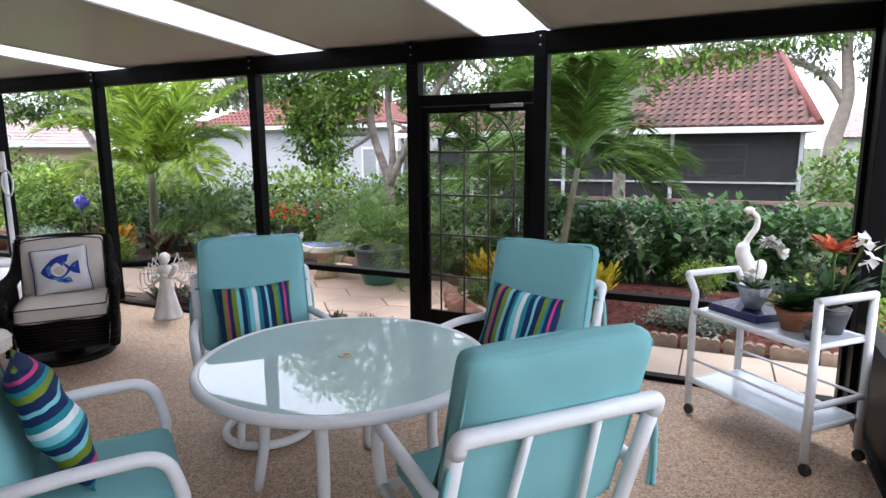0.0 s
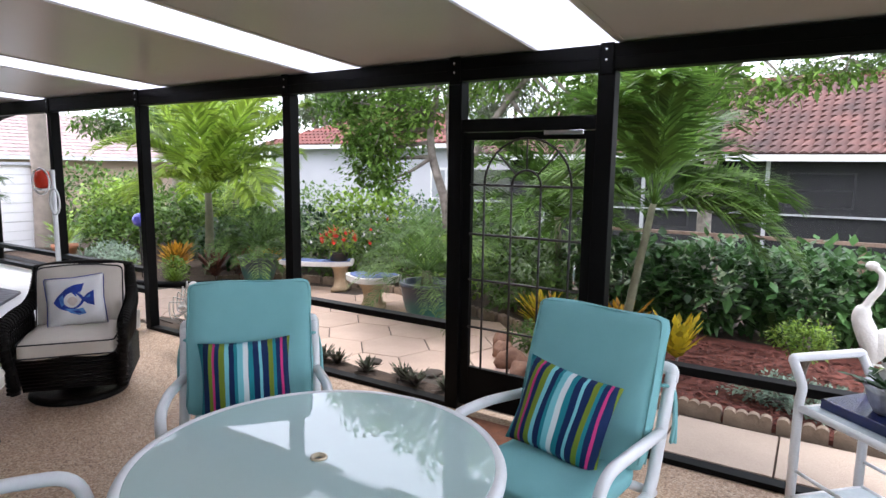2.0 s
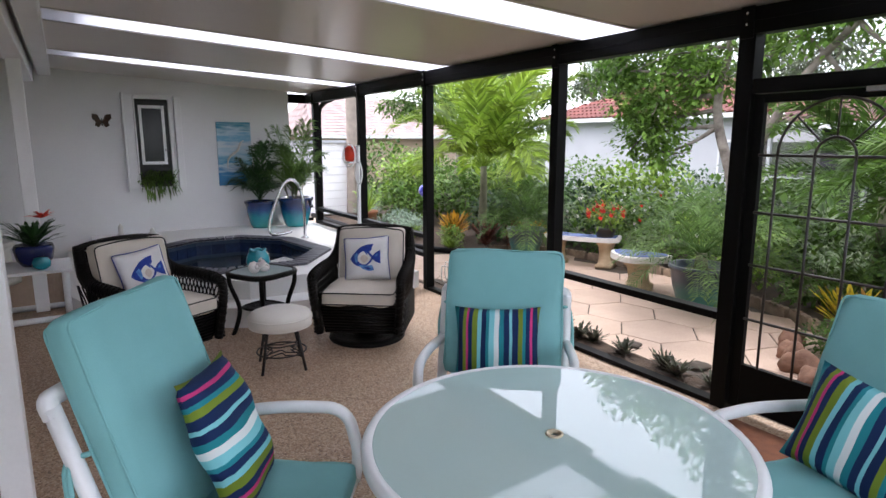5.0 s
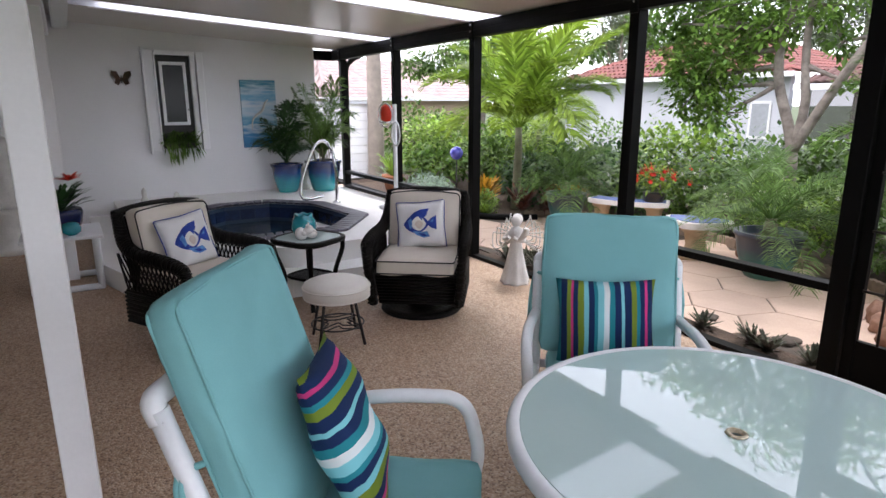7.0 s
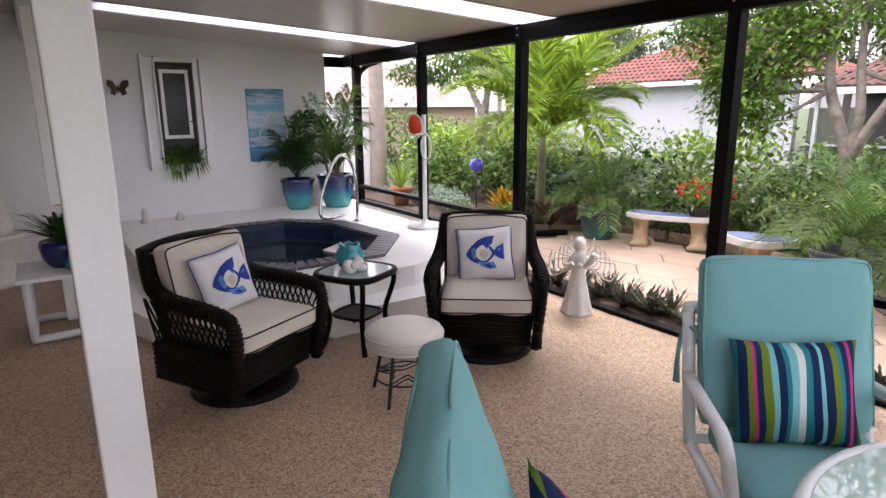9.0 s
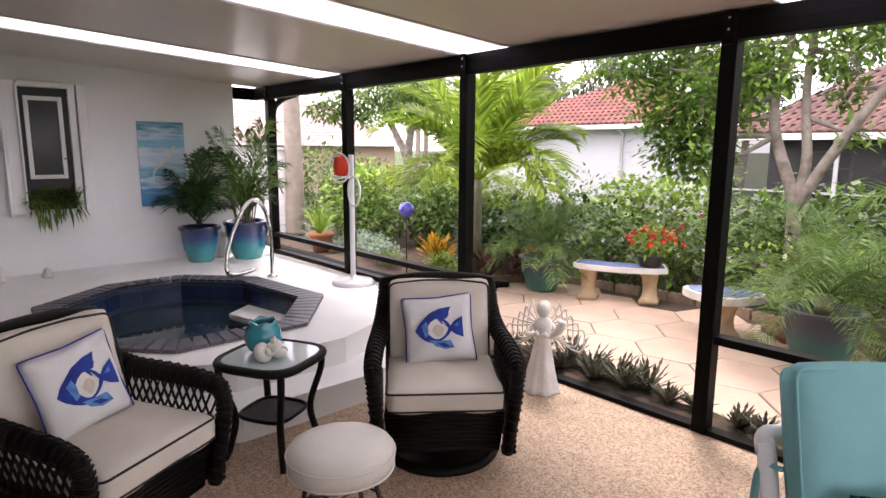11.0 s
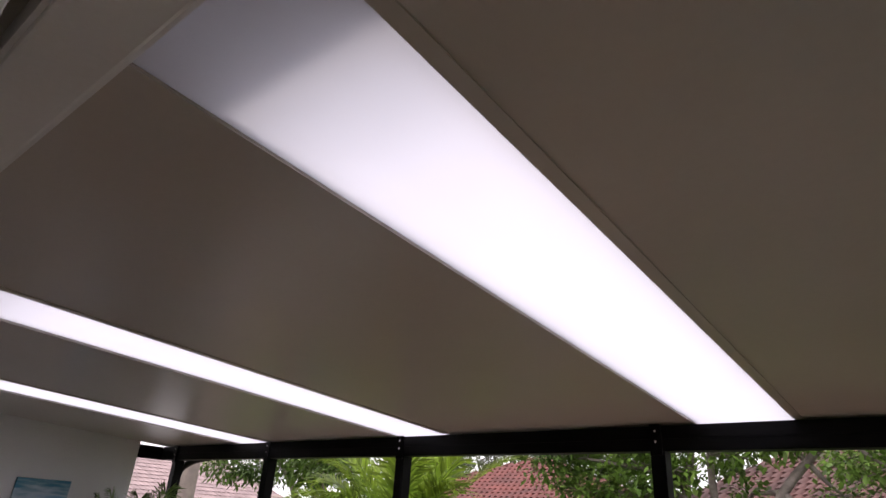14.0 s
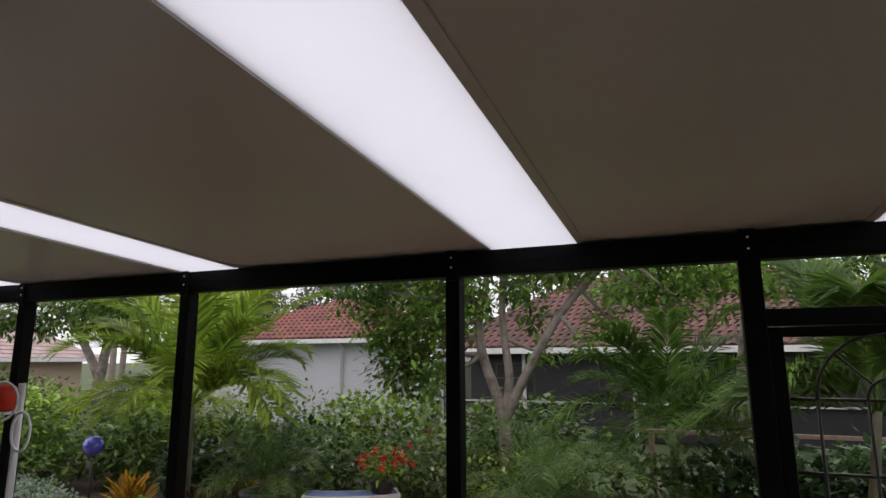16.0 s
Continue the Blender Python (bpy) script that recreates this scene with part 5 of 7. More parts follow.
box(bm, -0.17, 0.03, -0.13, 0.02, 1.055, 1.075, bevel=0.004)
part("shelf", bm, M_PVC, ls)

# ---- plants ----
def cloud(rng, n, c, r, size, hollow=0.35, hang=0.25, up=0.3, floor=None):
    """Leaves scattered through an uneven ellipsoid, thinner inside."""
    out = []
    c = Vector(c)
    ph = [rng.uniform(0, 6.28) for _ in range(6)]
    while len(out) < n:
        d = Vector((rng.gauss(0, 1), rng.gauss(0, 1), rng.gauss(0, 1))).normalized()
        a, e = math.atan2(d.y, d.x), math.asin(d.z)
        lump = 1 + 0.22 * math.sin(3 * a + ph[0]) * math.cos(2 * e + ph[1]) + 0.14 * math.sin(7 * a + ph[2]) * math.sin(5 * e + ph[3]) + 0.08 * math.sin(13 * a + ph[4])
        k = (hollow + (1 - hollow) * rng.random() ** 0.6) * lump
        p = c + Vector((d.x * r[0], d.y * r[1], d.z * r[2])) * k
        if floor is not None and p.z < floor:
            continue
        s = size * rng.uniform(0.6, 1.35)
        w = Vector((rng.gauss(0, 1), rng.gauss(0, 1), rng.gauss(up, 0.7))) + d * 0.7
        w = w.normalized() * s
        w.z -= hang * s
        out.append((p, p + w, s * rng.uniform(0.42, 0.62), s * 0.06))
    return out


def frond_mesh(name, rng, length, rise, droop, leaflet, pairs, width, mat, vee=0.5, hang=0.5):
    """One feather leaf along +x: an arching midrib with a row of leaflets on each side."""
    rib = []
    for i in range(13):
        t = i / 12
        rib.append(Vector((length * t * (1 - 0.18 * t * t * droop), 0, rise * length * t - droop * length * t * t)))
    vs, fs = [], []

    def strip(p, q, w, nrm):
        d = (q - p)
        s = d.cross(nrm)
        s = s.normalized() * w / 2 if s.length > 1e-6 else Vector((0, w / 2, 0))
        m = p + d * 0.4 + nrm * 0.004
        i = len(vs)
        vs.extend([p, m + s, q, m - s])
        fs.extend([(i, i + 1, i + 3), (i + 1, i + 2, i + 3)])
    for i in range(12):
        strip(rib[i], rib[i + 1] + (rib[i + 1] - rib[i]) * 0.3, 0.022 * (1 - i / 14), Vector((0, 0, 1)))
        strip(rib[i], rib[i + 1] + (rib[i + 1] - rib[i]) * 0.3, 0.022 * (1 - i / 14), Vector((0, 1, 0)))
    for k in range(pairs):
        t = 0.16 + 0.84 * k / (pairs - 1)
        x = t * 12
        i = min(11, int(x))
        p = rib[i].lerp(rib[i + 1], x - i)
        d = (rib[i + 1] - rib[i]).normalized()
        ll = leaflet * (0.45 + 0.55 * math.sin(math.pi * min(1, 0.12 + 0.85 * t))) * rng.uniform(0.85, 1.1)
        for s in (-1, 1):
            a = vee + rng.uniform(-0.22, 0.22)
            o = d * (0.55 + 0.5 * t) + Vector((0, s, 0)) * math.cos(a) + Vector((0, 0, 1)) * math.sin(a)
            o = o.normalized()
            mid = p + o * ll * 0.55
            tip = p + o * ll + Vector((0, 0, -hang * ll * rng.uniform(0.6, 1.2)))
            nrm = d.cross(Vector((0, s, 0))).normalized()
            strip(p, mid + (mid - p) * 0.15, width, nrm)
            strip(p.lerp(mid, 0.75), tip, width * 0.85, nrm)
    return sheet_mesh(name, vs, fs, [mat])


def palm(name, m, label, crown, n, rng, length, leaflet, pairs, width, mat, trunk=None, tr=0.05, rise=(0.35, 1.1), droop=(0.45, 0.8), group="", hang=0.5, kinds=3):
    pa = thing(name, m, label, "palm", group)
    if trunk:
        rs = [tr * (1.35 - 0.5 * i / (len(trunk) - 1)) for i in range(len(trunk))]
        part("trunk", tube(B(), trunk, rs, 12), M_PTRUNK, pa)
    mes = [frond_mesh("frond", rng, length, rise[0] + (rise[1] - rise[0]) * k / max(1, kinds - 1), droop[0] + (droop[1] - droop[0]) * k / max(1, kinds - 1), leaflet, pairs, width, mat, hang=hang) for k in range(kinds)]
    for k in range(n):
        s = rng.uniform(0.8, 1.12)
        mm = pose(*crown, 0, rng.uniform(-14, 10), 360 * k / n * 2.4 + rng.uniform(-12, 12)) @ Matrix.Diagonal((s, s, s, 1))
        shared("frond", mes[k % kinds], pa, mm)
    return pa


def bush(name, at, label, n, r, size, mat, rng, h=0.0, group="", extra=(), hollow=0.35, category="bush", up=0.3):
    """A shrub on short stems standing on the ground."""
    bu = thing(name, pose(*at), label, category, group)
    bm = B()
    for k in range(7):
        a = rng.uniform(0, 6.28)
        tip = (r[0] * 0.55 * math.cos(a), r[1] * 0.55 * math.sin(a), h + r[2] * rng.uniform(0.6, 1.1))
        tube(bm, curve([(0.04 * math.cos(a), 0.04 * math.sin(a), 0), (tip[0] * 0.4, tip[1] * 0.4, tip[2] * 0.5), tip], 3), 0.010, 5)
    part("stem", bm, M_BARK, bu)
    leafy("foliage", bu, cloud(rng, n, (0, 0, h + r[2]), r, size, hollow, floor=0.01, up=up), mat)
    for nm, mt, k, sz in extra:
        fl = []
        for _ in range(k):
            d = Vector((rng.gauss(0, 1), rng.gauss(0, 1) - 0.5, abs(rng.gauss(0.4, 0.6)))).normalized()
            p = Vector((d.x * r[0], d.y * r[1], h + r[2] + d.z * r[2])) * 1.02
            for q in range(6):
                a = q * 1.05
                fl.append((p, p + Vector((sz * math.cos(a), sz * 0.4 * math.sin(2 * a), sz * math.sin(a))), sz * 0.9, 0.01))
        leafy(nm, bu, fl, mt)["kind"] = "stuff"
    return bu


def glazed_pot(parent, r, h, mat):
    part("pot", lathe(B(), [(r * 0.62, 0), (r * 0.72, h * 0.12), (r * 0.9, h * 0.5), (r * 1.0, h * 0.88), (r * 1.07, h * 0.92), (r * 1.07, h), (r * 0.92, h), (r * 0.88, h * 0.88), (0, h * 0.84)], 36), mat, parent)
    part("soil", lathe(B(), [(r * 0.86, h * 0.85), (r * 0.5, h * 0.88), (0, h * 0.89)], 24), M_SOIL, parent)


RG = random.Random(21)
# deck palms
p1 = palm("potted_palm", pose(-8.82, 3.98, DECK), "dark feathery palm in a turquoise and blue glazed pot", (0, 0, 0.42), 20, RG, 0.42, 0.33, 26, 0.016, L_DARK, rise=(1.5, 3.4), droop=(0.9, 1.5), group="deck palms")
glazed_pot(p1, 0.225, 0.42, M_POT)
p2 = palm("potted_palm", pose(-8.68, 4.50, DECK), "tall green palm in a turquoise and blue glazed pot", (0, 0, 0.48), 20, RG, 0.55, 0.40, 26, 0.016, L_FERN, rise=(1.7, 3.8), droop=(1.0, 1.9), group="deck palms")
glazed_pot(p2, 0.26, 0.46, M_POT)
bm = B()
for k in range(12):
    a = RG.uniform(0, 6.28)
    r = RG.uniform(0, 0.12)
    tube(bm, curve([(r * math.cos(a), r * math.sin(a), 0.42), (r * 1.4 * math.cos(a), r * 1.4 * math.sin(a), 0.62), (r * 1.8 * math.cos(a), r * 1.8 * math.sin(a), 0.82)], 3), 0.009, 5)
part("canes", bm, M_PTRUNK, p2)
leafy("foliage", p2, [(b, t, w * 0.8, u) for b, t, w, u in rosette(70, 0.15, 0.4, 0.3, 0.75, 0.03, RG, (0, 0, 0.55))], L_MID)
bm = B()
lathe(bm, [(0.10, 0), (0.11, 0.04), (0.05, 0.10), (0.07, 0.2), (0.085, 0.28), (0.05, 0.34), (0.0, 0.36)], 18)
solid("deck_urn", bm, M_CAST, "small white stone urn between the palm pots", "urn", m=pose(-8.95, 4.27, DECK))

# patio palms in pots
for x, y, r, h, lab in ((-6.22, 7.2, 0.27, 0.43, "a"), (-3.08, 6.92, 0.30, 0.45, "b")):
    pp = palm("potted_date_palm", pose(x, y, 0), "feathery date palm in a green and slate glazed pot", (0, 0, 0.55), 34, RG, 0.8 if lab == "a" else 1.0, 0.26, 36, 0.012, L_FERN, trunk=[(0, 0, 0.36), (0, 0, 0.58)], tr=0.06, rise=(0.25, 1.5), droop=(0.55, 1.0), group="patio palms", hang=0.4)
    glazed_pot(pp, r, h, M_POTG)

# garden palms
palm("palm_tree", pose(-7.55, 7.35, 0), "yellow green palm tree with arching fronds in the bed", (0.03, 0.0, 1.28), 30, RG, 1.62, 0.56, 46, 0.044, L_PALM, trunk=[(0, 0, 0), (0.02, 0, 0.5), (0.04, 0, 0.95), (0.03, 0, 1.30)], tr=0.06, rise=(0.75, 1.85), droop=(0.72, 0.85), group="garden palms", hang=0.35, kinds=5)
palm("palm_tree", pose(-0.80, 6.75, 0), "green palm tree with arching fronds in the bed", (0.20, 0.05, 1.42), 24, RG, 1.25, 0.50, 50, 0.034, L_PALMB, trunk=[(0, 0, 0), (0.05, 0, 0.5), (0.13, 0.02, 1.0), (0.20, 0.05, 1.45)], tr=0.034, rise=(0.35, 2.1), droop=(0.6, 0.95), group="garden palms", hang=0.4, kinds=5)
palm("palm_tree", pose(-9.3, 9.3, 0), "small green palm behind the flower bed", (0, 0, 1.15), 16, RG, 1.3, 0.42, 30, 0.028, L_PALM, trunk=[(0, 0, 0), (0, 0, 1.18)], tr=0.06, rise=(0.2, 1.1), droop=(0.5, 0.75), group="garden palms")

# beds: shrubs and flowers
for x, y, r, n, mat, lab in ((-12.4, 9.2, (1.3, 0.7, 0.65), 1500, L_MID, "green leafy shrub in the far bed"), (-10.4, 9.6, (1.2, 0.7, 0.6), 1500, L_LIGHT, "light green leafy shrub in the bed"), (-8.6, 9.0, (1.1, 0.6, 0.55), 1500, L_MID, "green leafy shrub in the bed"),
                             (-6.9, 8.9, (1.0, 0.6, 0.52), 1500, L_DARK, "dark green leafy shrub in the bed"), (-10.9, 7.7, (0.8, 0.6, 0.42), 1000, L_MID, "green leafy shrub near the deck")):
    bush("shrub", (x, y, 0), lab, n, r, 0.135, mat, RG, group="garden shrubs")
bush("rose_bush", (-5.55, 8.35, 0), "white flowering rose bush", 1700, (0.85, 0.55, 0.48), 0.098, L_MID, RG, extra=(("white_bloom", F_WHITE, 16, 0.034),), group="rose bushes")
bush("rose_bush", (-4.55, 8.55, 0), "white flowering rose bush", 1700, (0.8, 0.5, 0.50), 0.098, L_MID, RG, extra=(("white_bloom", F_WHITE, 14, 0.034), ("red_bloom", F_RED, 4, 0.05),), group="rose bushes")
bush("geranium", (-4.98, 7.55, 0.437), "red geranium in a dark pot on the bench", 420, (0.26, 0.22, 0.17), 0.07, L_LIGHT, RG, h=0.12, extra=(("red_bloom", F_RED, 16, 0.062),), category="plant")
bush("bed_shrub", (-3.5, 8.25, 0), "light green shrub with small flowers behind the patio", 1500, (0.7, 0.5, 0.42), 0.09, L_LIGHT, RG, extra=(("white_bloom", F_WHITE, 5, 0.03),), group="garden shrubs")
bush("bed_shrub", (-2.4, 8.1, 0), "green shrub behind the patio", 1700, (0.8, 0.5, 0.48), 0.095, L_MID, RG, group="garden shrubs")
for x, y, r, n, mat in ((-11.6, 8.2, (0.9, 0.7, 0.75), 1700, L_LIGHT), (-9.7, 8.4, (0.9, 0.6, 0.62), 1500, L_MID), (-14.5, 9.0, (1.2, 0.8, 0.9), 1500, L_MID), (-17, 11.5, (1.6, 0.9, 0.75), 1200, L_MID), (-19.5, 13.5, (1.6, 0.9, 0.75), 1100, L_MID), (-14.2, 12.5, (1.7, 0.9, 0.7), 1200, L_DARK), (-11, 13.5, (1.7, 0.9, 0.65), 1200, L_MID), (-8, 13.5, (1.7, 0.9, 0.6), 1200, L_DARK), (-5.2, 13.5, (1.6, 0.9, 0.55), 1000, L_MID), (-7.9, 8.0, (0.7, 0.5, 0.40), 1000, L_DARK), (-4.0, 9.4, (1.1, 0.6, 0.66), 2100, L_MID), (-6.2, 9.6, (1.2, 0.6, 0.68), 2200, L_LIGHT)):
    bush("shrub", (x, y, 0), "dense green leafy shrub in the garden", n, r, 0.145, mat, RG, group="garden shrubs")
# feathery clump by the door path
palm("sago_clump", pose(-2.05, 7.85, 0), "feathery green palm clump in the bed", (0, 0, 0.12), 26, RG, 0.9, 0.2, 30, 0.010, L_FERN, rise=(0.4, 1.7), droop=(0.5, 1.1))
palm("palm_tree", pose(-2.05, 8.25, 0), "tall feathery palm behind the screen door", (0, 0, 1.15), 26, RG, 1.25, 0.44, 40, 0.030, L_PALMB, trunk=[(0, 0, 0), (0.03, 0, 0.6), (0, 0, 1.18)], tr=0.045, rise=(0.4, 1.7), droop=(0.55, 0.9), group="garden palms", hang=0.4, kinds=4)

# hedge of large dark leaves on the right, in clipped lengths
for k in range(6):
    x = -1.25 + 0.98 * k
    bush("hedge_plant", (x, 8.35 + 0.1 * math.sin(k), 0), "dark green large leaved hedge plant", 2100, (0.78, 0.55, 0.50), 0.145, L_HEDGE, RG, group="hedge", hollow=0.5)
for k in range(6):
    bush("hedge_plant", (2.9 + 1.3 * k, 12.6 + 0.4 * k, 0), "green hedge plant near the far house", 1100, (0.95, 0.7, 0.80), 0.16, L_MID, RG, group="hedge", hollow=0.5)


for x, y, r, mat in ((3.6, 17.6, (0.9, 0.7, 0.85), L_LIGHT), (5.2, 18.6, (1.3, 0.9, 1.0), L_MID), (7.6, 19.6, (1.6, 0.9, 1.05), L_LIGHT), (10.2, 20.5, (1.7, 1.0, 1.0), L_MID), (4.9, 15.2, (1.2, 0.8, 0.75), L_MID)):
    bush("shrub", (x, y, 0), "dense green shrub beside the far house", 1300, r, 0.17, mat, RG, group="garden shrubs")


def croton(at, mat, lab, n=36, r=(0.12, 0.32), h=(0.14, 0.44), w=0.07):
    cr = thing("croton", pose(*at), lab, "plant", "crotons")
    bm = B()
    tube(bm, [(0, 0, 0), (0.01, 0, 0.14)], 0.014, 6)
    part("stem", bm, M_BARK, cr)
    leafy("foliage", cr, rosette(n + 12, r[0], r[1] * 1.1, h[0], h[1] * 1.2, w * 1.15, RG, (0, 0, 0.07), arch=0.15), mat)


for x, y, mat, lab in ((-0.33, 6.85, L_YELLOW, "yellow croton plant in red mulch"), (-0.92, 7.2, L_ORANGE, "orange croton plant by the palm trunk"), (-1.45, 6.95, L_ORANGE, "orange croton plant by the path"), (-1.72, 7.08, L_YELLOW, "yellow croton plant by the path"),
                       (-8.05, 7.1, L_ORANGE, "orange croton plant in the flower bed"), (-8.5, 7.4, L_ORANGE, "orange croton plant in the flower bed"), (-6.95, 7.0, L_RED, "red bronze croton plant in the bed"), (-7.1, 7.75, L_RED, "red bronze croton plant in the bed"), (-6.7, 7.7, L_ORANGE, "orange croton plant in the bed"), (1.75, 7.2, L_RED, "red bronze croton plant behind the cart")):
    croton((x, y, 0.0), mat, lab)
for x, y, r, h in ((-7.2, 6.5, (0.1, 0.26), (0.16, 0.38)), (-8.6, 6.6, (0.1, 0.28), (0.2, 0.4)), (-9.4, 6.9, (0.15, 0.4), (0.15, 0.35)), (-10.3, 6.8, (0.15, 0.4), (0.15, 0.38)), (-11.1, 6.9, (0.2, 0.5), (0.3, 0.7))):
    sp_ = thing("strap_plant", pose(x, y, 0), "light green strap leaved clump in the bed", "plant", "strap leaved clumps")
    leafy("foliage", sp_, rosette(60, *r, *h, 0.03, RG, (0, 0, 0.0)), L_SILVER if x < -9 else L_LIGHT)
for x, y, w, mat in ((-8.9, 6.75, 0.34, L_SILVER), (-9.7, 7.05, 0.4, L_SILVER), (-7.55, 6.75, 0.26, L_LIGHT), (-10.3, 7.25, 0.42, L_SILVER), (-6.75, 7.45, 0.28, L_RED)):
    bush("ground_cover", (x, y, 0.0), "low leafy plant along the edge of the flower bed", 700, (w, w * 0.7, 0.17), 0.06, mat, RG, group="bed edge plants", up=0.9)
bush("round_shrub", (0.62, 6.95, 0.0), "round light green shrub in red mulch", 1100, (0.25, 0.22, 0.14), 0.045, L_LIGHT, RG, h=0.24, up=0.8)
bush("ground_cover", (0.62, 6.25, 0.0), "small leaved grey green ground cover in mulch", 1500, (0.42, 0.22, 0.12), 0.045, L_SILVER, RG, up=0.6)
bush("ground_cover", (1.55, 6.75, 0.0), "light green low shrub in mulch", 1100, (0.36, 0.28, 0.24), 0.06, L_LIGHT, RG)
bush("ground_cover", (2.1, 6.4, 0.0), "light green low shrub in mulch", 900, (0.36, 0.28, 0.22), 0.06, L_LIGHT, RG)
bush("ground_cover", (-1.55, 6.55, 0.0), "fine green ground cover by the path", 900, (0.3, 0.26, 0.14), 0.05, L_MID, RG)
# dark soil strip with rosettes along the screen
bm = B()
far = [(-1.50 - 0.12 * k, 5.20 + 0.26 * math.exp(-((-1.50 - 0.12 * k + 4.45) / 0.75) ** 2) + 0.035 * math.sin(1.9 * k) + 0.02 * math.sin(4.3 * k)) for k in range(32)]
prism(bm, [(-5.25, YS + 0.072), (-1.46, YS + 0.072)] + far, -0.019, 0.014, 0.006)
solid("rosette_bed", bm, M_SOIL, "dark soil strip between the screen and the paving", "soil", kind="structure")
SPOTS = [(-4.9, 5.14), (-4.72, 5.3), (-4.6, 5.12), (-4.42, 5.34), (-4.36, 5.14), (-4.2, 5.3), (-4.06, 5.12), (-3.95, 5.28), (-3.8, 5.14), (-3.68, 5.26), (-3.48, 5.15), (-3.3, 5.2), (-3.0, 5.12), (-2.86, 5.16), (-2.5, 5.13), (-2.12, 5.15), (-1.98, 5.11), (-1.7, 5.12)]
for i, (x, y) in enumerate(SPOTS):
    ro = thing("bromeliad", pose(x, y, 0.012), "dark purple green spiky rosette along the screen", "plant", "rosettes along the screen")
    k = 1.2 if i < 10 else 0.8
    leafy("foliage", ro, rosette(44, 0.07 * k, 0.19 * k, 0.04 * k, 0.20 * k, 0.034, RG, (0, 0, 0.0), arch=0.1), L_PURPLE)
# flat dark stepping stones and rocks at the bed's edge
def rock(x, y, r, h, mat, lab, tone):
    bm = B()
    bmesh.ops.create_icosphere(bm, subdivisions=3, radius=1)
    for v in bm.verts:
        k = 1 + 0.13 * math.sin(3.1 * v.co.x * 2 + tone) + 0.10 * math.sin(4.7 * v.co.y + 2 * tone) + 0.06 * math.sin(9 * v.co.z + tone)
        v.co = Vector((v.co.x * r * k, v.co.y * r * 0.8 * k, max(-0.4, v.co.z) * h * k + 0.38 * h))
    for f in bm.faces:
        f.smooth = True
    solid("rock", bm, mat, lab, "rock", "bed edge rocks", m=pose(x, y, -0.002, 0, 0, 40 * tone))


M_ROCK = paint("rust brown rock", (0.30, 0.16, 0.10), 0.9, (0.17, 0.09, 0.06), 9, bump=0.7, bscale=35)
for q, (x, y, r, h) in enumerate([(-1.55, 5.98, 0.13, 0.12), (-1.36, 5.80, 0.12, 0.10), (-1.18, 5.66, 0.11, 0.10), (-1.72, 6.18, 0.12, 0.11), (-1.86, 6.42, 0.11, 0.12), (-3.42, 7.32, 0.16, 0.10), (-3.62, 7.46, 0.12, 0.10)]):
    rock(x, y, r, h, M_ROCK, "rounded rust brown rock at the edge of the bed", q + 1.0)
for q, (x, y, r) in enumerate([(-2.02, 5.42, 0.10), (-2.62, 5.38, 0.08)]):
    rock(x, y, r, 0.025, M_JOINT, "flat dark stone on the paving by the screen", q + 11.0)

# flowerpot with a spiky plant by the shed
fp = thing("potted_spiky_plant", pose(-10.5, 6.6, 0), "spiky light green plant in a terracotta pot", "plant")
part("pot", lathe(B(), [(0.13, 0), (0.19, 0.26), (0.21, 0.27), (0.21, 0.32), (0.17, 0.31), (0, 0.28)], 24), M_TERRA, fp)
leafy("foliage", fp, rosette(60, 0.15, 0.5, 0.2, 0.75, 0.035, RG, (0, 0, 0.28)), L_LIGHT)


# ---- trees ----
def limb(bm, a, b, r0, r1, rng, sag=0.1, n=6):
    a, b = Vector(a), Vector(b)
    o = Vector((rng.uniform(-1, 1), rng.uniform(-1, 1), rng.uniform(-0.5, 0.8))) * sag * (b - a).length
    pts = curve([a, a.lerp(b, 0.35) + o * 0.7, a.lerp(b, 0.7) + o, b], n)
    tube(bm, pts, [r0 + (r1 - r0) * i / (len(pts) - 1) for i in range(len(pts))], 8)
    return pts


def tree(name, m, label, trunks, clumps, size, mat, rng, per=900, bark=None, hang=0.5, group="trees"):
    t_ = thing(name, m, label, "tree", group)
    bm = B()
    tips = []
    for line, r0, r1 in trunks:
        pts = curve(line, 5)
        tube(bm, pts, [r0 + (r1 - r0) * i / (len(pts) - 1) for i in range(len(pts))], 10)
        tips += pts[len(pts) // 2:]
    for c, r in clumps:
        best = min(tips, key=lambda p: (p - Vector(c)).length)
        limb(bm, best, c, 0.035, 0.012, rng)
        for _ in range(3):
            q = Vector(c) + Vector((rng.uniform(-1, 1) * r[0], rng.uniform(-1, 1) * r[1], rng.uniform(-0.7, 0.7) * r[2])) * 0.8
            limb(bm, c, q, 0.014, 0.005, rng, 0.15, 3)
    part("trunk", bm, bark or M_BARK, t_)
    lv = []
    for c, r in clumps:
        lv += cloud(rng, int(per * r[0] * r[2] / 0.3), c, r, size, 0.15, hang)
    leafy("crown", t_, lv, mat)
    return t_


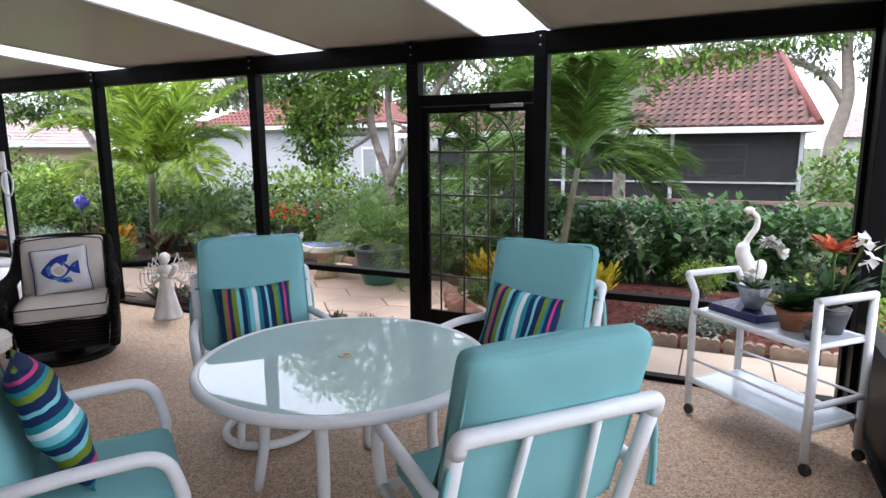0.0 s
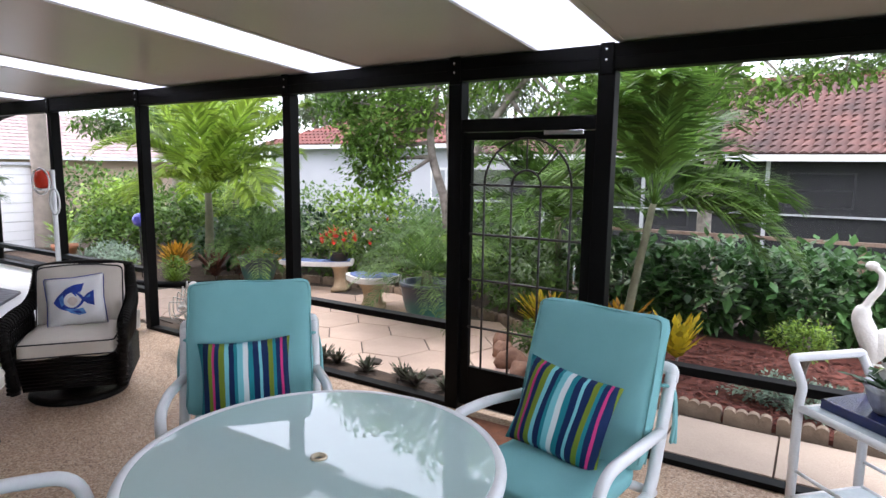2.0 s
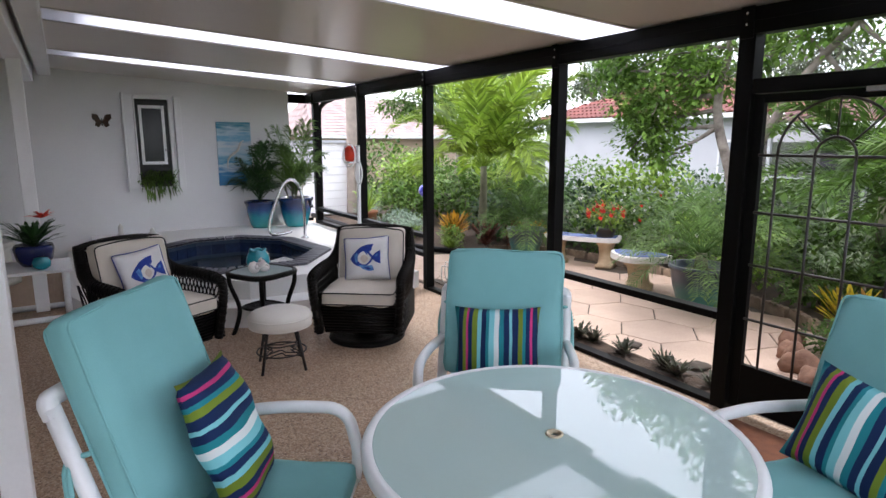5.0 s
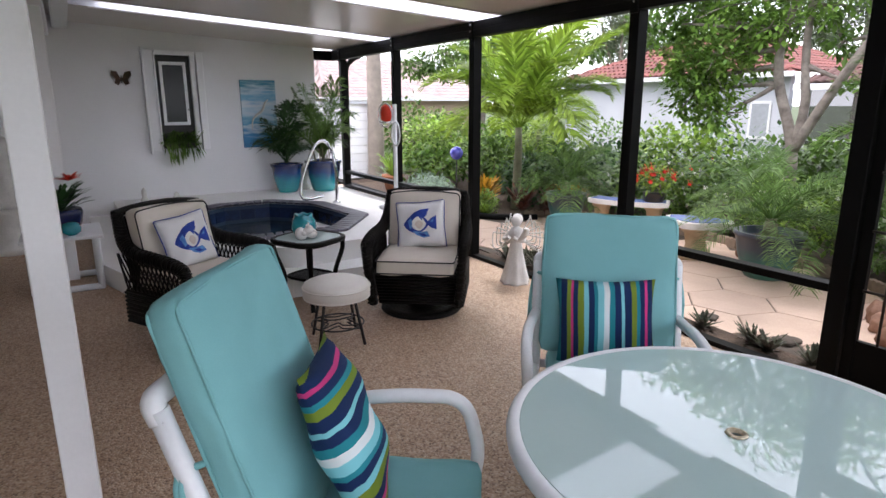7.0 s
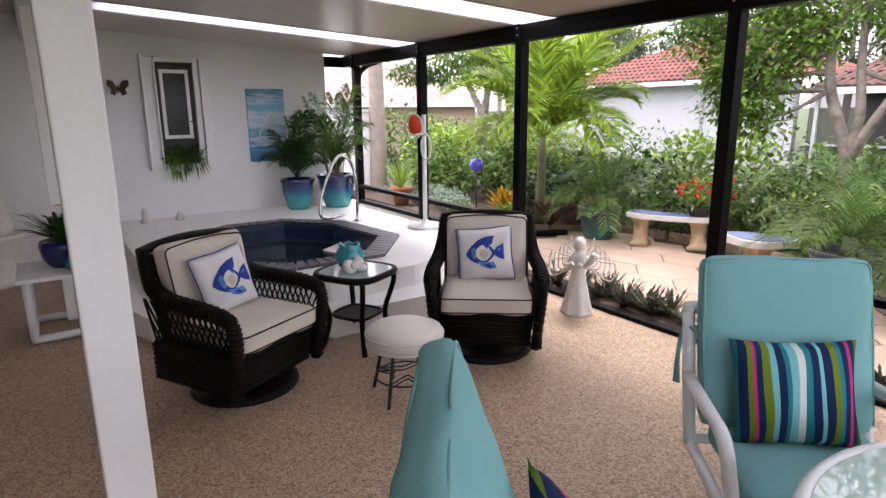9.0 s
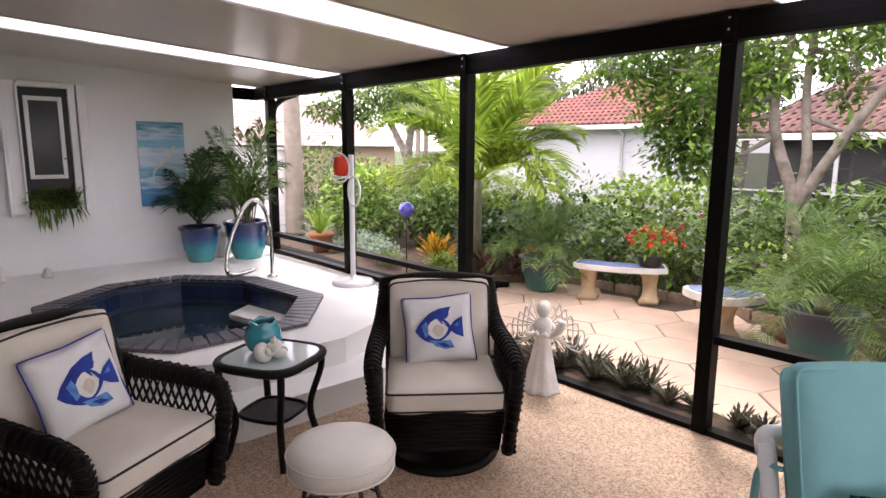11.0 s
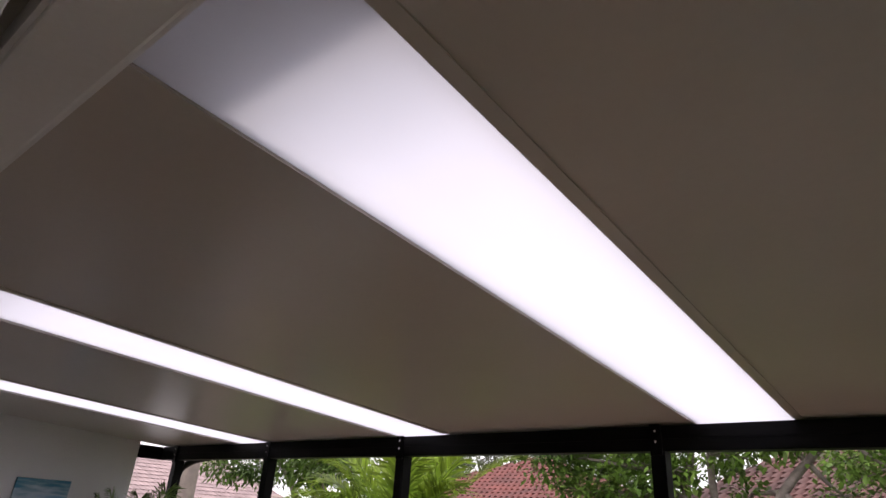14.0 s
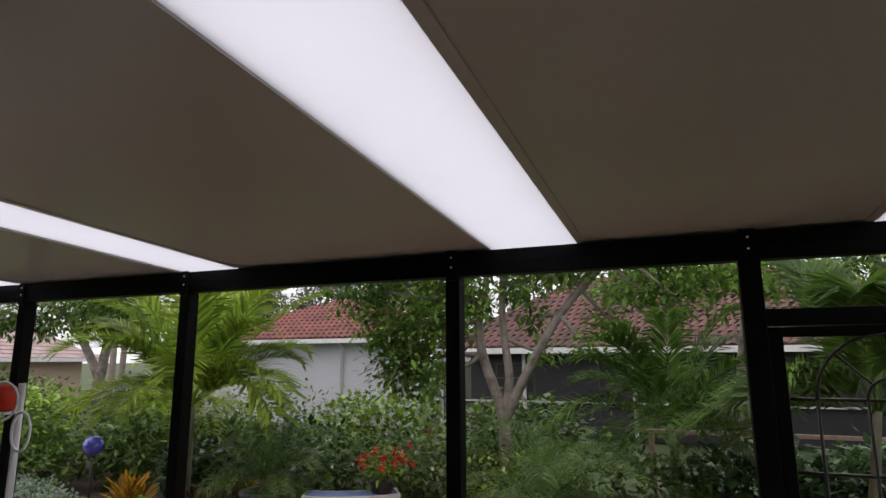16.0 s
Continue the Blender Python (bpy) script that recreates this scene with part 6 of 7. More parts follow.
RT = random.Random(5)
tree("leafy_tree", pose(-3.95, 8.75, 0), "leafy green tree with grey branching trunks",
     [([(0, 0, 0), (0.0, 0.02, 0.6), (-0.03, 0.0, 1.2), (-0.27, 0.0, 1.9), (-0.30, 0.0, 2.4), (-0.20, 0, 2.9), (-0.35, 0, 3.7)], 0.088, 0.032),
      ([(0.0, 0, 1.1), (0.07, 0, 1.6), (0.02, 0, 2.1), (0.0, 0, 2.6), (0.06, 0, 3.6)], 0.06, 0.035),
      ([(0.0, 0, 1.1), (0.30, 0, 1.68), (0.73, -0.05, 2.36), (1.2, -0.1, 2.85), (1.75, -0.1, 3.4)], 0.066, 0.032)],
     [((-1.30, -0.2, 1.75), (0.48, 0.4, 0.42)), ((-1.0, -0.3, 2.3), (0.7, 0.5, 0.45)), ((-1.65, 0.0, 2.35), (0.5, 0.4, 0.4)), ((-0.7, 0.1, 2.9), (0.7, 0.6, 0.45)), ((-1.0, -0.1, 3.5), (0.9, 0.6, 0.5)), ((-1.9, -0.2, 2.75), (0.55, 0.5, 0.4)), ((-1.75, -0.1, 3.25), (0.6, 0.5, 0.4)),
      ((0.3, 0.0, 3.2), (0.8, 0.5, 0.38)), ((1.2, -0.1, 3.15), (0.7, 0.5, 0.38)), ((0.38, 0.1, 2.35), (0.24, 0.25, 0.2)), ((1.7, 0.0, 2.6), (0.45, 0.4, 0.30)), ((-0.85, -0.3, 1.55), (0.36, 0.3, 0.30)), ((2.1, 0.1, 3.0), (0.6, 0.5, 0.4)), ((2.7, 0.0, 2.75), (0.5, 0.4, 0.3)), ((0.1, 0.4, 4.0), (1.5, 0.8, 0.5)), ((-1.15, -0.2, 2.0), (0.7, 0.5, 0.5)), ((-0.75, 0.2, 2.5), (0.6, 0.5, 0.5)), ((-1.5, 0.1, 2.9), (0.6, 0.5, 0.5)), ((1.25, 0.1, 2.35), (0.3, 0.25, 0.18)), ((0.25, -0.1, 2.72), (0.36, 0.3, 0.26)), ((0.8, -0.1, 2.9), (0.42, 0.35, 0.28)), ((1.05, -0.2, 2.0), (0.26, 0.25, 0.16)), ((-0.35, -0.2, 2.55), (0.34, 0.3, 0.28)), ((0.5, 0.1, 1.9), (0.2, 0.2, 0.14)), ((2.1, -0.1, 2.45), (0.36, 0.3, 0.22))],
     0.10, L_TREE, RT, per=1150, hang=0.3)
tree("canopy_tree", pose(0.6, 11.5, 0), "tall tree with hanging green leaves above the palm",
     [([(-1.6, 1, 0), (-1.6, 1, 1.6), (-1.3, 0.5, 3.2), (-0.6, 0, 4.2), (1.2, -0.2, 4.6)], 0.13, 0.04)],
     [((-1.9, -0.6, 3.05), (0.7, 0.5, 0.32)), ((-1.2, -0.5, 2.95), (0.6, 0.5, 0.28)), ((-0.5, -0.4, 3.0), (0.6, 0.5, 0.26)), ((0.2, -0.3, 3.12), (0.6, 0.5, 0.22)), ((-2.6, -0.3, 3.1), (0.8, 0.5, 0.4)), ((1.0, -0.2, 3.3), (0.7, 0.5, 0.2)), ((1.9, -0.2, 3.45), (0.7, 0.5, 0.22)), ((-0.2, 0.0, 3.9), (2.2, 0.8, 0.5)), ((-0.9, -0.7, 2.62), (0.3, 0.3, 0.16)), ((-3.4, -0.2, 3.0), (0.6, 0.5, 0.35)), ((-1.6, -0.6, 2.55), (0.35, 0.3, 0.2))],
     0.11, L_TREE, RT, per=950)
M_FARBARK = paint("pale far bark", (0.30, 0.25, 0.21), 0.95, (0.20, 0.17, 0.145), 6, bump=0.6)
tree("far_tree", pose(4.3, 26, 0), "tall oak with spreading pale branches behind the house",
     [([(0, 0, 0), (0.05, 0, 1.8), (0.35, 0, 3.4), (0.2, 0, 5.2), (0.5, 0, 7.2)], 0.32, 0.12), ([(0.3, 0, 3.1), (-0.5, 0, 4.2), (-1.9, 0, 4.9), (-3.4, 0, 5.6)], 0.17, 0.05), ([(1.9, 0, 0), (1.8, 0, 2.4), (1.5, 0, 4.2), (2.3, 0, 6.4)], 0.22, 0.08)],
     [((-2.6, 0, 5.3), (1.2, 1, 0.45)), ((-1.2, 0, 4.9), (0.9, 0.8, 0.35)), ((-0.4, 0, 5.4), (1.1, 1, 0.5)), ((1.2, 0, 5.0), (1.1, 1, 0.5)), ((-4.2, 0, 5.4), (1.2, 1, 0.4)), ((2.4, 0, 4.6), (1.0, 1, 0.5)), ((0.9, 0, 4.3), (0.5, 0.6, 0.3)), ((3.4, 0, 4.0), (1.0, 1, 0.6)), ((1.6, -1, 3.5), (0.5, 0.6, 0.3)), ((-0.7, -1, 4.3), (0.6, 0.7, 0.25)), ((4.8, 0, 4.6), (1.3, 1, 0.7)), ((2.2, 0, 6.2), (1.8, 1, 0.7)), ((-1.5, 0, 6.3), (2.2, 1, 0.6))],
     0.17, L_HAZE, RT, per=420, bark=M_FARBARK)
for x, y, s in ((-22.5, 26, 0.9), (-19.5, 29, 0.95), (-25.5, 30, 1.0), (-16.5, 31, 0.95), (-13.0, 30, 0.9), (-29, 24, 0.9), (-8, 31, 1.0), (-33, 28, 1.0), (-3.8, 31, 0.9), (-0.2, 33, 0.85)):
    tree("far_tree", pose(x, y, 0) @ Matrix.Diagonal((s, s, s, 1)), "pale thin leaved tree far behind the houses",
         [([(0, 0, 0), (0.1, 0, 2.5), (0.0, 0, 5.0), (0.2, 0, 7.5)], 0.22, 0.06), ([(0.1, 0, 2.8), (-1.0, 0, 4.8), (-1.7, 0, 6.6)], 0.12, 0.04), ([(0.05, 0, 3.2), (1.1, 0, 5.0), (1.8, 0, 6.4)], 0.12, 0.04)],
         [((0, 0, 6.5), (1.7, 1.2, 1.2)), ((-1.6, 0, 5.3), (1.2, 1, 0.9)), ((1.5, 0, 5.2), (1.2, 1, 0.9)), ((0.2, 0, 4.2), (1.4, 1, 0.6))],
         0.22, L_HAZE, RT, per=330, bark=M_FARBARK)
tree("yard_tree", pose(-13.6, 10.8, 0), "green spreading tree over the side yard",
     [([(0, 0, 0), (0.2, 0, 1.4), (0.5, 0, 2.6), (1.2, 0, 3.4)], 0.14, 0.05), ([(0.2, 0, 1.5), (-0.8, 0, 2.7), (-1.8, 0, 3.2)], 0.10, 0.04)],
     [((0.8, -0.2, 3.0), (1.2, 0.8, 0.5)), ((-0.6, 0, 3.2), (1.2, 0.8, 0.5)), ((-1.9, 0, 2.8), (0.9, 0.7, 0.45)), ((2.2, -0.3, 2.75), (0.9, 0.7, 0.5)), ((2.8, 0.1, 2.2), (0.7, 0.6, 0.45)), ((-3.0, -0.2, 2.9), (1.0, 0.7, 0.45)), ((3.4, 0.2, 2.9), (0.8, 0.7, 0.4)), ((0.2, -0.4, 2.6), (0.6, 0.5, 0.25))],
     0.13, L_MID, RT, per=800)
bm = B()
tube(bm, curve([(0, 0, 0), (0.03, 0, 1.2), (0.0, 0, 2.6), (0.04, 0, 5.5)], 8), [0.2 - 0.06 * i / 24 for i in range(25)], 14)
solid("bare_trunk", bm, M_FARBARK, "tall pale bare palm trunk by the side yard", "tree", m=pose(-12.6, 7.25, 0))

# ---- garden ornaments ----
M_MOSAIC = paint("blue mosaic", (0.16, 0.22, 0.46), 0.25, (0.10, 0.15, 0.34), 60, fine=0.25, bump=0.2, bscale=50)


def seat_leg(parent, x, y, turn, h, w=0.13):
    bm = B()
    lathe(bm, [(w * 1.25, 0), (w * 1.25, 0.05), (w * 0.95, 0.07), (w * 0.8, h * 0.5), (w * 0.95, h - 0.06), (w * 1.2, h - 0.03), (w * 1.2, h)], 4)
    for v in bm.verts:
        v.co.y *= 0.75
    bmesh.ops.rotate(bm, verts=bm.verts, cent=(0, 0, 0), matrix=Matrix.Rotation(radians(45 + turn), 3, "Z"))
    bmesh.ops.translate(bm, verts=bm.verts, vec=(x, y, 0))
    part("leg", bm, M_CONC, parent, "sandy carved stone leg")


gb = thing("garden_bench", pose(-5.28, 7.42, 0, 0, 0, 28), "curved stone bench with blue mosaic top", "bench")
seat_leg(gb, -0.34, 0.02, 0, 0.37)
seat_leg(gb, 0.34, 0.02, 0, 0.37)
bm = B()
arc = [(0.62 * math.sin(a), -0.20 - 0.28 * (1 - math.cos(a)) * -1) for a in np.linspace(-1.0, 1.0, 17)]
outer_ = [(x, y) for x, y in arc]
inner_ = [(x * 0.93, y + 0.32) for x, y in arc][::-1]
prism(bm, outer_ + inner_, 0.37, 0.43, 0.012)
part("seat", bm, M_CAST, gb)
bm = B()
cx_, cy_ = 0, 0.02
prism(bm, [(x * 0.93, (y - 0.05) * 0.80 + 0.03) for x, y in outer_ + inner_], 0.43, 0.436)
part("mosaic_top", bm, M_MOSAIC, gb, "blue mosaic inlay")
fo = thing("stone_seat", pose(-3.92, 6.98, 0, 0, 0, 20), "small stone seat with a blue mosaic top", "seat")
seat_leg(fo, 0, 0, 20, 0.36, 0.2)
bm = B()
kid = [((0.33 + 0.03 * math.cos(2 * a)) * math.cos(a), 0.24 * math.sin(a) + 0.05 * math.cos(2 * a)) for a in np.linspace(0, 2 * math.pi, 33)[:-1]]
prism(bm, kid, 0.36, 0.43, 0.014)
part("seat", bm, M_CAST, fo)
bm = B()
prism(bm, [(x * 0.86, y * 0.84) for x, y in kid], 0.43, 0.437)
part("mosaic_top", bm, M_MOSAIC, fo, "blue mosaic inlay")
bm = B()
lathe(bm, [(0.11, 0), (0.14, 0.1), (0.145, 0.12), (0.12, 0.12), (0, 0.10)], 20)
solid("flower_pot", bm, M_IRON, "dark flower pot on the stone bench", "pot", m=pose(-4.98, 7.55, 0.437))
gz = thing("gazing_ball", pose(-8.13, 6.57, 0), "blue glass gazing ball on a thin stake", "ornament")
part("stake", tube(B(), [(0, 0, 0), (0, 0, 0.80)], 0.010, 8), M_IRON, gz)
part("globe", ball(B(), (0, 0, 0.89), 0.108, 24), paint("cobalt mirror glass", (0.12, 0.12, 0.62), 0.08, (0.08, 0.08, 0.5), 3, metal=0.25, coat=0.6), gz)

bm = B()
tube(bm, curve([(0.0, 0, 0.42), (0.02, 0, 0.52), (-0.02, 0, 0.64), (-0.06, 0, 0.76), (-0.02, 0, 0.88), (0.03, 0, 0.97), (0.03, 0, 1.06), (-0.02, 0, 1.11)], 5), [0.035 + 0.035 * math.sin(math.pi * min(1, i / 20)) if i < 18 else 0.034 - 0.0004 * i for i in range(36)], 12)
ball(bm, (0.05, 0, 0.56), 0.072, 14, sy=0.75, sz=2.0, m=Matrix.Rotation(radians(22), 4, "Y"))
ball(bm, (-0.03, 0, 1.115), 0.042, 12, sy=0.8, sz=0.8)
for s in (-0.03, 0.03):
    tube(bm, [(0.03, s, 0.45), (0.03, s, 0.0)], 0.010, 6)
eg = solid("egret_statue", bm, M_CAST, "white egret statue with a yellow bill in the bed", "statue", m=pose(1.02, 6.3, 0.0) @ Matrix.Diagonal((1.0, 1.0, 1.0, 1)))
bm = B()
lathe(bm, [(0.06, 0), (0.11, 0.05), (0.12, 0.12), (0.09, 0.19), (0.06, 0.21), (0.07, 0.23), (0.0, 0.22)], 20)
solid("clay_jug", bm, M_CONC, "small round clay jug in the bed", "jug", m=pose(-0.80, 6.50, 0.012))


# ---- houses ----
M_ROOF = paint("red clay roof tile", (0.21, 0.065, 0.052), 0.85, (0.11, 0.04, 0.034), 1.4, islands=0.16, fine=0.25, bscale=3, bump=0.2)
M_ROOFB = paint("weathered brown red roof tile", (0.155, 0.070, 0.058), 0.88, (0.055, 0.034, 0.031), 1.2, islands=0.16, fine=0.3, bscale=2, bump=0.2)
M_ROOFC = paint("pinkish grey shingles", (0.37, 0.28, 0.265), 0.9, (0.29, 0.22, 0.21), 2, islands=0.15)
M_FASCIA = paint("white fascia", (0.74, 0.74, 0.74), 0.6)
M_PORCH = paint("dull porch frame paint", (0.48, 0.49, 0.51), 0.6)
# the porch's shade is put into this grey, for back wall and soffit
M_PORCHSHADE = paint("porch grey with painted shade", (0.20, 0.20, 0.215), 0.9, (0.16, 0.16, 0.175), 2)


def screen_paint():
    ma = bpy.data.materials.new("dark insect screen")
    ma.use_nodes = True
    N, L = ma.node_tree.nodes, ma.node_tree.links
    tr, mx = N.new("ShaderNodeBsdfTransparent"), N.new("ShaderNodeMixShader")
    bs = N["Principled BSDF"]
    bs.inputs["Base Color"].default_value, bs.inputs["Roughness"].default_value = (0.03, 0.03, 0.033, 1), 0.7
    mx.inputs[0].default_value = 0.45
    L.new(bs.outputs[0], mx.inputs[1])
    L.new(tr.outputs[0], mx.inputs[2])
    L.new(mx.outputs[0], N["Material Output"].inputs["Surface"])
    return ma


M_SCREEN = screen_paint()


def tiled_slope(parent, a, b, c, d, mat, wave=0.20, course=0.30, depth=0.05, name="roof_slope"):
    """Barrel tiles over the slope a b (eave) c d (ridge): each tile is a raised arched piece lapping the one below."""
    a, b, c, d = (Vector(p) for p in (a, b, c, d))
    up = ((d + c) / 2 - (a + b) / 2)
    nrm = (b - a).cross(up).normalized()
    rows = max(2, int(up.length / course))
    vs, fs = [], []
    i0 = len(vs)
    for p in (a, b, c, d):
        vs.append(p - nrm * 0.03)
    fs.append((0, 1, 2, 3))
    for r in range(rows):
        t0, t1 = r / rows, min(1.0, (r + 1.12) / rows)
        L0, R0, L1, R1 = a.lerp(d, t0), b.lerp(c, t0), a.lerp(d, t1), b.lerp(c, t1)
        u = (R0 - L0).normalized()
        n = max(1, int((R0 - L0).length / wave))
        for k in range(n):
            x0 = L0 + u * wave * k
            base = x0 + (up.normalized() * ((t1 - t0) * up.length))
            if (base - L1).dot(u) < -wave * 0.6 or (base - R1).dot(u) > -wave * 0.3:
                continue
            i = len(vs)
            for e, lift in ((x0, 0.02), (base, 0.0)):
                for q in range(5):
                    g = q / 4
                    vs.append(e + u * wave * g + nrm * (lift + depth * math.sin(math.pi * g)))
            for q in range(4):
                fs.append((i + q, i + q + 1, i + 6 + q, i + 5 + q))
            fs.append((i, i + 4, i + 3, i + 2, i + 1))
    ob = new(name, sheet_mesh(name, vs, fs, [mat]))
    ob.parent = parent
    return ob


hb = thing("house_with_porch", pose(0, 0, 0), "single storey house with brown red tile roof and screened porch", "house")
EY, EZ, RY, RZ = 16.3, 2.13, 19.6, 4.12
XL, XR = -8.0, 2.66
tagged(tiled_slope(hb, (XL, EY - 0.3, EZ), (XR, EY - 0.3, EZ), (XR - 0.6, RY, RZ), (XL + 3.0, RY, RZ), M_ROOFB), kind="")
tiled_slope(hb, (XL, RY + 3.3, EZ), (XL, EY - 0.3, EZ), (XL + 3.0, RY, RZ), (XL + 3.0, RY, RZ), M_ROOFB)
tiled_slope(hb, (XR, EY - 0.3, EZ), (XR, RY + 3.3, EZ), (XR - 0.6, RY, RZ), (XR - 0.6, RY, RZ), M_ROOFB)
part("ridge_cap", tube(B(), [(XL + 3.0, RY, RZ + 0.02), (XR - 0.6, RY, RZ + 0.02)], 0.09, 8), M_ROOF, hb)
part("hip_cap", tube(B(), [(XR - 0.6, RY, RZ + 0.02), (XR, EY - 0.3, EZ + 0.03)], 0.09, 8), M_ROOF, hb, "brighter red hip tiles")
bm = B()
box(bm, XL, XR + 0.02, EY - 0.36, EY - 0.28, EZ - 0.15, EZ - 0.01)
box(bm, XR - 0.06, XR + 0.02, EY - 0.28, EY + 6, EZ - 0.15, EZ - 0.01)
part("fascia", bm, M_FASCIA, hb)
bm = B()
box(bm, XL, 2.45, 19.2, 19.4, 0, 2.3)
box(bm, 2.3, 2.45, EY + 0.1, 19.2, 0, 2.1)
part("wall", bm, M_PORCHSHADE, hb)
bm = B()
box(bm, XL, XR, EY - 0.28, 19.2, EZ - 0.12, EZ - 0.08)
part("soffit", bm, M_PORCHSHADE, hb)
for x0, x1, z0, z1 in ((-0.1, 1.4, 0.85, 1.75), (-4.2, -2.4, 0.1, 1.95), (-7.2, -6.0, 0.85, 1.75)):
    wi = part("window", box(B(), x0, x1, 19.15, 19.2, z0, z1), M_FASCIA, hb)
    bm = B()
    for u in (0.06, 0.53):
        box(bm, x0 + 0.06, x1 - 0.06, 19.13, 19.145, z0 + (z1 - z0) * u, z0 + (z1 - z0) * (u + 0.42))
    part("pane", bm, paint("dark window", (0.03, 0.035, 0.04), 0.1, spec=0.8), wi)
for x in (-7.8, -5.6, -3.0, -0.35, 2.38):
    part("porch_post", box(B(), x - 0.04, x + 0.04, EY - 0.04, EY + 0.04, 0, EZ - 0.13), M_PORCH, hb)
part("porch_rail", box(B(), XL, 2.38, EY - 0.03, EY + 0.03, 0.81, 0.85), M_PORCH, hb)
part("porch_screen", box(B(), XL, 2.38, EY + 0.055, EY + 0.06, 0.0, EZ - 0.13), M_SCREEN, hb, "dark insect screen")
bm = B()
lathe(bm, [(0.3, 0), (0.36, 0.3), (0.30, 0.55), (0.1, 0.7), (0, 0.72)], 16, (1.75, 17.6, 0))
part("porch_grill", bm, M_IRON, hb, "dark covered grill in the porch")

ha = thing("white_house_wing", pose(0, 0, 0), "pale stucco house wing with red tile hip roof", "house")
AX0, AX1, AY = -17.2, -8.35, 17.0
tiled_slope(ha, (AX0, AY - 0.4, 2.47), (AX1, AY - 0.4, 2.47), (-12.6, AY + 3.2, 4.05), (-13.2, AY + 3.2, 4.05), M_ROOF)
tiled_slope(ha, (AX1, AY - 0.4, 2.47), (AX1, AY + 6, 2.47), (-12.6, AY + 3.2, 4.05), (-12.6, AY + 3.2, 4.05), M_ROOF)
tiled_slope(ha, (AX0, AY + 6, 2.47), (AX0, AY - 0.4, 2.47), (-13.2, AY + 3.2, 4.05), (-13.2, AY + 3.2, 4.05), M_ROOF)
bm = B()
box(bm, AX0, AX1, AY - 0.46, AY - 0.38, 2.33, 2.46)
part("fascia", bm, M_FASCIA, ha)
bm = B()
box(bm, AX0 + 0.4, AX1 - 0.3, AY, AY + 0.2, 0, 2.36)
box(bm, AX0 + 0.4, AX1 - 0.3, AY - 0.38, AY, 2.34, 2.37)
part("wall", bm, M_STUC, ha)
part("downspout", tube(B(), [(-11.2, AY - 0.36, 2.36), (-11.2, AY - 0.06, 2.2), (-11.2, AY - 0.06, 0.1)], 0.04, 8), M_FASCIA, ha)
for x in (-9.35,):
    wi = part("window", box(B(), x - 0.3, x + 0.3, AY - 0.03, AY, 0.75, 1.75), M_FASCIA, ha)
    part("pane", box(B(), x - 0.23, x + 0.23, AY - 0.04, AY - 0.032, 0.83, 1.67), paint("pale far window", (0.34, 0.36, 0.38), 0.2), wi)

hc = thing("tan_house", pose(0, 0, 0), "tan stucco house with pinkish grey roof", "house")
tiled_slope(hc, (-21.5, 9.5, 1.95), (-21.5, 17.5, 1.95), (-25, 15.5, 3.6), (-25, 10.5, 3.6), M_ROOFC, course=0.3, depth=0.012)
tiled_slope(hc, (-28.5, 9.5, 1.95), (-21.5, 9.5, 1.95), (-25, 10.5, 3.6), (-25, 10.5, 3.6), M_ROOFC, course=0.3, depth=0.012)
part("wall", box(B(), -28, -22, 10, 17, 0, 1.93), M_TAN, hc)
part("fascia", box(B(), -21.55, -21.45, 9.5, 17.5, 1.83, 1.96), M_FASCIA, hc)

hd = thing("far_house", pose(0, 0, 0), "far pale house with grey roof", "house")
tiled_slope(hd, (5.3, 36, 2.1), (14, 36, 2.1), (12, 40, 3.7), (7.3, 40, 3.7), M_ROOFC, course=0.35, depth=0.02)
part("wall", box(B(), 5.8, 13.5, 36.5, 40, 0, 2.1), M_STUC, hd)

sh = thing("garden_shed", pose(-13.2, 6.95, 0), "white garden shed with lapped siding", "shed")
part("body", box(B(), -0.5, 0.45, -0.9, 0.42, 0, 1.68), M_FASCIA, sh)
for k in range(9):
    part("board", box(B(), 0.45, 0.47 + 0.004 * (k % 2), -0.9, 0.42, 0.02 + 0.185 * k, 0.19 + 0.185 * k), M_TRIM, sh)
part("roof", box(B(), -0.6, 0.55, -1.0, 0.5, 1.68, 1.74), M_STUC, sh)

# low rail behind the hedge
M_RAIL = paint("weathered brown timber", (0.26, 0.18, 0.13), 0.9, (0.15, 0.10, 0.075), 12, bump=0.4, bscale=60)
fr = thing("wood_rail", pose(0, 11.0, 0), "long low weathered wooden rail behind the hedge", "fence")
part("rail", box(B(), -2.6, 3.2, -0.03, 0.03, 0.78, 0.83), M_RAIL, fr)
for x in (-2.4, -0.6, 1.2, 3.0):
    part("post", box(B(), x - 0.04, x + 0.04, -0.04, 0.04, 0, 0.78), M_RAIL, fr)

# ---- ground and paving ----
bm = B()
box(bm, -700, 700, -500, 900, -0.4, -0.06)
solid("ground", bm, M_GRASS, "garden ground running out to the horizon", "ground", kind="structure")
bm = B()
prism(bm, [(-14.5, YS + 0.07), (XW + 4, YS + 0.07), (XW + 4, 9.6), (-14.5, 10.4)], -0.059, -0.02)
solid("garden_soil", bm, M_SOIL, "dark garden soil of the beds", "soil", kind="structure")
bm = B()
prism(bm, [(-8.3, 5.35), (-1.2, 5.0), (-0.9, 5.75), (-1.35, 6.2), (-1.8, 6.8), (-2.6, 7.35), (-4.0, 7.7), (-6.6, 7.6), (-7.0, 6.4), (-8.3, 5.9)], -0.019, -0.008)
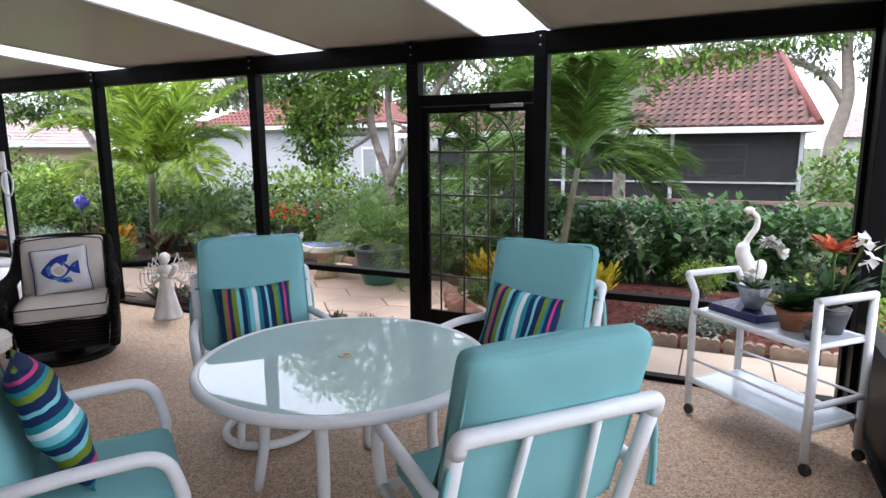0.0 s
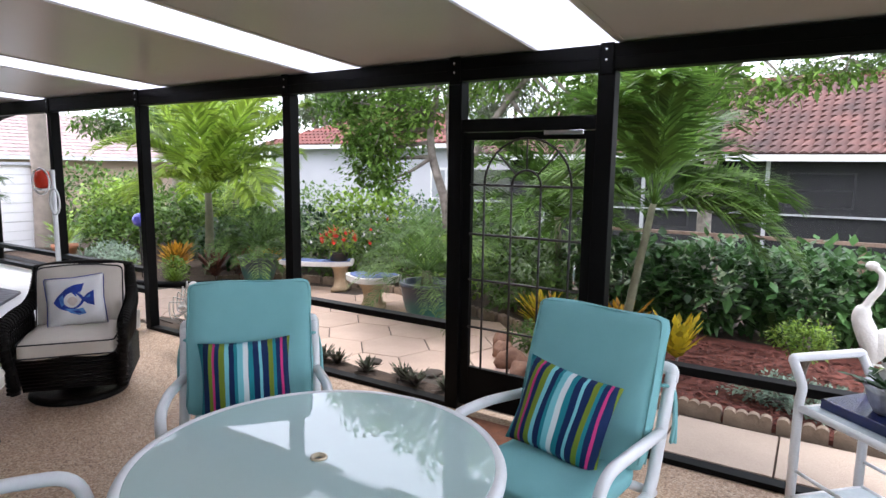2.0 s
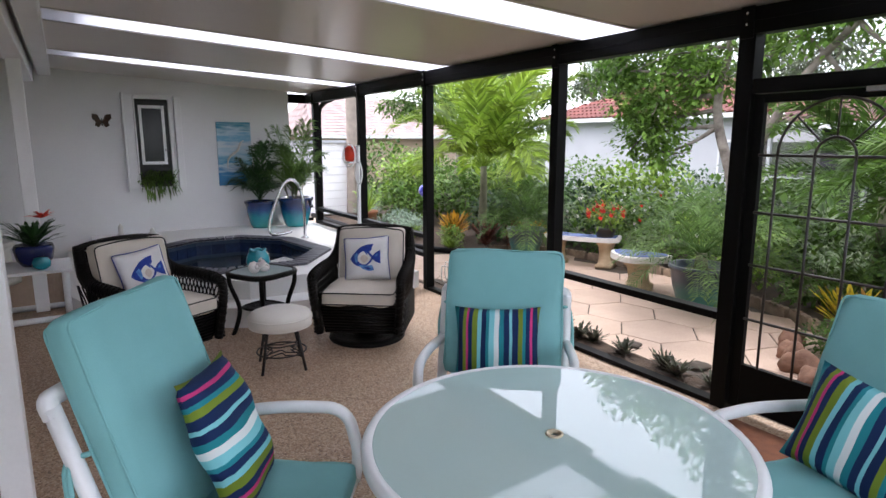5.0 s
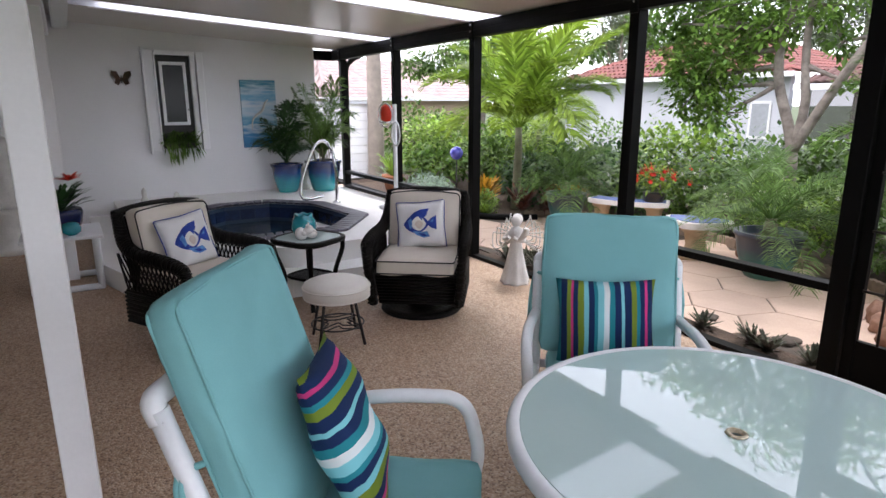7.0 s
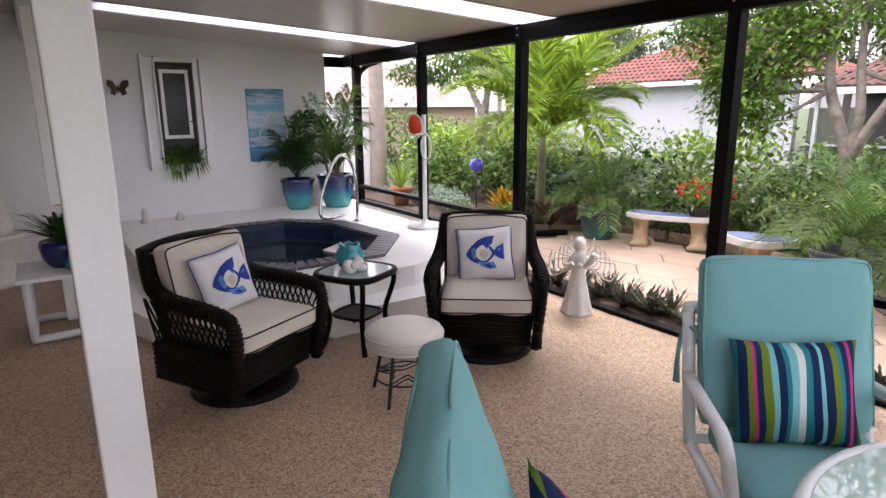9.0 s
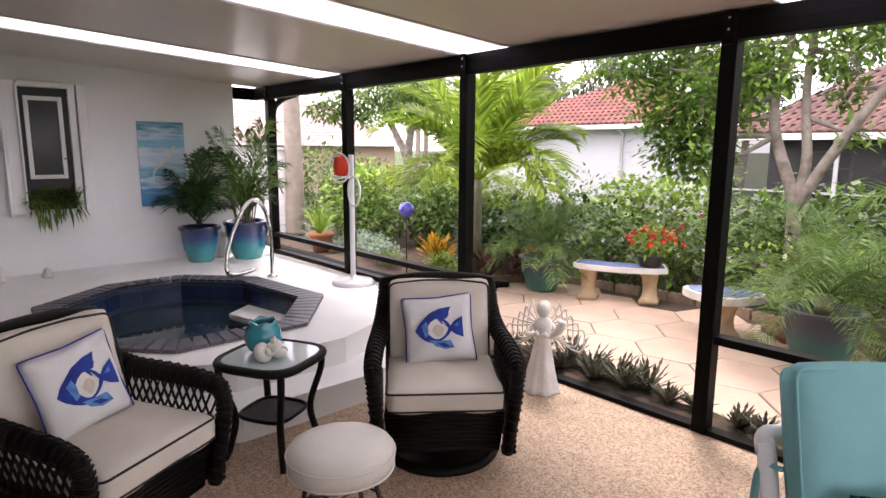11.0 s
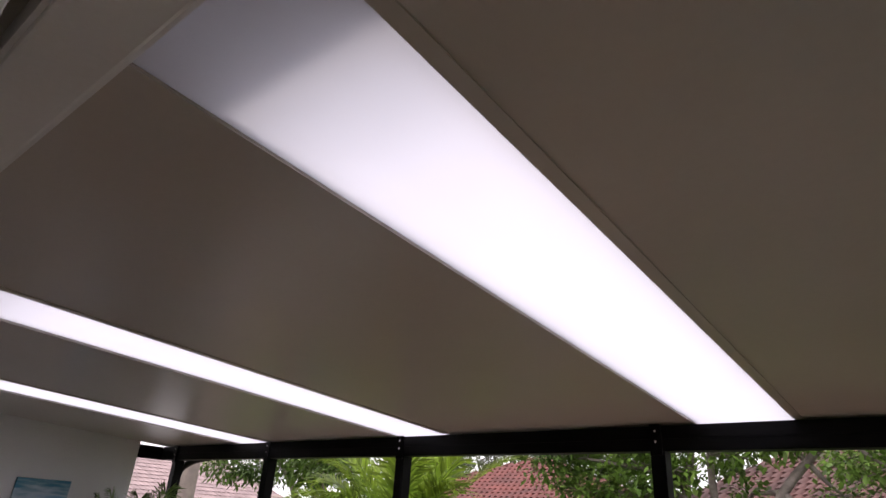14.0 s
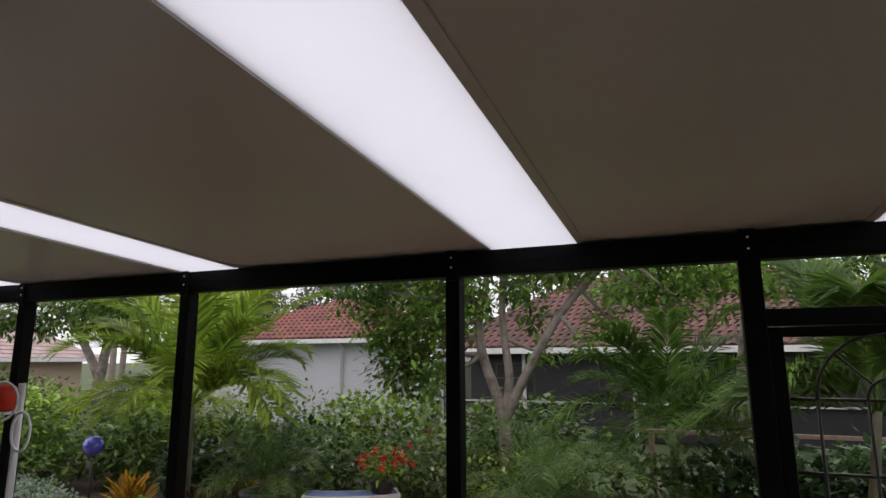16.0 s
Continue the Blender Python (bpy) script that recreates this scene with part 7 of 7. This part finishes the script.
solid("patio_bed", bm, M_JOINT, "dark joints under the patio paving", "paving", kind="structure")
bm = B()
prism(bm, [(-13.5, 5.1), (-5.5, 5.1), (-7.2, 6.0), (-13.5, 6.2)], -0.019, -0.006)
solid("side_path", bm, M_SLAB, "tan sandy side path", "path", kind="structure")
bm = B()
pts = curve([(-13.2, 6.25, 0.03), (-10, 6.15, 0.03), (-8.0, 6.1, 0.03), (-7.0, 6.45, 0.03), (-6.6, 7.0, 0.03)], 6)
tube(bm, pts, 0.05, 8)
solid("bed_edging", bm, M_FRAME, "dark rounded garden edging", "edging", kind="structure")
bm = B()
prism(bm, [(-0.9, 5.80), (XW + 3.9, 5.78), (XW + 3.9, 8.0), (-1.6, 8.0), (-1.75, 6.9), (-1.3, 6.3)], -0.019, 0.012)
solid("mulch_bed", bm, M_MULCH, "red wood mulch bed", "mulch", kind="structure")


def inside(x, y, poly):
    c, j = False, len(poly) - 1
    for i in range(len(poly)):
        (xi, yi), (xj, yj) = poly[i], poly[j]
        if (yi > y) != (yj > y) and x < (xj - xi) * (y - yi) / (yj - yi) + xi:
            c = not c
        j = i
    return c


# hexagonal stamped pavers
pv = thing("patio_paving", pose(0, 0, 0), "pinkish hexagonal concrete patio paving", "paving", kind="structure")
AREA = [(-8.2, 5.25), (-5.4, 5.20), (-4.7, 5.18), (-3.3, 5.14), (-2.6, 5.10), (-1.2, 5.05), (-0.95, 5.75), (-1.4, 6.25), (-1.8, 6.85), (-2.6, 7.3), (-4.0, 7.65), (-6.5, 7.55), (-6.9, 6.4), (-8.2, 5.9)]
R6 = 0.37
bm = B()
hexv = [(R6 * 0.984 * math.cos(radians(60 * q + 12)), R6 * 0.984 * math.sin(radians(60 * q + 12))) for q in range(6)]
lo = [bm.verts.new((x, y, -0.012)) for x, y in hexv]
md = [bm.verts.new((x, y, 0.001)) for x, y in hexv]
hi = [bm.verts.new((x * 0.982, y * 0.982, 0.006)) for x, y in hexv]
for ring_a, ring_b in ((lo, md), (md, hi)):
    for q in range(6):
        bm.faces.new((ring_a[q], ring_a[(q + 1) % 6], ring_b[(q + 1) % 6], ring_b[q]))
bm.faces.new(hi)
hex_me = mesh_of("paver", bm, M_PAVE)
ux = Vector((math.sqrt(3) * R6 * math.cos(radians(42)), math.sqrt(3) * R6 * math.sin(radians(42))))
uy = Vector((math.sqrt(3) * R6 * math.cos(radians(102)), math.sqrt(3) * R6 * math.sin(radians(102))))
for i in range(-30, 31):
    for j in range(-30, 31):
        p = Vector((-4.0, 6.3)) + ux * i + uy * j
        if inside(p.x, p.y, AREA):
            shared("paver", hex_me, pv, pose(p.x, p.y, -0.008 + RG.uniform(0, 0.003), RG.uniform(-0.3, 0.3), RG.uniform(-0.3, 0.3)))
# square slabs beside the mulch bed
sl = thing("slab_walk", pose(0, 0, 0), "tan square concrete slabs along the screen", "paving", kind="structure")
bm = B()
box(bm, 0.006, 0.634, 0.006, 0.634, -0.012, 0.006, bevel=0.004)
slab_me = mesh_of("slab", bm, M_SLAB)
for k in range(-2, 9):
    shared("slab", slab_me, sl, pose(-0.09 + 0.64 * k, 5.075, -0.008 + 0.002 * (k % 3)))
# scalloped edging blocks
ed_ = thing("scalloped_edging", pose(0, 0, 0), "brown scalloped concrete edging blocks", "edging", kind="structure")
bm = B()
prof = [(0, -0.02)] + [(0.0 + 0.075 * k + 0.0375 - 0.0375 * math.cos(a), 0.065 + 0.03 * math.sin(a)) for k in range(4) for a in np.linspace(0.15, math.pi - 0.15, 6)] + [(0.30, -0.02)]
f_, b_ = [bm.verts.new((x, -0.03, z)) for x, z in prof], [bm.verts.new((x, 0.03, z)) for x, z in prof]
bm.faces.new(f_)
bm.faces.new(b_[::-1])
for i in range(len(prof)):
    bm.faces.new((f_[i - 1], b_[i - 1], b_[i], f_[i]))
edge_me = mesh_of("edging_block", bm, M_CURB)
line = curve([(5.0, 5.76, 0), (2.0, 5.78, 0), (0.4, 5.80, 0), (-0.6, 5.83, 0), (-1.0, 5.98, 0), (-1.35, 6.3, 0), (-1.7, 6.85, 0), (-2.3, 7.3, 0), (-3.4, 7.66, 0), (-4.6, 7.95, 0), (-6.2, 7.75, 0), (-6.9, 7.0, 0)], 40)
acc, last = 0.0, line[0]
for p in line[1:]:
    acc += (p - last).length
    if acc >= 0.31:
        d = (p - last).normalized()
        shared("edging_block", edge_me, ed_, Matrix.Translation(p) @ Matrix.Rotation(math.atan2(d.y, d.x) + RG.uniform(-0.05, 0.05), 4, "Z"))
        acc = 0.0
    last = p
# mulch chips
vs, fs = [], []
for _ in range(5200):
    x, y = RG.uniform(-1.3, 4.2), 5.84 + 1.9 * RG.random() ** 1.4
    if x < -0.5 and y < 6.2 + (-0.5 - x) * 0.6:
        continue
    a, l, w, h = RG.uniform(0, 3.14), RG.uniform(0.02, 0.055), RG.uniform(0.006, 0.014), RG.uniform(0.012, 0.032)
    c, s, t = math.cos(a), math.sin(a), RG.uniform(-0.012, 0.012)
    i = len(vs)
    for u, v, z in ((-l, -w, h - t), (l, -w, h + t), (l, w, h + t + 0.002), (-l, w, h - t + 0.004), (0, 0, h + 0.010)):
        vs.append((x + u * c - v * s, y + u * s + v * c, z))
    fs += [(i, i + 1, i + 4), (i + 1, i + 2, i + 4), (i + 2, i + 3, i + 4), (i + 3, i, i + 4)]
tagged(new("mulch_chips", sheet_mesh("mulch_chips", vs, fs, [M_MULCH])), "loose red wood mulch chips", "mulch", kind="stuff")
